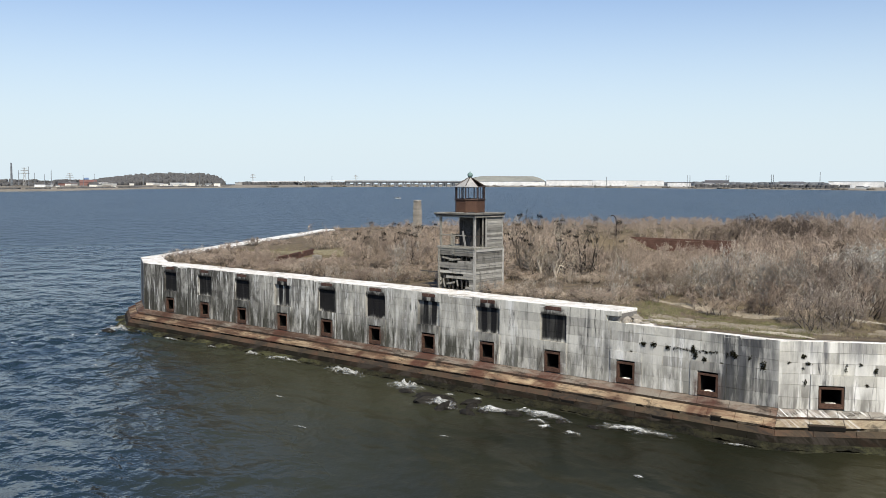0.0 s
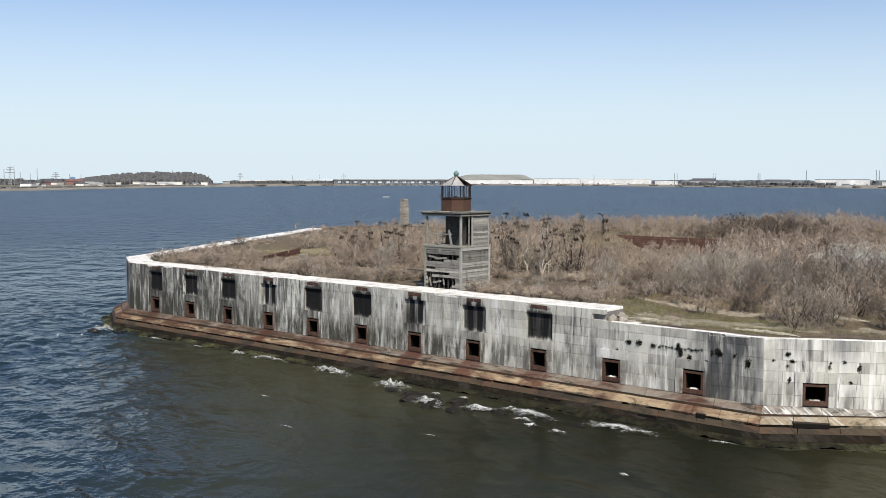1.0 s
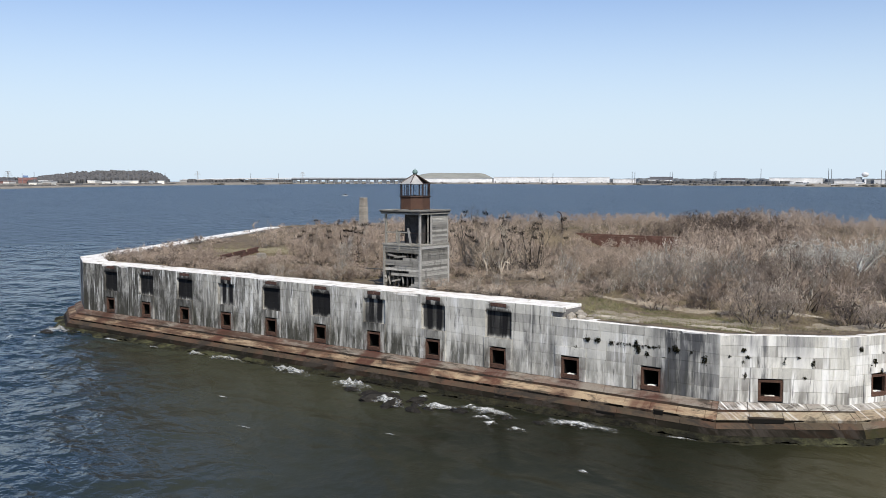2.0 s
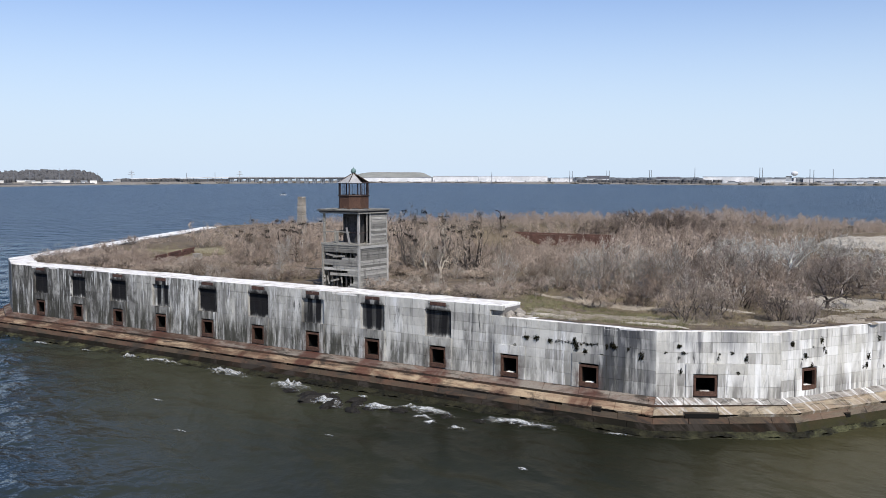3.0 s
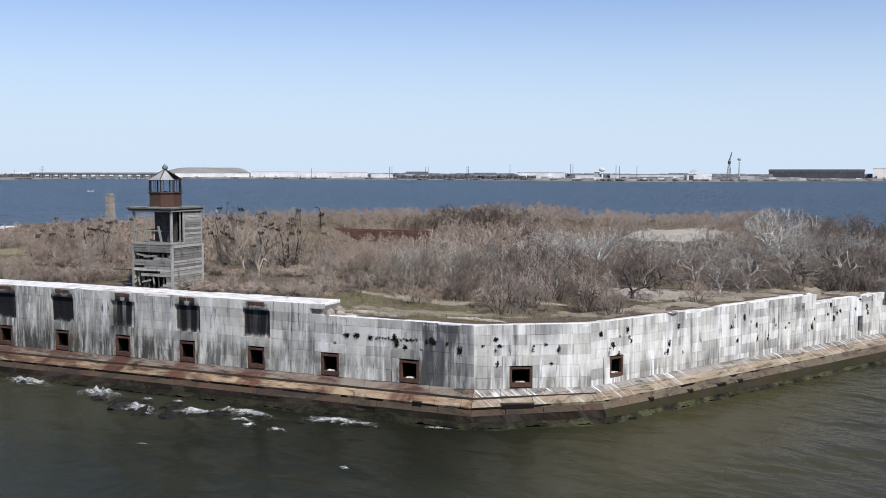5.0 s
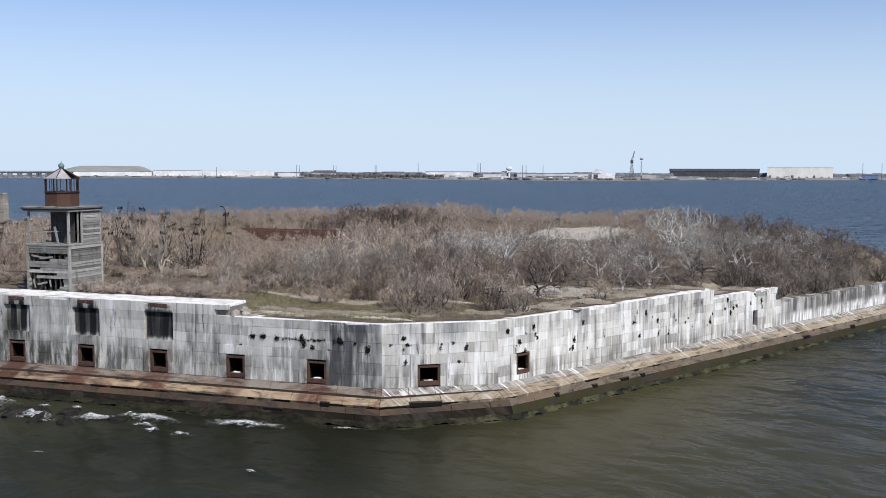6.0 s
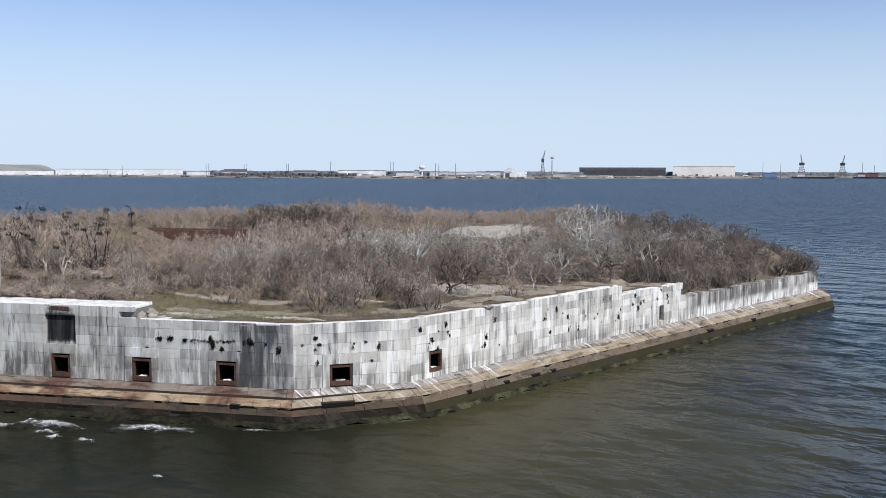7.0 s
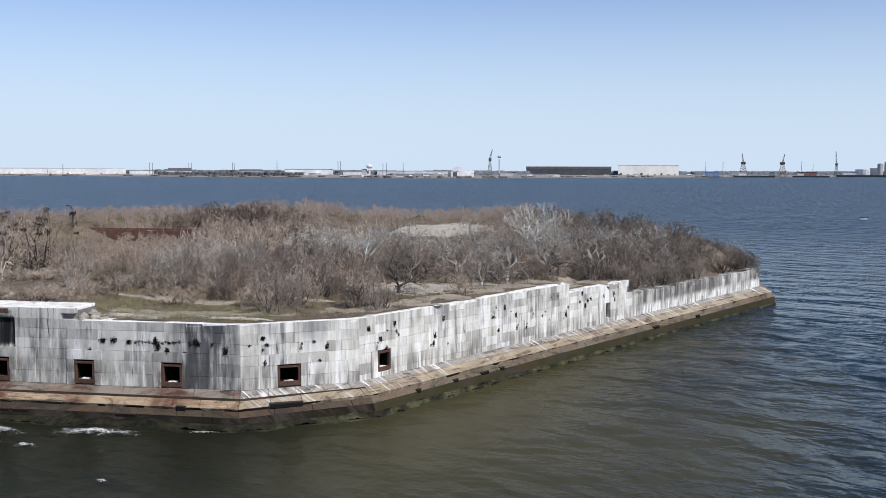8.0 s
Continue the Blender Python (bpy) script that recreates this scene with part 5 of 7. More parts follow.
def tri_mesh(name, v, f, mat):
    me = bpy.data.meshes.new(name)
    me.vertices.add(len(v))
    me.vertices.foreach_set("co", np.asarray(v, dtype=np.float32).ravel())
    me.loops.add(f.size)
    me.loops.foreach_set("vertex_index", np.asarray(f, dtype=np.int32).ravel())
    me.polygons.add(len(f))
    me.polygons.foreach_set("loop_start", np.arange(0, f.size, 3, dtype=np.int32))
    me.update(calc_edges=True)
    me.materials.append(mat)
    return me


def plant(name, label, category, group, seed, bark, twig, **kw):
    """One bare plant: branches, with its crown of twigs as a part."""
    limbs, tw = grow(seed, **kw)
    ob = tagged(new(name, tri_mesh("branches", *joined(tubes([b for b in limbs if b[2] > 0.027]), tubes([b for b in limbs if b[2] <= 0.027], 2)), bark)), label, category, group)
    part("twig_crown", tri_mesh("twig_crown", *tubes(tw, 3 if kw["twig_r"] > 0.0115 else 1), twig), twig, ob)
    ob["height"], ob["spread"] = kw["height"], kw["spread"]
    return ob


BRUSH = [plant("bush", "leafless dun-brown bush of many thin stems", "bush", "bare bushes", 40 + k, BARK, TWIG_DUN if k % 2 else TWIG,
               height=3.0, spread=4.3, stems=8, levels=3, kids=2, twigs=1650, twig_len=0.7, lean=0.95, gnarl=0.3, r0=0.045, twig_r=0.0095, dome=0.92) for k in range(4)]
DARK = [plant("bush", "dense dark grey leafless bush with fine twigs", "bush", "dark bushes", 60 + k, BARK_DARK, TWIG_DARK,
              height=2.7, spread=4.4, stems=8, levels=3, kids=3, twigs=2300, twig_len=0.5, lean=1.1, gnarl=0.32, r0=0.07, twig_r=0.009, dome=0.97) for k in range(2)]
DOMES = [plant("bush", "large rounded dark brown leafless bush with hair-fine twigs", "bush", "domed bushes", 64 + k, BARK_DARK, TWIG_DEEP if k else TWIG_DARK,
               height=3.6, spread=6.2, stems=9, levels=3, kids=3, twigs=4200, twig_len=0.5, lean=1.15, gnarl=0.34, r0=0.07, twig_r=0.0085, dome=0.98) for k in range(2)]
PALE = [plant("bush", "pale leafless bush with light tan twigs", "bush", "pale bushes", 70 + k, PALE_BARK, TWIG_TAN,
              height=3.4, spread=4.2, stems=9, levels=3, kids=3, twigs=1200, twig_len=0.5, lean=0.95, gnarl=0.36, r0=0.045, twig_r=0.011, dome=0.92, least=0.0125) for k in range(2)]
TREES = [plant("tree", "leafless tree with pale gnarled limbs and old nests", "tree", "nesting trees", 80 + k, LIMB_TAN if k == 1 else BARK, TWIG,
               height=5.8, spread=5.2, stems=6, levels=4, kids=2 + k % 2, twigs=1500, twig_len=0.5, lean=0.9, trunk=0.9, gnarl=0.6, r0=0.1, twig_r=0.011, dome=0.9, least=0.0155) for k in range(3)]
SPREADERS = [plant("tree", "low spreading leafless tree with grey gnarled branches", "tree", "low trees", 90 + k, TWIG_GREY if k else BARK_DARK, TWIG_DARK,
                   height=3.9, spread=5.8, stems=6, levels=3, kids=3, twigs=2200, twig_len=0.55, lean=1.15, trunk=0.9, gnarl=0.38, r0=0.11, twig_r=0.0095, dome=0.97, least=0.011) for k in range(3)]
DEAD = [plant("tree", "dead tree with bleached white branches", "tree", "dead trees", 95 + k, PALE_BARK, PALE_BARK,
              height=4.6, spread=7.2, stems=9, levels=3, kids=3, twigs=1300, twig_len=0.6, lean=1.15, trunk=0.8, gnarl=0.34, r0=0.09, twig_r=0.011, dome=0.8, least=0.017) for k in range(2)]
GREY = [plant("bush", "leafless bush with branches limed grey-white by birds", "bush", "limed bushes", 50 + k, TWIG_GREY, TWIG_DARK,
              height=3.3, spread=4.6, stems=6, levels=3, kids=3, twigs=1500, twig_len=0.55, lean=1.0, gnarl=0.38, r0=0.065, twig_r=0.0095, dome=0.92, least=0.0125) for k in range(3)]
PROTOS = GREY + BRUSH + DARK + DOMES + PALE + TREES + SPREADERS + DEAD
used = set()


def open_over(x, y):
    """How high plants reach where low growth leaves the dry grass in the far corner of the fort open to the river."""
    far = math.hypot(x - 25.6, y + 55)
    az = math.degrees(math.atan2(25.6 - x, y + 55))
    if 46.3 < az < 50.8 and y < 32 and far < 121:
        return max(ground_z(x, y) + 0.3, 15.1 - far * 0.0775)
    return 99.0


def set_plant(ob, x, y, height, rng, wide=1.0):
    low = open_over(x, y) - ground_z(x, y)
    if low < height:
        wide, height = max(wide, 1.5), low
    s = height / ob["height"]
    m = pose(x, y, ground_z(x, y) - 0.05, 0, 0, rng.uniform(0, 360)) @ Matrix.Diagonal((s * wide, s * wide, s, 1))
    if ob.name not in used:
        used.add(ob.name)
        ob.matrix_world = m
        return ob
    c = copy_thing(ob, Matrix())
    c.matrix_basis = m
    return c


def top_wanted(x, y):
    """How high the brush reaches, above the water."""
    d = parade_depth(x, y)
    p = Vector((x, y, 0))
    z = 9.0 + 2.3 * noise.noise(p * 0.06) + 0.7 * noise.noise(p * 0.17)
    if d < 14 and x < -8 and y < 20:
        z = 7.9 + 0.6 * noise.noise(p * 0.2)
    if x < -52 and y < 36 and d > 5:
        z = 8.0 + 0.5 * noise.noise(p * 0.3)
    if -70 < x < -37 and 26 < y < 58:
        z = 10.0 + 1.4 * noise.noise(p * 0.13)
    if x > 12 and d < 12:
        z = 8.3 if y < 36 else 8.0
    if -31 < x < -15 and 8 < y < 24:
        z = 7.7
    if x < -66 and d < 9:
        z = 7.3 + 0.5 * noise.noise(p * 0.3)
    if y > 96 and d < 28:
        z = 9.0 + 0.8 * noise.noise(p * 0.1) + 1.3 * max(0.0, 1 - ((x + 34) / 13) ** 2) + 1.1 * max(0.0, 1 - ((x - 14) / 8) ** 2)
    if x > 26 and y > 38:
        z = 8.9 - 0.25 * max(0, x - 33)
        if d < 3:
            z = min(z, 5.6 + d)
    # the brush stands low in front of the brick wall
    far = math.hypot(x - 25.6, y + 55)
    az = math.degrees(math.atan2(25.6 - x, y + 55))
    if 23.5 < az < 33.0 and 34 < y < 93:
        z = min(z, 15.1 - far * (0.0635 if noise.noise(Vector((x * 0.16, y * 0.1, 8))) < 0.12 else 0.058))
    if 7.6 < az < 13.4 and 40 < y < 98.5:
        z = min(z, 15.1 - far * 0.071)
    return z


def clear(x, y):
    """Places that stay open."""
    d = parade_depth(x, y)
    if d < 2.9 and x < -7 and y < 6:
        return True
    if d < 1.4 and not (x > 25 and y > 33):
        return True
    if TX0 - 1.0 < x < TX1 + 1.4 and TY0 - 1.5 < y < TY1 + 0.8:
        return True
    if -9 < x < 6 and y < 8.2 - 0.2 * x * (x > 0):
        return True
    if ((x - 0.6) / 8.4) ** 2 + ((y - 91) / 6.4) ** 2 < 1:
        return True
    if ((x - 11.5) / 5.6) ** 2 + ((y - 21.0) / 3.6) ** 2 < 1 or ((x - 10.8) / 3.0) ** 2 + ((y - 14.5) / 4.0) ** 2 < 1:
        return True
    if ((x + 61.5) / 9.0) ** 2 + ((y - 21) / 8) ** 2 < 1:
        return True
    if -64 < x < -36 and 80 < y < 93:
        return True
    if x > 19 and 22.5 < y < 27 and d < 5:
        return True
    return False


DEAD_SPOTS = ((21.0, 33.5, 4.9), (17.5, 36, 4.6), (-1.5, 44, 6.8), (-4.6, 48, 6.8), (2.0, 41, 5.0), (-7.0, 52, 6.0), (18.4, 56, 6.2), (17.2, 60, 5.4), (24.0, 46, 4.6), (8.5, 36, 4.2), (13, 47, 4.4), (27, 50, 3.8), (31, 53, 3.6), (21, 50, 4.4), (5.5, 44, 4.6), (10, 41, 4.2), (15.5, 33, 3.6))
rng = random.Random(77)
spots = []
g = 3.15
for i in range(60):
    for j in range(52):
        x, y = -106 + i * g + rng.uniform(-1.5, 1.5) + (j % 2) * g / 2, 1 + j * g + rng.uniform(-1.5, 1.5)
        if parade_depth(x, y) > (0.8 if x > 26 else 1.5) and not clear(x, y) and (noise.noise(Vector((x, y, 5)) * 0.10) > -0.2 or y > 104):
            spots.append((x, y))
for _ in range(230):
    x, y = rng.uniform(-63, -8), rng.uniform(2.5, 17)
    if parade_depth(x, y) > 2.6 and not clear(x, y) and noise.noise(Vector((x, y, 1)) * 0.15) > -0.2:
        spots.append((x, y))
for _ in range(420):
    x, y = rng.uniform(-104, 40), rng.uniform(76, 128)
    if 2.5 < parade_depth(x, y) < 7:
        spots.append((x, y))
spots.sort(key=lambda s: math.hypot(s[0] - 16, s[1] + 30))     # those nearest the camera's side first
things = 0
rest = []
for x, y in spots:
    h = max(0.9, top_wanted(x, y) - ground_z(x, y)) * (rng.uniform(0.55, 1.08) if y < 100 else rng.uniform(0.8, 1.05))
    pale = noise.noise(Vector((x, y, 3)) * 0.06)
    group = BRUSH
    if -15 < x < -4 and 18 < y < 31:
        group = PALE
    elif parade_depth(x, y) < 8 and x > -8 and y < 20:
        group = DARK if rng.random() < 0.75 else BRUSH
    elif x > 25 and y > 36:
        group = DARK if rng.random() < 0.8 else GREY
    elif x > -8 and y > 24 and rng.random() < 0.12:
        group = DOMES
    elif x > -8 and y > 14 and rng.random() < 0.72:
        group = GREY if rng.random() < 0.5 else (SPREADERS if rng.random() < 0.55 else DARK)
    elif pale > 0.05 and rng.random() < 0.6:
        group = PALE
    if any(math.hypot(x - a, y - b) < 5.5 for a, b, _ in DEAD_SPOTS if b > 40):
        group, h = (DARK if rng.random() < 0.6 else DOMES), h * 0.62
    ob = group[rng.randrange(len(group))]
    if things < 215 and not (x < -75) and not (group is SPREADERS and parade_depth(x, y) < 3.2):
        set_plant(ob, x, y, h, rng, max(1.0, 2.7 / h) if group is BRUSH else 1.0)
        things += 1
    else:
        rest.append((x, y, h, pale))

# dark bushes crowd over the low end of the side wall
k = 0
while k < 84:
    x, y = rng.uniform(24, 47.5), rng.uniform(34, 72)
    d = parade_depth(x, y)
    if (1.3 < d < 11 if k < 58 else 1.1 < d < 5) and y > 33.5:
        h = max(1.2, top_wanted(x, y) - ground_z(x, y)) * rng.uniform(0.75, 1.05)
        set_plant((DARK if rng.random() < 0.75 else GREY)[rng.randrange(2)], x, y, h, rng, max(0.8, min(1.0, (d + 1.0) / (0.85 * h))))
        k += 1
# low brush over the left part of the parade
for _ in range(130):
    x, y = rng.uniform(-72, -28), rng.uniform(5, 44)
    if parade_depth(x, y) > 3.2 and ((x + 61.5) / 9.0) ** 2 + ((y - 21) / 8) ** 2 > 1 and not (TX0 - 2 < x < TX1 + 2 and y < 9) and noise.noise(Vector((x, y, 12)) * 0.12) > -0.25:
        rest.append((x, y, rng.uniform(0.7, 1.8), 0.0))
for _ in range(30):
    rest.append((rng.uniform(-67, -37), rng.uniform(86.5, 91), rng.uniform(1.0, 2.5), 0.0))
for _ in range(34):
    x, y = rng.uniform(-62, -38), rng.uniform(3, 30)
    if parade_depth(x, y) > 3.4 and not clear(x, y):
        set_plant(rng.choice(BRUSH + PALE), x, y, rng.uniform(1.6, 2.6) + 0.6 * (y > 15), rng)
for _ in range(60):
    x, y = rng.uniform(-80, -40), rng.uniform(3, 34)
    if 3.1 < parade_depth(x, y) < 6.5:
        set_plant(rng.choice(DARK + GREY), x, y, rng.uniform(0.9, 1.6), rng, 1.3)

# trees that stand out
NEST_TREES = []
for k in range(11):
    x, y = -28.0 + 0.85 * k + rng.uniform(-0.5, 0.5), 14.5 + (k * 5.3) % 9
    NEST_TREES.append(set_plant(TREES[k % 3], x, y, 12.5 - ground_z(x, y) + rng.uniform(-0.9, 0.9), rng))
for x, y, h in ((-47, 22, 4.9), (-44, 28, 4.6), (-51, 27, 4.9), (-40, 24, 4.2), (-55, 33, 4.4), (-43, 20, 4.3), (-50, 19.8, 4.2), (-52.5, 23, 4.6), (-45.5, 18.5, 4.2), (-58, 38, 4.6), (-62, 46, 4.0)):
    NEST_TREES.append(set_plant(TREES[rng.randrange(3)], x, y, h, rng))
for x, y, h in DEAD_SPOTS:
    set_plant(DEAD[rng.randrange(2)], x, y, h, rng)
for x, y, h in ((10.5, 17.6, 3.6), (14.2, 23.5, 3.8), (17.8, 28.5, 3.8), (16.4, 21.5, 3.0), (8.2, 13.5, 3.0), (13.0, 31, 4.2), (22, 34, 3.8), (9.5, 27, 4.2), (5.5, 22, 4.0), (3.0, 30, 4.4), (25.5, 39, 4.0), (29.0, 44, 4.0), (33, 50, 3.8), (36.5, 56, 3.4)):
    set_plant(SPREADERS[rng.randrange(3)], x, y, h, rng)
for x, y, h in ((4.4, 5.3, 3.1), (-0.9, 10.8, 1.7), (8.9, 9.4, 2.3)):
    set_plant(DOMES[0], x, y, h, rng, 0.9)
for k in range(11):
    x, y = -45 + 2.1 * k + rng.uniform(-0.8, 0.8), 97 + (k * 3.7) % 8
    set_plant(DOMES[1], x, y, 10.6 - ground_z(x, y) + rng.uniform(-0.9, 0.3) - 0.012 * (x + 34) ** 2, rng, 1.1)
for x, y, h in ((15, 98, 3.8), (19, 94, 3.8), (11, 102, 3.6), (23, 89, 3.4), (-15, 66, 5.6), (-20, 60, 5.2), (-12, 40, 3.6), (27, 62, 4.6), (31, 66, 4.2), (35, 62, 3.6), (30, 57, 4.2), (23.5, 56, 4.6), (26, 70, 4.6)):
    set_plant(DOMES[rng.randrange(2)], x, y, h, rng, 1.0)
for x, y, h in ((-5.8, 14.6, 3.6), (-2.6, 15.2, 3.8), (-4.2, 16.6, 4.4), (-7.2, 17.0, 4.2), (-1.0, 17.6, 3.8), (-9.6, 26.6, 4.4)):
    set_plant(PALE[rng.randrange(2)], x, y, h, rng, 1.25)
for p in PROTOS:
    if p.name not in used:
        for o in (*p.children_recursive, p):
            bpy.data.objects.remove(o)


def far_thicket():
    """The brush further back, past counting, as one mass of stems and twigs."""
    forms = []
    for k in range(4):
        limbs, tw = grow(140 + k, 3.2, 4.4, 6, 2, 2, 580, 0.62, 1.15, 0.0, 0.3, 0.05, 0.0145, 0.96)
        a, b = tubes([s for s in limbs if s[2] > 0.027], 2), tubes(tw, 1)
        forms.append((np.concatenate([a[0], b[0]]), np.concatenate([a[1], b[1] + len(a[0])])))
    vs, fs, off = [], [], 0
    r = random.Random(9)
    for x, y, h, pale in rest:
        v, f = forms[r.randrange(4)]
        h = min(h, open_over(x, y) - ground_z(x, y))
        s = h / 3.2
        a = r.uniform(0, 6.2832)
        c, sn = math.cos(a), math.sin(a)
        w = max(1.0, 2.9 / 3.2 / s * 0.9) * s
        q = np.stack([(v[:, 0] * c - v[:, 1] * sn) * w + x, (v[:, 0] * sn + v[:, 1] * c) * w + y, v[:, 2] * s + ground_z(x, y)], 1)
        vs.append(q)
        fs.append(f + off)
        off += len(v)
    me = tri_mesh("far_brush", np.concatenate(vs), np.concatenate(fs), TWIG_DUN)
    tagged(new("far_brush", me), "wide thicket of bare brown brush over the island", "brush", kind="stuff")


far_thicket()


def nests():
    r = random.Random(31)
    for k in range(92):
        tr = NEST_TREES[k % len(NEST_TREES)]
        high = [v.co for v in tr.data.vertices if 0.5 * tr["height"] < v.co.z < 0.97 * tr["height"]]
        p = tr.matrix_basis @ high[r.randrange(len(high))] + Vector((0, 0, 0.05))
        segs = []
        rr = np.random.default_rng(k)
        for _ in range(70):
            a, t2 = rr.random() * 6.283, rr.random()
            c = np.array([math.cos(a) * 0.3, math.sin(a) * 0.3, -0.14 + 0.3 * t2])
            d = np.array([-math.sin(a), math.cos(a), rr.normal(0, 0.4)]) * 0.26
            segs.append((c - d, c + d, 0.02, 0.012))
        for _ in range(25):
            c = rr.normal(0, 0.11, 3) * [1, 1, 0.6]
            d = rr.normal(0, 0.2, 3) * [1, 1, 0.3]
            segs.append((c - d, c + d, 0.02, 0.012))
        ob = tagged(new("nest", tri_mesh("nest", *tubes(segs, 2), NEST_STICKS)), "dark bowl nest of sticks in a tree", "nest", "nests")
        ob.matrix_basis = pose(p.x, p.y, p.z, 0, 0, 40 * k) @ Matrix.Diagonal((0.6, 0.6, 0.62, 1))


nests()


def dry_grass():
    """Tufts of dry grass over the open ground."""
    r = np.random.default_rng(3)
    segs = []
    spots = []
    while len(spots) < 2600:
        x, y = r.uniform(-70, 44), r.uniform(0.5, 60)
        if r.random() < 0.55:
            x, y = r.uniform(-10, 22), r.uniform(0.5, 26)
        d = parade_depth(x, y)
        if d > (2.7 if x < -6.5 else 1.0) and (d < 14 or clear(x, y)):
            spots.append((x, y))
    for _ in range(900):
        spots.append((r.uniform(-66, -34), r.uniform(93.5, 108)))
    for _ in range(900):
        spots.append((r.normal(-62, 6.5), r.normal(22, 5.0)))
    for x, y in spots:
        z = ground_z(x, y)
        for _ in range(9):
            b = np.array([x + r.normal(0, 0.16), y + r.normal(0, 0.16), z - 0.05])
            segs.append((b, b + np.array([r.normal(0, 0.12), r.normal(0, 0.12), r.uniform(0.1, 0.32)]), 0.014, 0.0))
    tagged(new("dry_grass", tri_mesh("dry_grass", *tubes(segs, 1), STRAW)), "tufts of dry straw-coloured grass on soil", "grass", kind="stuff")


dry_grass()


def green_strip():
    """Thin olive grass behind the broken wall top."""
    r = np.random.default_rng(8)
    segs = []
    while len(segs) < 16000:
        x, y = r.uniform(-8.5, 5.5), r.uniform(1.0, 9.0)
        if y < 8.2 - 0.5 * max(0.0, x) and noise.noise(Vector((x * 0.35, y * 0.8, 2))) > -0.25:
            z = ground_z(x, y)
            for _ in range(7):
                b = np.array([x + r.normal(0, 0.1), y + r.normal(0, 0.1), z - 0.03])
                segs.append((b, b + np.array([r.normal(0, 0.07), r.normal(0, 0.07), r.uniform(0.06, 0.2)]), 0.014, 0.0))
    tagged(new("green_grass", tri_mesh("green_grass", *tubes(segs, 1), GREEN_GRASS)), "thin olive-green grass behind the wall top", "grass", kind="stuff")


green_strip()


# ---- far shore, two to four kilometres off ----
EYE0 = Vector((25.6, -55.0, 0))
HZ = 15.1


def at_bearing(az, dist, z=0.0):
    """A place at that bearing (degrees, counter-clockwise from y) and distance from the river's middle."""
    a = radians(az)
    return Vector((EYE0.x - dist * math.sin(a), EYE0.y + dist * math.cos(a), z))


SHORE = [(100, 1100), (80, 1150), (66, 1370), (62.5, 1450), (58, 1800), (53, 2220), (50, 2400), (46, 2720), (40, 3000), (36, 3050), (28, 2700), (18.5, 2330), (12, 2110), (7, 2160), (4.3, 2400), (0, 2560), (-4.5, 2780), (-8, 3200), (-15, 3900), (-30, 4200), (-60, 4300)]


def shore_at(az):
    for (a, p), (b, q) in zip(SHORE[:-1], SHORE[1:]):
        if b <= az <= a:
            return p + (q - p) * (a - az) / (a - b)
    return SHORE[0][1] if az > 0 else SHORE[-1][1]


def z_at(el, dist):
    return HZ + dist * math.tan(radians(el))


FAR_SOIL = simple("far_bank", (0.24, 0.215, 0.175), (0.42, 0.385, 0.32), 0.02, 0.95, bump=0)
FAR_SCRUB = simple("far_scrub", (0.17, 0.155, 0.13), (0.27, 0.25, 0.21), 0.05, 0.95, bump=0)
# distance haze is mixed into the colours of these woods and the grass
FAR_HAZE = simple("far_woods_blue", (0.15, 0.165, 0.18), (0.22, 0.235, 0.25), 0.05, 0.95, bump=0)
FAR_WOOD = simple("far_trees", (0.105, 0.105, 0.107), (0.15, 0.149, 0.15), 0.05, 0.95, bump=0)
FAR_GRASS = simple("far_grass", (0.34, 0.35, 0.31), (0.46, 0.455, 0.39), 0.01, 0.95, bump=0)
FAR_WHITE = simple("far_white_cladding", (0.62, 0.64, 0.65), (0.94, 0.94, 0.94), 0.03, 0.6, bump=0)
FAR_GREY = simple("far_grey_cladding", (0.28, 0.3, 0.32), (0.42, 0.44, 0.46), 0.02, 0.7, bump=0)
FAR_DARK = simple("far_dark_cladding", (0.07, 0.075, 0.085), (0.12, 0.125, 0.135), 0.02, 0.7, bump=0)
FAR_RED = simple("far_red_brick", (0.25, 0.135, 0.12), (0.36, 0.2, 0.175), 0.03, 0.8, bump=0)
FAR_CREAM = simple("far_cream_cladding", (0.86, 0.84, 0.77), (0.95, 0.93, 0.87), 0.02, 0.6, bump=0)
FAR_RUST = simple("far_crane_paint", (0.17, 0.11, 0.09), (0.28, 0.18, 0.14), 0.05, 0.7, bump=0)
FAR_BLUE = simple("far_blue_paint", (0.15, 0.23, 0.4), (0.22, 0.31, 0.47), 0.03, 0.6, bump=0)
FAR_STEEL = simple("far_steel", (0.16, 0.18, 0.2), (0.3, 0.32, 0.34), 0.05, 0.6, 0.3, bump=0)
FAR_CONC = simple("far_concrete", (0.42, 0.42, 0.41), (0.55, 0.55, 0.54), 0.02, 0.85, bump=0)
FAR_ROOF = simple("far_roof", (0.1, 0.1, 0.11), (0.18, 0.18, 0.19), 0.02, 0.8, bump=0)


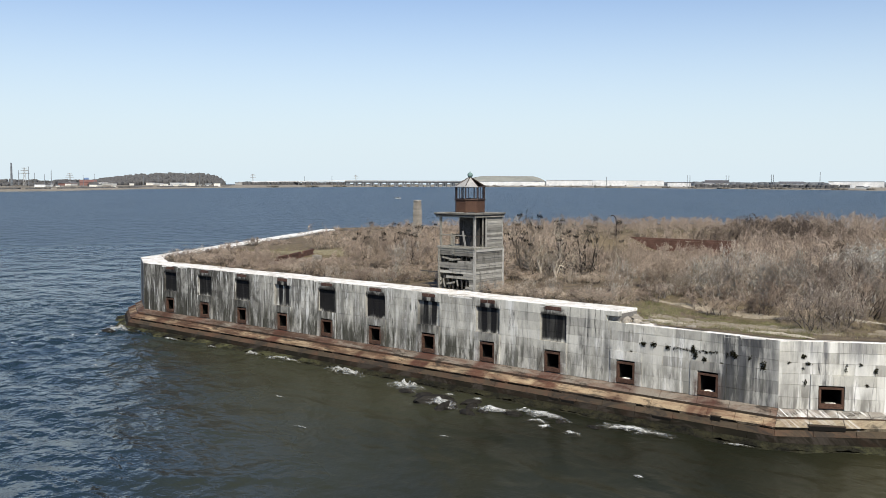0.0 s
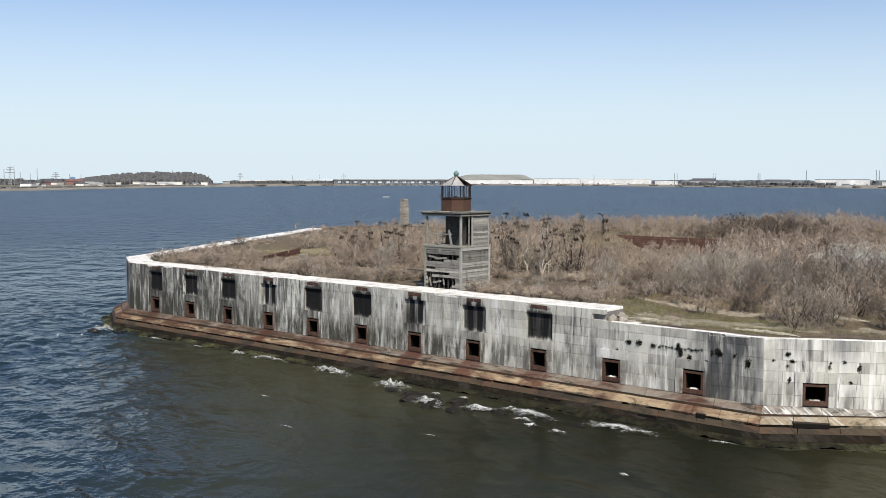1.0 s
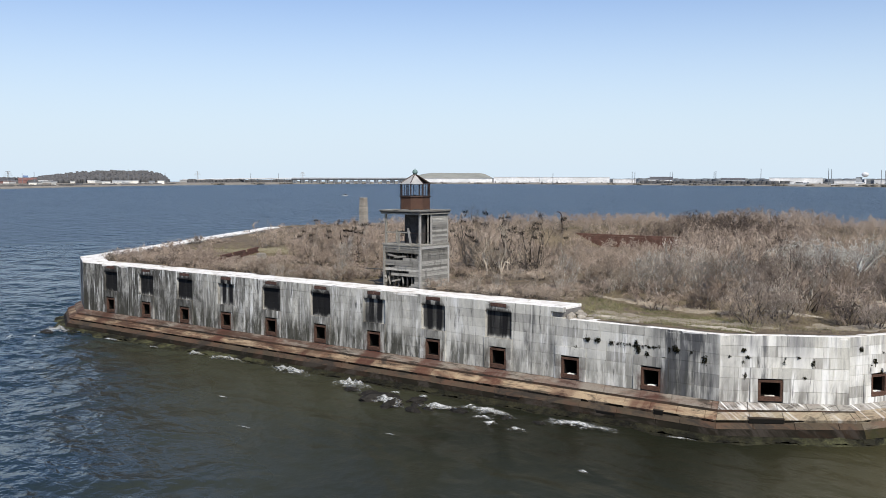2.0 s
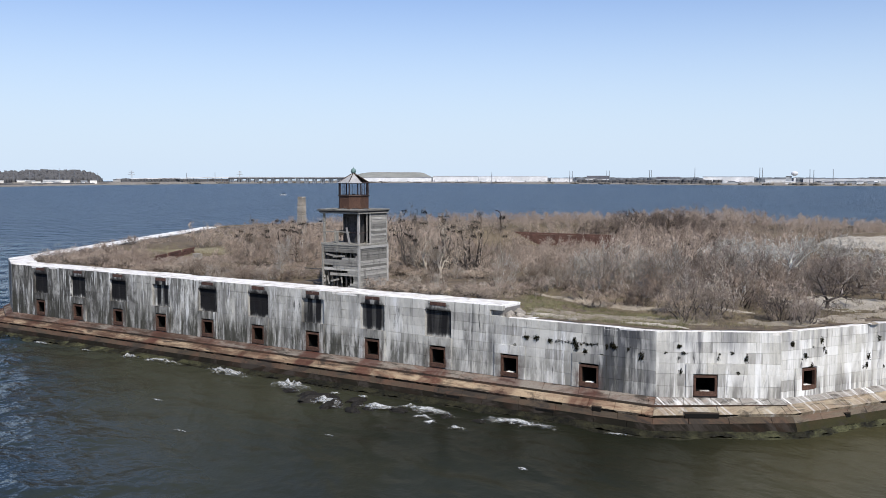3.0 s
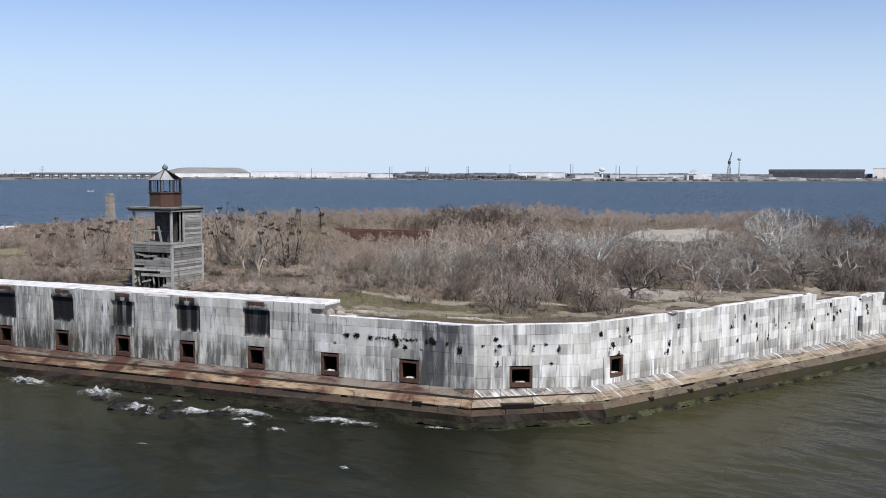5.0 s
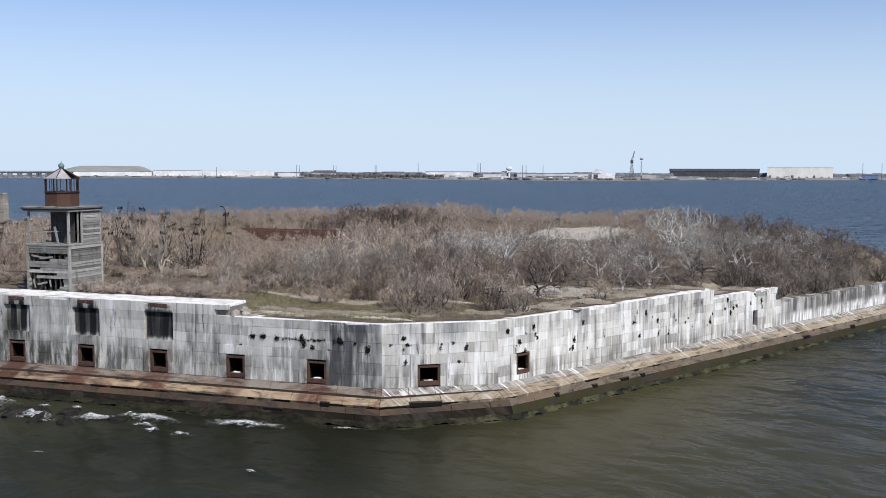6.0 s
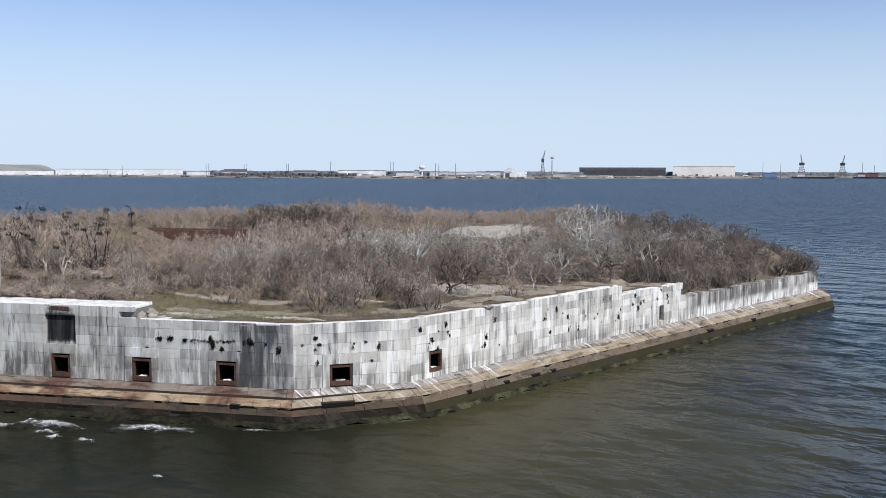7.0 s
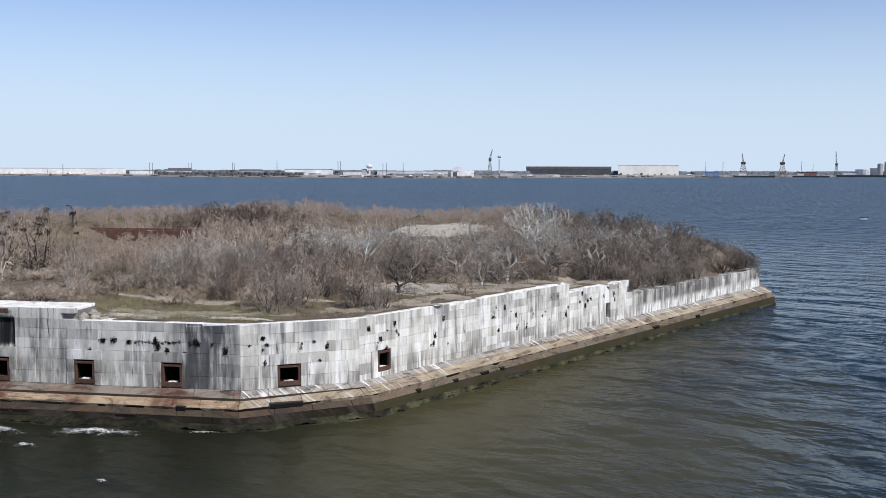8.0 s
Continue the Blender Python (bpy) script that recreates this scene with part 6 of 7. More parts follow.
def bank():
    """The low land all round the bay: beach, bank and flat ground behind."""
    vs, fs = [], []
    azs = np.arange(100, -61, -0.4)
    for a in azs:
        d = shore_at(a)
        n1 = 1 + 0.006 * noise.noise(Vector((a * 1.7, 0, 0)))
        h = 2.0 + 1.3 * noise.noise(Vector((a * 0.9, 4, 0)))
        for k, (off, z) in enumerate(((0, -0.6), (14, 0.8), (40, 1.8 + h * 0.5), (420, 3.5 + h), (640, 4))):
            vs.append(at_bearing(a, d * n1 + off, z))
    for i in range(len(azs) - 1):
        for k in range(4):
            a = i * 5 + k
            fs.append((a, a + 1, a + 6, a + 5))
    tagged(part("far_shore", mesh_of("far_shore", vs, fs), FAR_SOIL), "low brown far river bank", "shore", kind="structure")


def canopy(name, az0, az1, el, back, depth, mat, label, seed, low=0.25, cell=16.0, kind="stuff"):
    """Distant woods: a mass of small uneven crowns on slender stems."""
    r = random.Random(seed)
    vs, fs = [], []
    base = [(math.cos(k * 1.047), math.sin(k * 1.047)) for k in range(6)]
    a = az0
    while a > az1:
        d0 = shore_at(a) + back
        for row in range(depth):
            d = d0 + row * cell * 1.6 + r.uniform(-6, 6)
            e = el(a) if callable(el) else el
            if e is None:
                continue
            top = z_at(e, d) * r.uniform(0.93, 1.03) if row == depth - 1 or depth == 1 else z_at(e, d) * (0.5 + 0.5 * row / depth) * r.uniform(0.85, 1.06)
            top = max(5, top)
            c = at_bearing(a + r.uniform(-0.1, 0.1), d)
            w = cell * r.uniform(0.6, 1.0)
            o = len(vs)
            for f, k2 in ((0.0, 0.6), (low, 1.0), (0.84, 0.95), (0.95, 0.75)):
                for x, y in base:
                    j = r.uniform(0.7, 1.25)
                    vs.append((c.x + x * w * k2 * j, c.y + y * w * k2 * j, top * f + (r.uniform(-0.06, 0.06) * top if f else 1.0)))
            vs.append((c.x, c.y, top * 0.97))
            for ring in range(3):
                for k in range(6):
                    p, q = o + ring * 6 + k, o + ring * 6 + (k + 1) % 6
                    fs.append((p, q, q + 6, p + 6))
            for k in range(6):
                fs.append((o + 18 + k, o + 18 + (k + 1) % 6, o + 24))
        a -= math.degrees(cell * 0.55 / d0) * r.uniform(0.7, 1.3)
    me = mesh_of(name, vs, fs)
    me.polygons.foreach_set("use_smooth", np.ones(len(me.polygons), dtype=bool))
    tagged(part(name, me, mat), label, "trees", kind=kind)


def hall(name, az0, az1, dist, el_top, wall, roof, label, category="building", depth=60.0, z0=2.0, gable=0.0, bays=0, eave=0.0):
    """A large shed seen across the water: walls, roof, doors and windows in bays."""
    a, b = at_bearing(az0, dist), at_bearing(az1, dist)
    ln = (b - a).length
    h = z_at(el_top, dist) - z0
    ob = tagged(new(name), label, category)
    m = frame_of(a, b - a)
    ob.matrix_world = m @ pose(0, 0, z0)
    hw = h - gable - eave
    part("wall", box((0, -depth, 0), (ln, 0, hw)), wall, ob)
    ov = 0.8
    if gable:
        vs = [(-ov, ov, hw), (ln + ov, ov, hw), (ln + ov, -depth - ov, hw), (-ov, -depth - ov, hw), (-ov, -depth / 2, h), (ln + ov, -depth / 2, h)]
        part("roof", mesh_of("roof", vs, [(0, 1, 5, 4), (2, 3, 4, 5), (0, 4, 3), (1, 2, 5), (0, 3, 2, 1)]), roof, ob)
    else:
        part("roof", box((-ov, -depth - ov, hw), (ln + ov, ov, hw + max(0.8, eave))), roof, ob)
    for k in range(bays):
        x = ln * (k + 0.5) / bays
        part("door", box((x - ln / bays * 0.16, 0.05, 0), (x + ln / bays * (0.1 + 0.08 * (k % 2)), 0.5, hw * (0.2 if k % 3 else 0.3))), FAR_GREY if k % 3 else FAR_ROOF, ob)
    return ob


def mast(az, dist, el, label="thin grey steel mast on the far shore", r=0.9, twin=False):
    ob = tagged(new("mast"), label, "mast", group="far masts")
    ob.location = at_bearing(az, dist)
    h = z_at(el, dist)
    for s in ((-3.2, 3.2) if twin else (0,)):
        part("pole", rod((s, 0, 0), (s, 0, h), r, r * 0.6, 6), FAR_STEEL, ob)
    if twin:
        part("crossarm", rod((-8, 0, h * 0.82), (8, 0, h * 0.82), 0.6, n=5), FAR_STEEL, ob)


def lattice(az, dist, el, label, category, jib=None, mat=None, foot=14.0):
    """A lattice tower; with a jib it is a crane."""
    mat = mat or FAR_STEEL
    ob = tagged(new("crane" if jib else "pylon"), label, category)
    ob.location = at_bearing(az, dist)
    face = Matrix.Rotation(radians(az), 4, "Z")
    ob.matrix_world = Matrix.Translation(ob.location) @ face
    h = z_at(el, dist) if not jib else jib[0]
    legs = [(-1, -1), (1, -1), (1, 1), (-1, 1)]
    w = lambda z: foot * (0.5 - 0.36 * z / h)
    for x, y in legs:
        part("leg", rod((x * w(0), y * w(0), 0), (x * w(h), y * w(h), h), 0.75 if jib else 0.36, 0.55 if jib else 0.26, 5), mat, ob)
    bm = bmesh.new()
    n = 6
    for k in range(n):
        a, b = h * k / n, h * (k + 1) / n
        for i in range(4):
            p, q = legs[i], legs[(i + 1) % 4]
            rod_into(bm, (p[0] * w(a), p[1] * w(a), a), (q[0] * w(b), q[1] * w(b), b), 0.42 if jib else 0.22, n=4)
            rod_into(bm, (p[0] * w(b), p[1] * w(b), b), (q[0] * w(b), q[1] * w(b), b), 0.42 if jib else 0.22, n=4)
    part("bracing", bm, mat, ob)
    if jib:
        _, dx, top = jib
        part("machine_house", box((-foot * 0.26, -5, h), (foot * 0.26, 5, h + 8), 0.5), FAR_DARK, ob, "dark crane cab")
        bm = bmesh.new()
        for s in (-1.6, 1.6):
            rod_into(bm, (s, 0, h + 6), (dx + s * 0.3, 0, top), 0.8, 0.5, 5)
        for k in range(8):
            f, g2 = k / 8, (k + 1) / 8
            z = lambda q: h + 6 + (top - h - 6) * q
            rod_into(bm, (dx * f - 1.6 * (1 - f * 0.7), 0, z(f)), (dx * g2 + 1.6 * (1 - g2 * 0.7), 0, z(g2)), 0.4, n=4)
        part("jib", bm, mat, ob)
        part("back_mast", rod((-dx * 0.25, 0, h + 8), (dx * 0.1, 0, h + (top - h) * 0.5), 0.7, n=5), mat, ob)
        part("stay", rod((dx * 0.1, 0, h + (top - h) * 0.5), (dx, 0, top), 0.25, n=4), mat, ob)
    else:
        for f, ww in ((0.72, 9.0), (0.86, 7.0), (0.97, 5.0)):
            part("crossarm", rod((-ww, 0, h * f), (ww, 0, h * f), 0.5, n=4), mat, ob)


def bridge():
    """A long low bridge on pairs of piers, with its rising approach."""
    b = tagged(new("bridge"), "long low concrete trestle bridge across the river", "bridge")
    az0, az1, d = 46.2, 38.6, 2820.0
    n = 16
    p = [at_bearing(az0 + (az1 - az0) * k / n, d + 30 * math.sin(k / n * 3)) for k in range(n + 1)]
    zt = z_at(0.05, d)
    for k in range(n):
        m = frame_of(p[k], p[k + 1] - p[k])
        ln = (p[k + 1] - p[k]).length
        o = part("girder", box((0, -11, zt - 5.6), (ln - 0.4, -0.8, zt - 2.41), 0.2), FAR_DARK, b)
        o.matrix_world = m
        o = part("deck", box((0, -12, zt - 2.4), (ln - 0.4, 0, zt), 0.3), FAR_GREY, b)
        o.matrix_world = m
        o = part("parapet", box((0, -0.5, zt + 0.01), (ln - 0.4, 0.2, zt + 1.3)), FAR_CONC, b)
        o.matrix_world = m
        for s in (0.18, 0.48):
            o = part("pier", box((ln * s - 2.8, -11, -2), (ln * s + 2.8, -1, zt - 5.61), 0.4), FAR_STEEL, b)
            o.matrix_world = m
        o = part("footing", box((ln * 0.10, -12.5, -2), (ln * 0.56, 0.5, 2.4), 0.4), FAR_GREY, b)
        o.matrix_world = m
    q = [at_bearing(az0 + 6.2 * k / 8, d - 60 * k / 8) for k in range(9)]
    for k in range(8):
        m = frame_of(q[k + 1], q[k] - q[k + 1])
        ln = (q[k] - q[k + 1]).length
        z = zt - 5.0 * ((k + 0.5) / 8) ** 1.2
        o = part("approach_span", box((0, -12, z - 1.6), (ln - 0.3, 0, z + 0.8), 0.3), FAR_WHITE, b)
        o.matrix_world = m
        o = part("pier", box((ln * 0.45, -10, 0), (ln * 0.47, -2, z - 1.6), 0.3), FAR_GREY, b)
        o.matrix_world = m


def tank(az, dist, el, wid, mat, label, ball=False):
    ob = tagged(new("water_tower" if ball else "silo"), label, "water tower" if ball else "silo")
    ob.location = at_bearing(az, dist)
    h = z_at(el, dist)
    if ball:
        part("stem", rod((0, 0, 0), (0, 0, h - wid), wid * 0.16, n=8), mat, ob)
        bm = bmesh.new()
        bmesh.ops.create_uvsphere(bm, u_segments=14, v_segments=8, radius=wid / 2, matrix=Matrix.Translation((0, 0, h - wid * 0.35)) @ Matrix.Diagonal((1, 1, 0.7, 1)))
        part("tank", bm, mat, ob)
    else:
        part("drum", rod((0, 0, 0), (0, 0, h - 2), wid / 2, n=16), mat, ob)
        part("cap", rod((0, 0, h - 2), (0, 0, h), wid / 2, wid * 0.15, n=16), mat, ob)


def barge(az, dist, ln, h, mat, label):
    a = at_bearing(az, dist)
    ob = tagged(new("barge"), label, "barge")
    ob.matrix_world = Matrix.Translation(a) @ Matrix.Rotation(radians(az), 4, "Z")
    vs = [(-ln / 2, -6, h), (ln / 2, -6, h), (ln / 2, 6, h), (-ln / 2, 6, h), (-ln / 2 + 5, -5, -1), (ln / 2 - 5, -5, -1), (ln / 2 - 5, 5, -1), (-ln / 2 + 5, 5, -1)]
    part("hull", mesh_of("hull", vs, [(0, 1, 2, 3), (4, 7, 6, 5), (0, 4, 5, 1), (1, 5, 6, 2), (2, 6, 7, 3), (3, 7, 4, 0)]), mat, ob)
    part("deckhouse", box((-ln * 0.35, -4, h), (-ln * 0.18, 4, h + 6), 0.3), FAR_WHITE, ob)


def boat_shed():
    """A tall white shed, its peaked end with a dark door to the water, its roof sweeping down on one side."""
    a, b = at_bearing(8.8, 2240), at_bearing(7.5, 2240)
    ob = tagged(new("boat_shed"), "tall white gabled boat shed with a dark door", "boat shed")
    ob.matrix_world = frame_of(a, b - a) @ pose(0, 0, 1.5)
    h = z_at(0.30, 2240) - 1.5
    w = (b - a).length
    ends = [(0, 0), (0, h * 0.62), (w * 0.13, h * 0.9), (w * 0.28, h), (w * 0.42, h * 0.93), (w * 0.62, h * 0.7), (w * 0.82, h * 0.42), (w, h * 0.2), (w, 0)]
    n = len(ends)
    for name, y0, y1, grow_by in (("wall", -45.0, 0.0, 0.0), ):
        vs = [(x, y0, z) for x, z in ends] + [(x, y1, z) for x, z in ends]
        part(name, mesh_of(name, vs, [tuple(range(n)), tuple(range(2 * n - 1, n - 1, -1))] + [(i, i + n, (i + 1) % n + n, (i + 1) % n) for i in range(n)]), FAR_WHITE, ob)
    part("door", box((w * 0.08, 0.05, 0), (w * 0.27, 0.5, h * 0.48)), FAR_ROOF, ob, "dark open doorway")
    part("rim", box((0, 0.05, h * 0.56), (w * 0.4, 0.6, h * 0.6)), FAR_GREY, ob)


bank()
# woods: the wooded hill, the low belts and the landfill
def hill(a):
    up = min(1.0, max(0.0, (60.4 - a) / 3.6))
    down = min(1.0, max(0.0, (a - 53.3) / 1.2))
    return 0.04 + 0.44 * up ** 0.6 * down ** 0.5 + 0.03 * noise.noise(Vector((a * 1.6, 1, 0)))



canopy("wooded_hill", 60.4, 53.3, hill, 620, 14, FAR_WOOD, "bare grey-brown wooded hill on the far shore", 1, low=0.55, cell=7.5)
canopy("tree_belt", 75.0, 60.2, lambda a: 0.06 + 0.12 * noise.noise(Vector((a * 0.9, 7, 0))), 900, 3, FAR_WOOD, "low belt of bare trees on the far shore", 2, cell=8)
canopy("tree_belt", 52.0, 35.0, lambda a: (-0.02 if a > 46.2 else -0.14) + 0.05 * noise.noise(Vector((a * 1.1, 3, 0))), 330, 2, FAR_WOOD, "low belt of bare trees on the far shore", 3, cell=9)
canopy("tree_belt", 36.0, -30.0, lambda a: 0.07 + 0.05 * noise.noise(Vector((a * 0.5, 2, 0))), 520, 2, FAR_HAZE, "low belt of far bare trees, tinted blue-grey for haze", 4, cell=20)
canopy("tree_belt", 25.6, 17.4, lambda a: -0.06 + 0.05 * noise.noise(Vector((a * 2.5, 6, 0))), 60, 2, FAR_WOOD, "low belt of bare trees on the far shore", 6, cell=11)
canopy("scrub_bank", 70.0, -20.0, lambda a: -0.25 if not 52.5 < a < 75 and noise.noise(Vector((a * 1.3, 9, 0))) > 0.05 else None, 25, 1, FAR_SCRUB, "pale brown scrub along the far bank", 5, cell=7)

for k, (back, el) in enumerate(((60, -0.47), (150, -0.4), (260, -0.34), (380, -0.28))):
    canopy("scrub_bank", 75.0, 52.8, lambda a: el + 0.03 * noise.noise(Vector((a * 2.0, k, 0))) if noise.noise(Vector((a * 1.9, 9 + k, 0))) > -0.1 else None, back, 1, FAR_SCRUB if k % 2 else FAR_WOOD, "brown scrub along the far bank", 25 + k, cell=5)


def landfill():
    vs, fs = [], []
    n, m = 60, 8
    for i in range(n + 1):
        a = 40.6 - 7.0 * i / n
        f = max(0.0, min(1.0, i / n * 2.6)) * max(0.0, min(1.0, (1 - i / n) * 4.5))
        f = f * f * (3 - 2 * f)
        for j in range(m + 1):
            d = 3500 + 60 * j
            g2 = math.sin(math.pi * min(1, 0.08 + j / m * 0.6))
            vs.append(at_bearing(a, d, 3 + (z_at(0.375, 3720) - 3) * f * g2 + 0.9 * noise.noise(Vector((i * 0.4, j * 0.5, 0)))))
    for i in range(n):
        for j in range(m):
            p = i * (m + 1) + j
            fs.append((p, p + 1, p + m + 2, p + m + 1))
    tagged(part("grassy_mound", mesh_of("grassy_mound", vs, fs), FAR_GRASS), "long flat-topped grassy mound beyond the bridge", "hill", kind="structure")


landfill()
bridge()
# sheds from the bridge to the shipyard
hall("warehouse", 39.3, 34.38, 3230, 0.04, FAR_WHITE, FAR_GREY, "long white warehouse on the far shore", bays=9)
hall("warehouse", 34.3, 31.6, 3200, 0.12, FAR_WHITE, FAR_GREY, "long white warehouse on the far shore", bays=12)
hall("warehouse", 31.58, 27.5, 3050, 0.11, FAR_WHITE, FAR_WHITE, "bright white flat-roofed warehouse", bays=14)
hall("warehouse", 27.3, 26.0, 2900, 0.02, FAR_WHITE, FAR_DARK, "low white shed with a dark roof", bays=5)
hall("warehouse", 25.3, 24.7, 2760, -0.02, FAR_WHITE, FAR_WHITE, "small white shed by the water", bays=2)
hall("warehouse", 25.2, 23.9, 2840, 0.16, FAR_WHITE, FAR_ROOF, "white shed with a dark pitched roof", gable=9.0, bays=5)
hall("warehouse", 21.2, 19.9, 2900, 0.1, FAR_GREY, FAR_ROOF, "grey shed with a dark roof", gable=5.0, bays=4)
hall("warehouse", 18.6, 15.8, 2700, 0.1, FAR_WHITE, FAR_GREY, "long white warehouse on the far shore", bays=10)
hall("warehouse", 15.2, 13.9, 2600, -0.02, FAR_WHITE, FAR_GREY, "white warehouse by the water", bays=4)
hall("office_block", 14.1, 13.8, 2560, 0.12, FAR_GREY, FAR_ROOF, "grey square works building", bays=2, depth=20)
hall("warehouse", 13.2, 9.0, 2640, 0.02, FAR_WHITE, FAR_GREY, "long low white warehouse", bays=14)
boat_shed()
hall("boat_shed", 7.9, 7.45, 2250, 0.06, FAR_WHITE, FAR_WHITE, "white annexe of the boat shed", gable=6.0, depth=50)
hall("long_shed", 4.35, -0.6, 2950, 0.31, FAR_DARK, FAR_ROOF, "very long dark shipyard shed", bays=22, depth=60, eave=7.0)
hall("white_hall", -1.0, -4.45, 3060, 0.38, FAR_CREAM, FAR_CREAM, "huge bright white flat-roofed hall", bays=9, depth=80)
hall("blue_shed", -5.9, -6.7, 3000, -0.02, FAR_BLUE, FAR_BLUE, "bright blue shed on the quay", bays=3, depth=30)
hall("red_shed", -10.9, -11.9, 3300, 0.02, FAR_RED, FAR_ROOF, "red brick shed on the quay", bays=3, depth=30)
hall("office_block", -14.6, -15.0, 3700, 0.22, FAR_GREY, FAR_ROOF, "grey works building by the quay", bays=2, depth=30)
r = random.Random(55)
for a, d, e in ((23.0, 2700, -0.1), (22.2, 2650, -0.12), (17.2, 2480, -0.15), (12.2, 2330, -0.16), (11.0, 2300, -0.14), (9.9, 2300, -0.12), (5.9, 2550, -0.1), (5.2, 2600, -0.05), (-7.4, 3150, -0.02), (-9.4, 3250, -0.02), (-13.6, 3600, 0.0), (58.2, 2440, -0.16), (57.3, 2440, -0.13), (56.0, 2440, -0.15), (54.3, 2500, -0.14), (52.6, 2900, -0.08)):
    hall("low_building", a, a - r.uniform(0.3, 0.8), d, e, (FAR_WHITE, FAR_GREY, FAR_CONC)[r.randrange(3)], (FAR_ROOF, FAR_GREY, FAR_WHITE)[r.randrange(3)], "low pale building by the shore", bays=3, depth=18)
for k in range(56):
    a = r.uniform(36.5, -15)
    d = shore_at(a) + r.uniform(45, 260)
    if 9.2 > a > 7.2:
        continue
    hall("low_building", a, a - r.uniform(0.12, 0.5), d, r.uniform(-0.24, -0.1), (FAR_WHITE, FAR_WHITE, FAR_CREAM, FAR_GREY, FAR_CONC)[r.randrange(5)], (FAR_ROOF, FAR_GREY, FAR_WHITE, FAR_WHITE)[r.randrange(4)], "low pale building by the shore", bays=r.randrange(0, 4), depth=14, gable=r.choice((0, 0, 2.0)))
for k in range(15):
    a = r.uniform(63.5, 52.8)
    hall("low_building", a, a - r.uniform(0.25, 0.8), max(2250, shore_at(a) + r.uniform(40, 90)), r.uniform(-0.22, -0.1), (FAR_WHITE, FAR_CREAM, FAR_CONC)[r.randrange(3)], (FAR_WHITE, FAR_GREY, FAR_RED)[r.randrange(3)], "low pale building by the shore", bays=r.randrange(0, 4), depth=12)
for k in range(16):
    a = r.uniform(66, 53.5)
    hall("low_building", a, a - r.uniform(0.15, 0.6), shore_at(a) + r.uniform(150, 420), r.uniform(-0.3, -0.2), (FAR_WHITE, FAR_CREAM, FAR_CONC, FAR_GREY)[r.randrange(4)], (FAR_WHITE, FAR_GREY, FAR_ROOF)[r.randrange(3)], "low pale building by the shore", bays=r.randrange(0, 4), depth=12)
# the left shore: red works, pylons and masts
hall("red_works", 62.2, 61.3, 2300, 0.0, FAR_RED, FAR_ROOF, "red brick works building with a pitched roof", gable=6, bays=4, depth=25)
hall("red_works", 61.1, 60.2, 2300, 0.04, FAR_RED, FAR_RED, "red brick works building by the shore", gable=5, bays=4, depth=25)
hall("red_works", 60.1, 59.4, 2320, -0.08, FAR_RED, FAR_WHITE, "red brick works building with a pale roof", bays=3, depth=25)
hall("signal_house", 60.85, 60.62, 2360, 0.16, FAR_WHITE, FAR_BLUE, "white house with a blue gable", gable=4, bays=1, depth=14)
mast(64.55, 2000, 0.95, "tall dark chimney stack on the far shore", 2.6)
for a, d, e, w in ((64.2, 1900, 0.55, 0.7), (63.7, 1900, 0.75, 0.8), (63.4, 1900, 0.4, 0.6), (62.9, 1950, 0.35, 0.6), (62.55, 2000, 0.6, 0.8), (60.9, 2200, 0.3, 0.7), (60.3, 2200, 0.35, 0.7), (57.7, 2300, 0.35, 0.7), (54.6, 2400, 0.5, 0.7), (48.6, 2900, 0.3, 0.8), (47.0, 2900, 0.32, 0.8)):
    mast(a, d, e, r=w)
for a, d, e in ((63.9, 2050, 0.7), (61.6, 2300, 0.4), (51.6, 2900, 0.42), (45.6, 3300, 0.4)):
    lattice(a, d, e, "grey lattice power pylon", "pylon", foot=6, mat=FAR_CONC)
for a, d, e in ((58.6, 2400, 0.3), (56.9, 2400, 0.35), (55.4, 2400, 0.55), (53.4, 2600, 0.3), (30.8, 2800, 0.35), (26.2, 2760, 0.45), (26.05, 2760, 0.45), (24.05, 2700, 0.45), (23.9, 2700, 0.45), (21.6, 2560, 0.48), (21.5, 2560, 0.48), (19.05, 2480, 0.62), (15.5, 2400, 0.62), (15.35, 2400, 0.6), (12.85, 2340, 0.52), (12.65, 2340, 0.5), (11.65, 2320, 0.52), (-5.95, 3080, 0.62), (-6.9, 3080, 0.6), (-11.1, 3400, 0.6), (-11.7, 3400, 0.45)):
    mast(a, d, e, r=0.95)
tank(13.65, 2560, 0.42, 17, FAR_WHITE, "white water tower over the works", True)
tank(-15.1, 3850, 0.5, 20, FAR_CONC, "tall pale concrete silo")
tank(-15.45, 3850, 0.6, 20, FAR_CONC, "tall pale concrete silo")
tank(-14.3, 3850, 0.2, 60, FAR_WHITE, "squat white storage tank")
lattice(6.5, 2500, 0.6, "tall grey shipyard crane with raised jib", "crane", jib=(42.0, 6.0, 72.0), foot=14, mat=FAR_STEEL)
tank(5.95, 2560, 0.95, 10, FAR_CONC, "slender pale water tower of the shipyard", True)
lattice(-8.0, 3200, 0.6, "rust-coloured steel harbour quay crane", "crane", jib=(40.0, -4.0, 74.0), foot=30, mat=FAR_RUST)
lattice(-10.1, 3300, 0.6, "rust-coloured steel harbour quay crane", "crane", jib=(40.0, 6.0, 74.0), foot=30, mat=FAR_RUST)
lattice(-12.9, 3500, 0.6, "thin quay crane with upright jib", "crane", jib=(38.0, -3.0, 86.0), foot=16)
barge(-8.6, 2980, 120, 5, FAR_DARK, "long dark moored barge")
barge(-11.6, 3150, 110, 5, FAR_DARK, "dark barge moored along the quay")
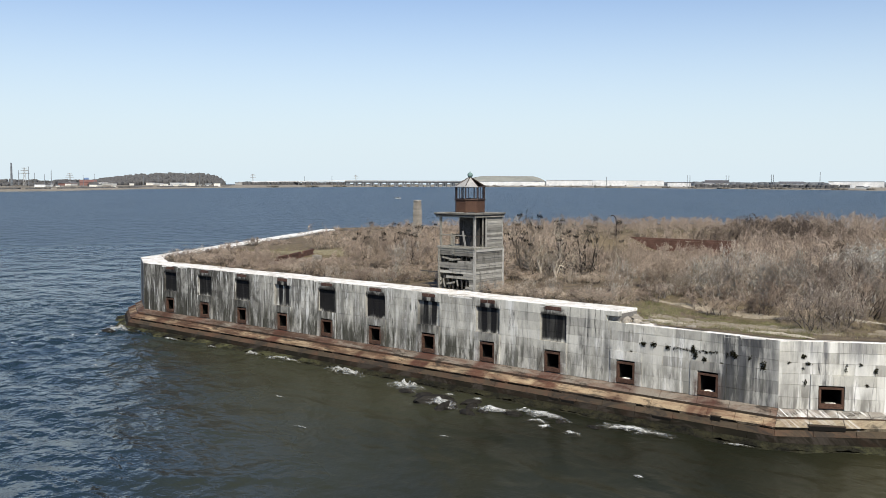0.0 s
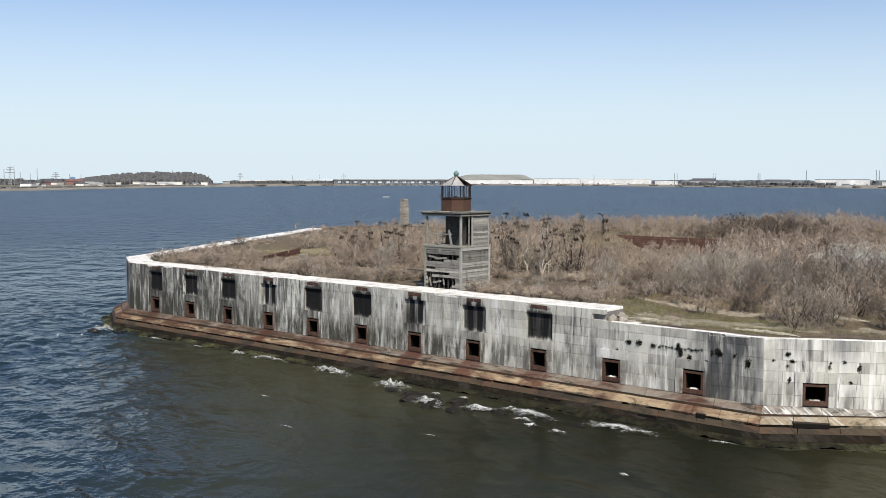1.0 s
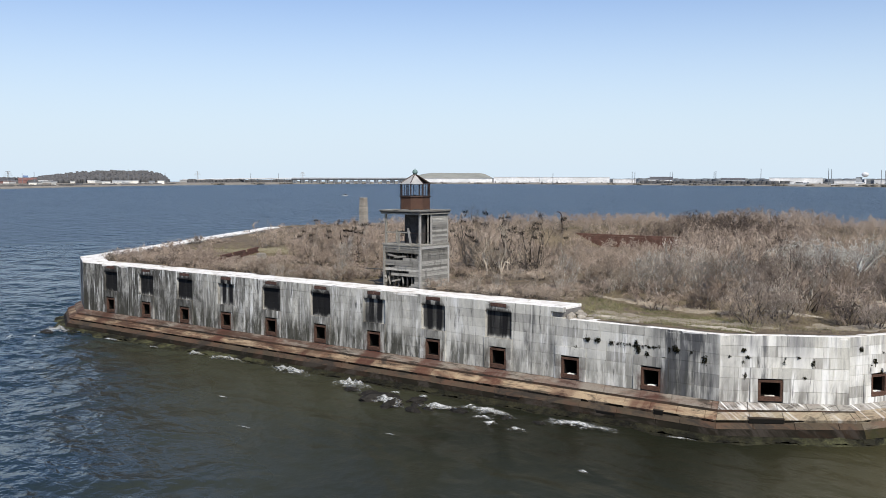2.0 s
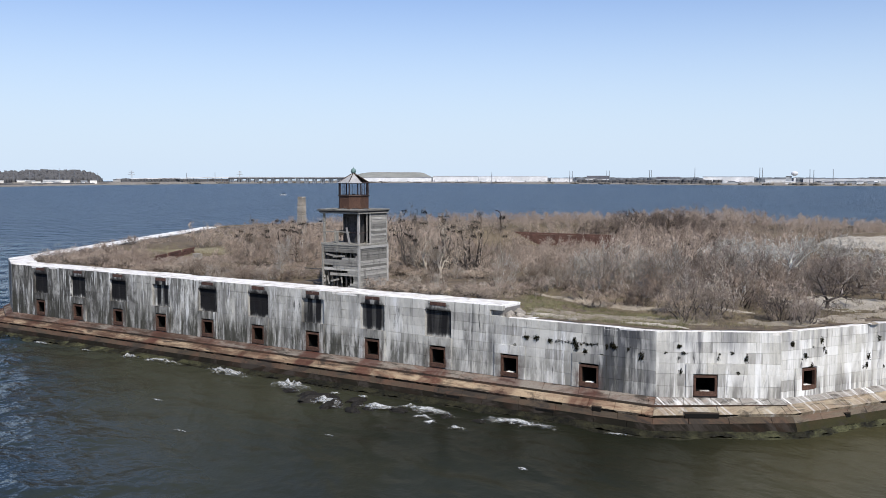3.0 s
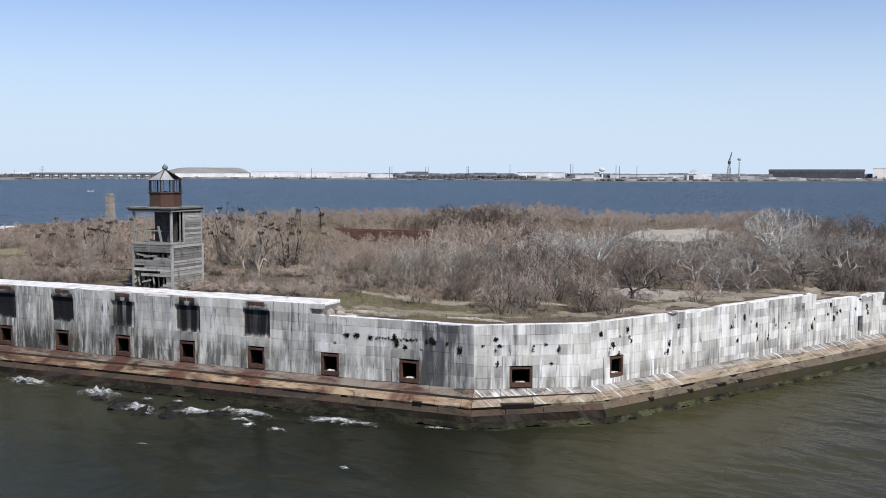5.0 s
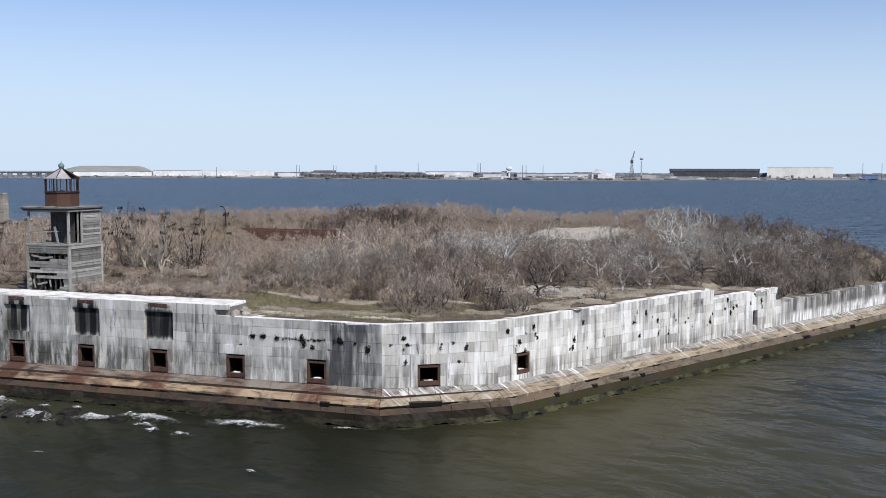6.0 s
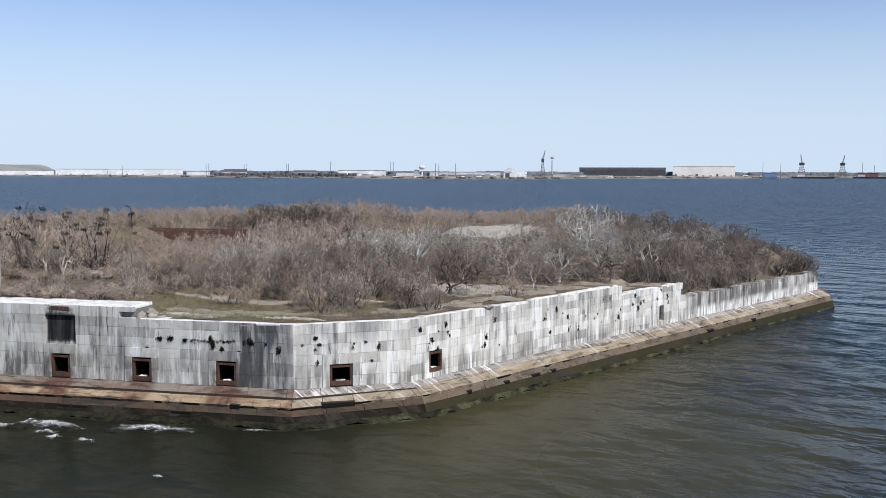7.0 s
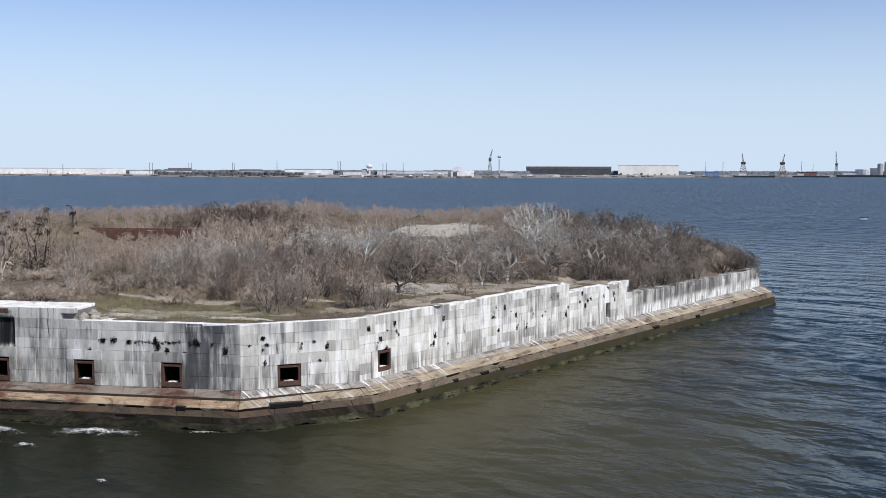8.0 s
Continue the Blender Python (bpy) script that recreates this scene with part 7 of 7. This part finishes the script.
barge(-14.2, 3450, 160, 7, FAR_DARK, "dark barge moored along the quay")
barge(17.0, 2330, 60, 5, FAR_CONC, "pale barge moored off the bank")


# ---- rocks, rubble and broken water at the foot of the walls ----
def rock(x, y, z, sx, sy, sz, seed, mat, label, category="rock", group="", name="rock"):
    bm = bmesh.new()
    bmesh.ops.create_icosphere(bm, subdivisions=3, radius=1.0)
    o = Vector((seed * 3.1, seed * 1.7, 0))
    for v in bm.verts:
        n1 = noise.noise(v.co * 1.1 + o)
        n2 = noise.noise(v.co * 3.0 + o)
        v.co *= 1 + 0.4 * n1 + 0.3 * n2
        v.co = Vector((v.co.x * sx, v.co.y * sy, v.co.z * sz))
    ob = part(name, bm, mat)
    ob.matrix_world = pose(x, y, z, 0, 0, seed * 47 % 360)
    return tagged(ob, label, category, group)


r = random.Random(14)
for k, (x, y, s) in enumerate(((-17.2, -6.0, 1.2), (-15.4, -6.8, 0.9), (-13.4, -7.0, 0.7), (-11.0, -5.4, 0.6), (-18.8, -5.2, 0.7), (-14.2, -5.6, 0.6), (-12.8, -6.2, 0.5), (-20.6, -5.0, 0.6), (-15.0, -4.6, 0.7), (-7.5, -4.9, 0.5), (-5.2, -4.8, 0.45), (-62, -4.2, 0.7))):
    rock(x, y, -0.06, s * 1.15, s * 0.7, s * 0.42, k + 1, ROCK, "dark wet rock awash beside the wall", "rock", "rocks")
for k in range(9):
    x = -6.2 + r.uniform(-0.3, 4.5)
    rock(x, r.uniform(0.5, 2.2), LOW_TOP + 0.05, r.uniform(0.12, 0.45), r.uniform(0.1, 0.3), r.uniform(0.05, 0.13) + 0.12 * (x < -5.6), 30 + k, CHIMNEY, "broken tan rubble stone on the wall top", "stone", "rubble", "rubble_stone")

for k, (x, y, s) in enumerate(((-6.0, 0.5, 0.42), (-5.7, 1.3, 0.36), (-5.3, 0.7, 0.3), (-6.1, 2.0, 0.4), (-4.8, 1.6, 0.24))):
    rock(x, y, LOW_TOP + 0.1, s, s * 0.75, s * 0.6, 60 + k, CHIMNEY, "broken tan rubble stone on the wall top", "stone", "rubble", "rubble_stone")


def foam_patch(x, y, rx, ry, ang, lift, seed):
    """One patch of broken water, heaped in the middle."""
    bm = bmesh.new()
    bmesh.ops.create_grid(bm, x_segments=16, y_segments=10, size=1.0)
    for v in bm.verts:
        d = v.co.length
        k = max(0.0, 1 - d * 0.9)
        v.co.z = 0.06 + lift * k * (0.45 + abs(noise.noise(Vector((v.co.x * rx * 1.6, v.co.y * ry * 2.5, seed))) * 1.6)) - 0.05 * (d > 0.95)
    for f in bm.faces:
        f.smooth = True
    ob = part("foam", bm, FOAM)
    ob.matrix_world = pose(x, y, 0, 0, 0, ang) @ Matrix.Diagonal((rx, ry, 1, 1))
    tagged(ob, "white foam of a small wave breaking by the wall", "foam", kind="stuff")


SPRAY = [(-21.2, -4.4, 2.9, 1.1, -14, 0.6), (-16.2, -6.4, 2.4, 1.1, -22, 0.4), (-28.8, -3.4, 3.2, 0.9, -5, 0.5), (-36.6, -3.1, 2.6, 0.7, 0, 0.4), (-40.6, -3.1, 1.2, 0.5, 4, 0.3), (-61.6, -3.4, 2.2, 1.2, 20, 0.5),
         (-53.0, -3.1, 1.4, 0.4, 0, 0.2), (-3.0, -4.0, 3.4, 0.8, 4, 0.25), (-9.2, -4.6, 2.6, 0.9, 0, 0.3), (-12.4, -5.6, 2.0, 0.8, 8, 0.3), (-46.4, -3.1, 0.9, 0.35, 0, 0.15), (3.4, -3.0, 1.0, 0.3, 4, 0.1)]
for k in range(4):
    SPRAY.append((r.uniform(-30, 10), r.uniform(-17, -7), r.uniform(0.4, 0.9), r.uniform(0.15, 0.3), r.uniform(-40, 40), 0.05))
for k in range(8):
    SPRAY.append((r.uniform(-70, -36), r.uniform(-28, -5), r.uniform(0.5, 1.2), r.uniform(0.2, 0.4), r.uniform(-60, 20), 0.12))
for k in range(12):
    SPRAY.append((r.uniform(-19, -3), r.uniform(-7.5, -3.6), r.uniform(0.4, 1.1), r.uniform(0.2, 0.45), r.uniform(-30, 30), 0.2))
for k, sp in enumerate(SPRAY):
    foam_patch(*sp, k * 2.3)


def drain_hole(m, x, z, w, h, off):
    """A square drain in the plinth band: a proud black box for its shade."""
    d = tagged(new("drain"), "small dark opening in the plinth, its shade a black box", "drain", group="drains")
    d.matrix_world = m @ pose(x, off, z)
    part("recess", box((-w / 2, -0.4, -h / 2), (w / 2, 0.05, h / 2), 0.02), NEAR_BLACK, d)
    part("lintel", box((-w / 2 - 0.03, -0.3, h / 2), (w / 2 + 0.03, 0.045, h / 2 + 0.05), 0.01), PLINTH_C, d)


for x, z, w, off in ((52.0, 0.42, 0.7, 1.67), (53.1, 0.42, 1.0, 1.67), (60.0, 0.42, 1.3, 1.67), (63.4, 0.95, 0.6, 1.38)):
    drain_hole(W_FRONT, x, z, w, 0.26, off)
# gap of a missing stone, its dark drawn with the same black box
drain_hole(W_CUT, 2.5, 1.08, 2.0, 0.26, 1.38)
for x, w in ((3.9, 0.4), (7.8, 0.5), (11.1, 0.9), (13.2, 0.5), (37.5, 1.1), (46.5, 0.8)):
    drain_hole(W_SIDE, x, 0.76, w, 0.3, 1.61)


# ---- small dark plants rooted in the joints of the walls ----
def wall_weeds():
    rr = np.random.default_rng(19)
    segs = []
    spots = []
    for _ in range(46):
        spots.append((W_SIDE, rr.uniform(0.5, 34), rr.uniform(3.0, 5.2), rr.uniform(0.4, 1.05)))
    for _ in range(11):
        spots.append((W_CUT, rr.uniform(0.4, 7.0), (4.24, 3.42, 4.6, 5.06)[rr.integers(4)] + rr.normal(0, 0.05), rr.uniform(0.5, 1.0)))
    for _ in range(17):
        spots.append((W_FRONT, rr.uniform(56.6, 66.0), (4.70, 4.06, 4.68, 4.4)[rr.integers(4)] + rr.normal(0, 0.1), rr.uniform(0.5, 1.2)))
    for k in range(14):
        spots.append((W_FRONT, 59.9 + 0.22 * k, 4.66 + rr.normal(0, 0.05), 0.55))
    for m, x, z, s in spots:
        tall = rr.uniform(0.6, 2.2)
        for _ in range(int(52 * s)):
            b = np.array([x + rr.normal(0, 0.075 * s), 0.0, z + rr.normal(0, 0.06 * s * tall)])
            e = b + np.array([rr.normal(0, 0.03), abs(rr.normal(0.05, 0.04)), rr.normal(-0.05, 0.05)]) * s
            p, q = m @ Vector(b), m @ Vector(e)
            segs.append((np.array(p), np.array(q), 0.034 * s, 0.0))
    tagged(new("wall_weeds", tri_mesh("wall_weeds", *tubes(segs), WEED_LEAF)), "small dark plants growing from the wall joints", "weeds", kind="stuff")


wall_weeds()


# ---- two small boats out on the river ----
def motorboat(x, y, turn, ln, label):
    b = tagged(new("motorboat"), label, "boat", group="small boats")
    b.matrix_world = pose(x, y, 0, 0, 0, turn)
    w, h = ln * 0.19, ln * 0.16
    deck = [(-0.5, -1, 0.9), (-0.5, 1, 0.9), (0.15, 1, 0.95), (0.38, 0.6, 1.05), (0.5, 0, 1.15), (0.38, -0.6, 1.05), (0.15, -1, 0.95)]
    keel = [(-0.48, -0.7, -0.5), (-0.48, 0.7, -0.5), (0.12, 0.7, -0.5), (0.3, 0.35, -0.4), (0.42, 0, -0.3), (0.3, -0.35, -0.4), (0.12, -0.7, -0.5)]
    n = len(deck)
    vs = [(p * ln, q * w, r * h) for p, q, r in deck + keel]
    part("hull", mesh_of("hull", vs, [tuple(range(n)), tuple(range(2 * n - 1, n - 1, -1))] + [(i, (i + 1) % n, (i + 1) % n + n, i + n) for i in range(n)]), FAR_WHITE, b, "white hull")
    part("windscreen", box((ln * 0.02, -w * 0.75, h * 0.9), (ln * 0.1, w * 0.75, h * 1.7), 0.05), NEAR_BLACK, b)
    part("seat", box((-ln * 0.2, -w * 0.6, h * 0.9), (-ln * 0.08, w * 0.6, h * 1.4), 0.05), NEAR_BLACK, b)
    part("outboard_motor", box((-ln * 0.57, -0.16, -0.1), (-ln * 0.5, 0.16, h * 1.5), 0.04), NEAR_BLACK, b, "black outboard motor")


motorboat(-562.7, 573.6, 20, 6.0, "small white motorboat out on the river")
motorboat(109.1, 272.9, 195, 3.4, "small white dinghy on the choppy river")
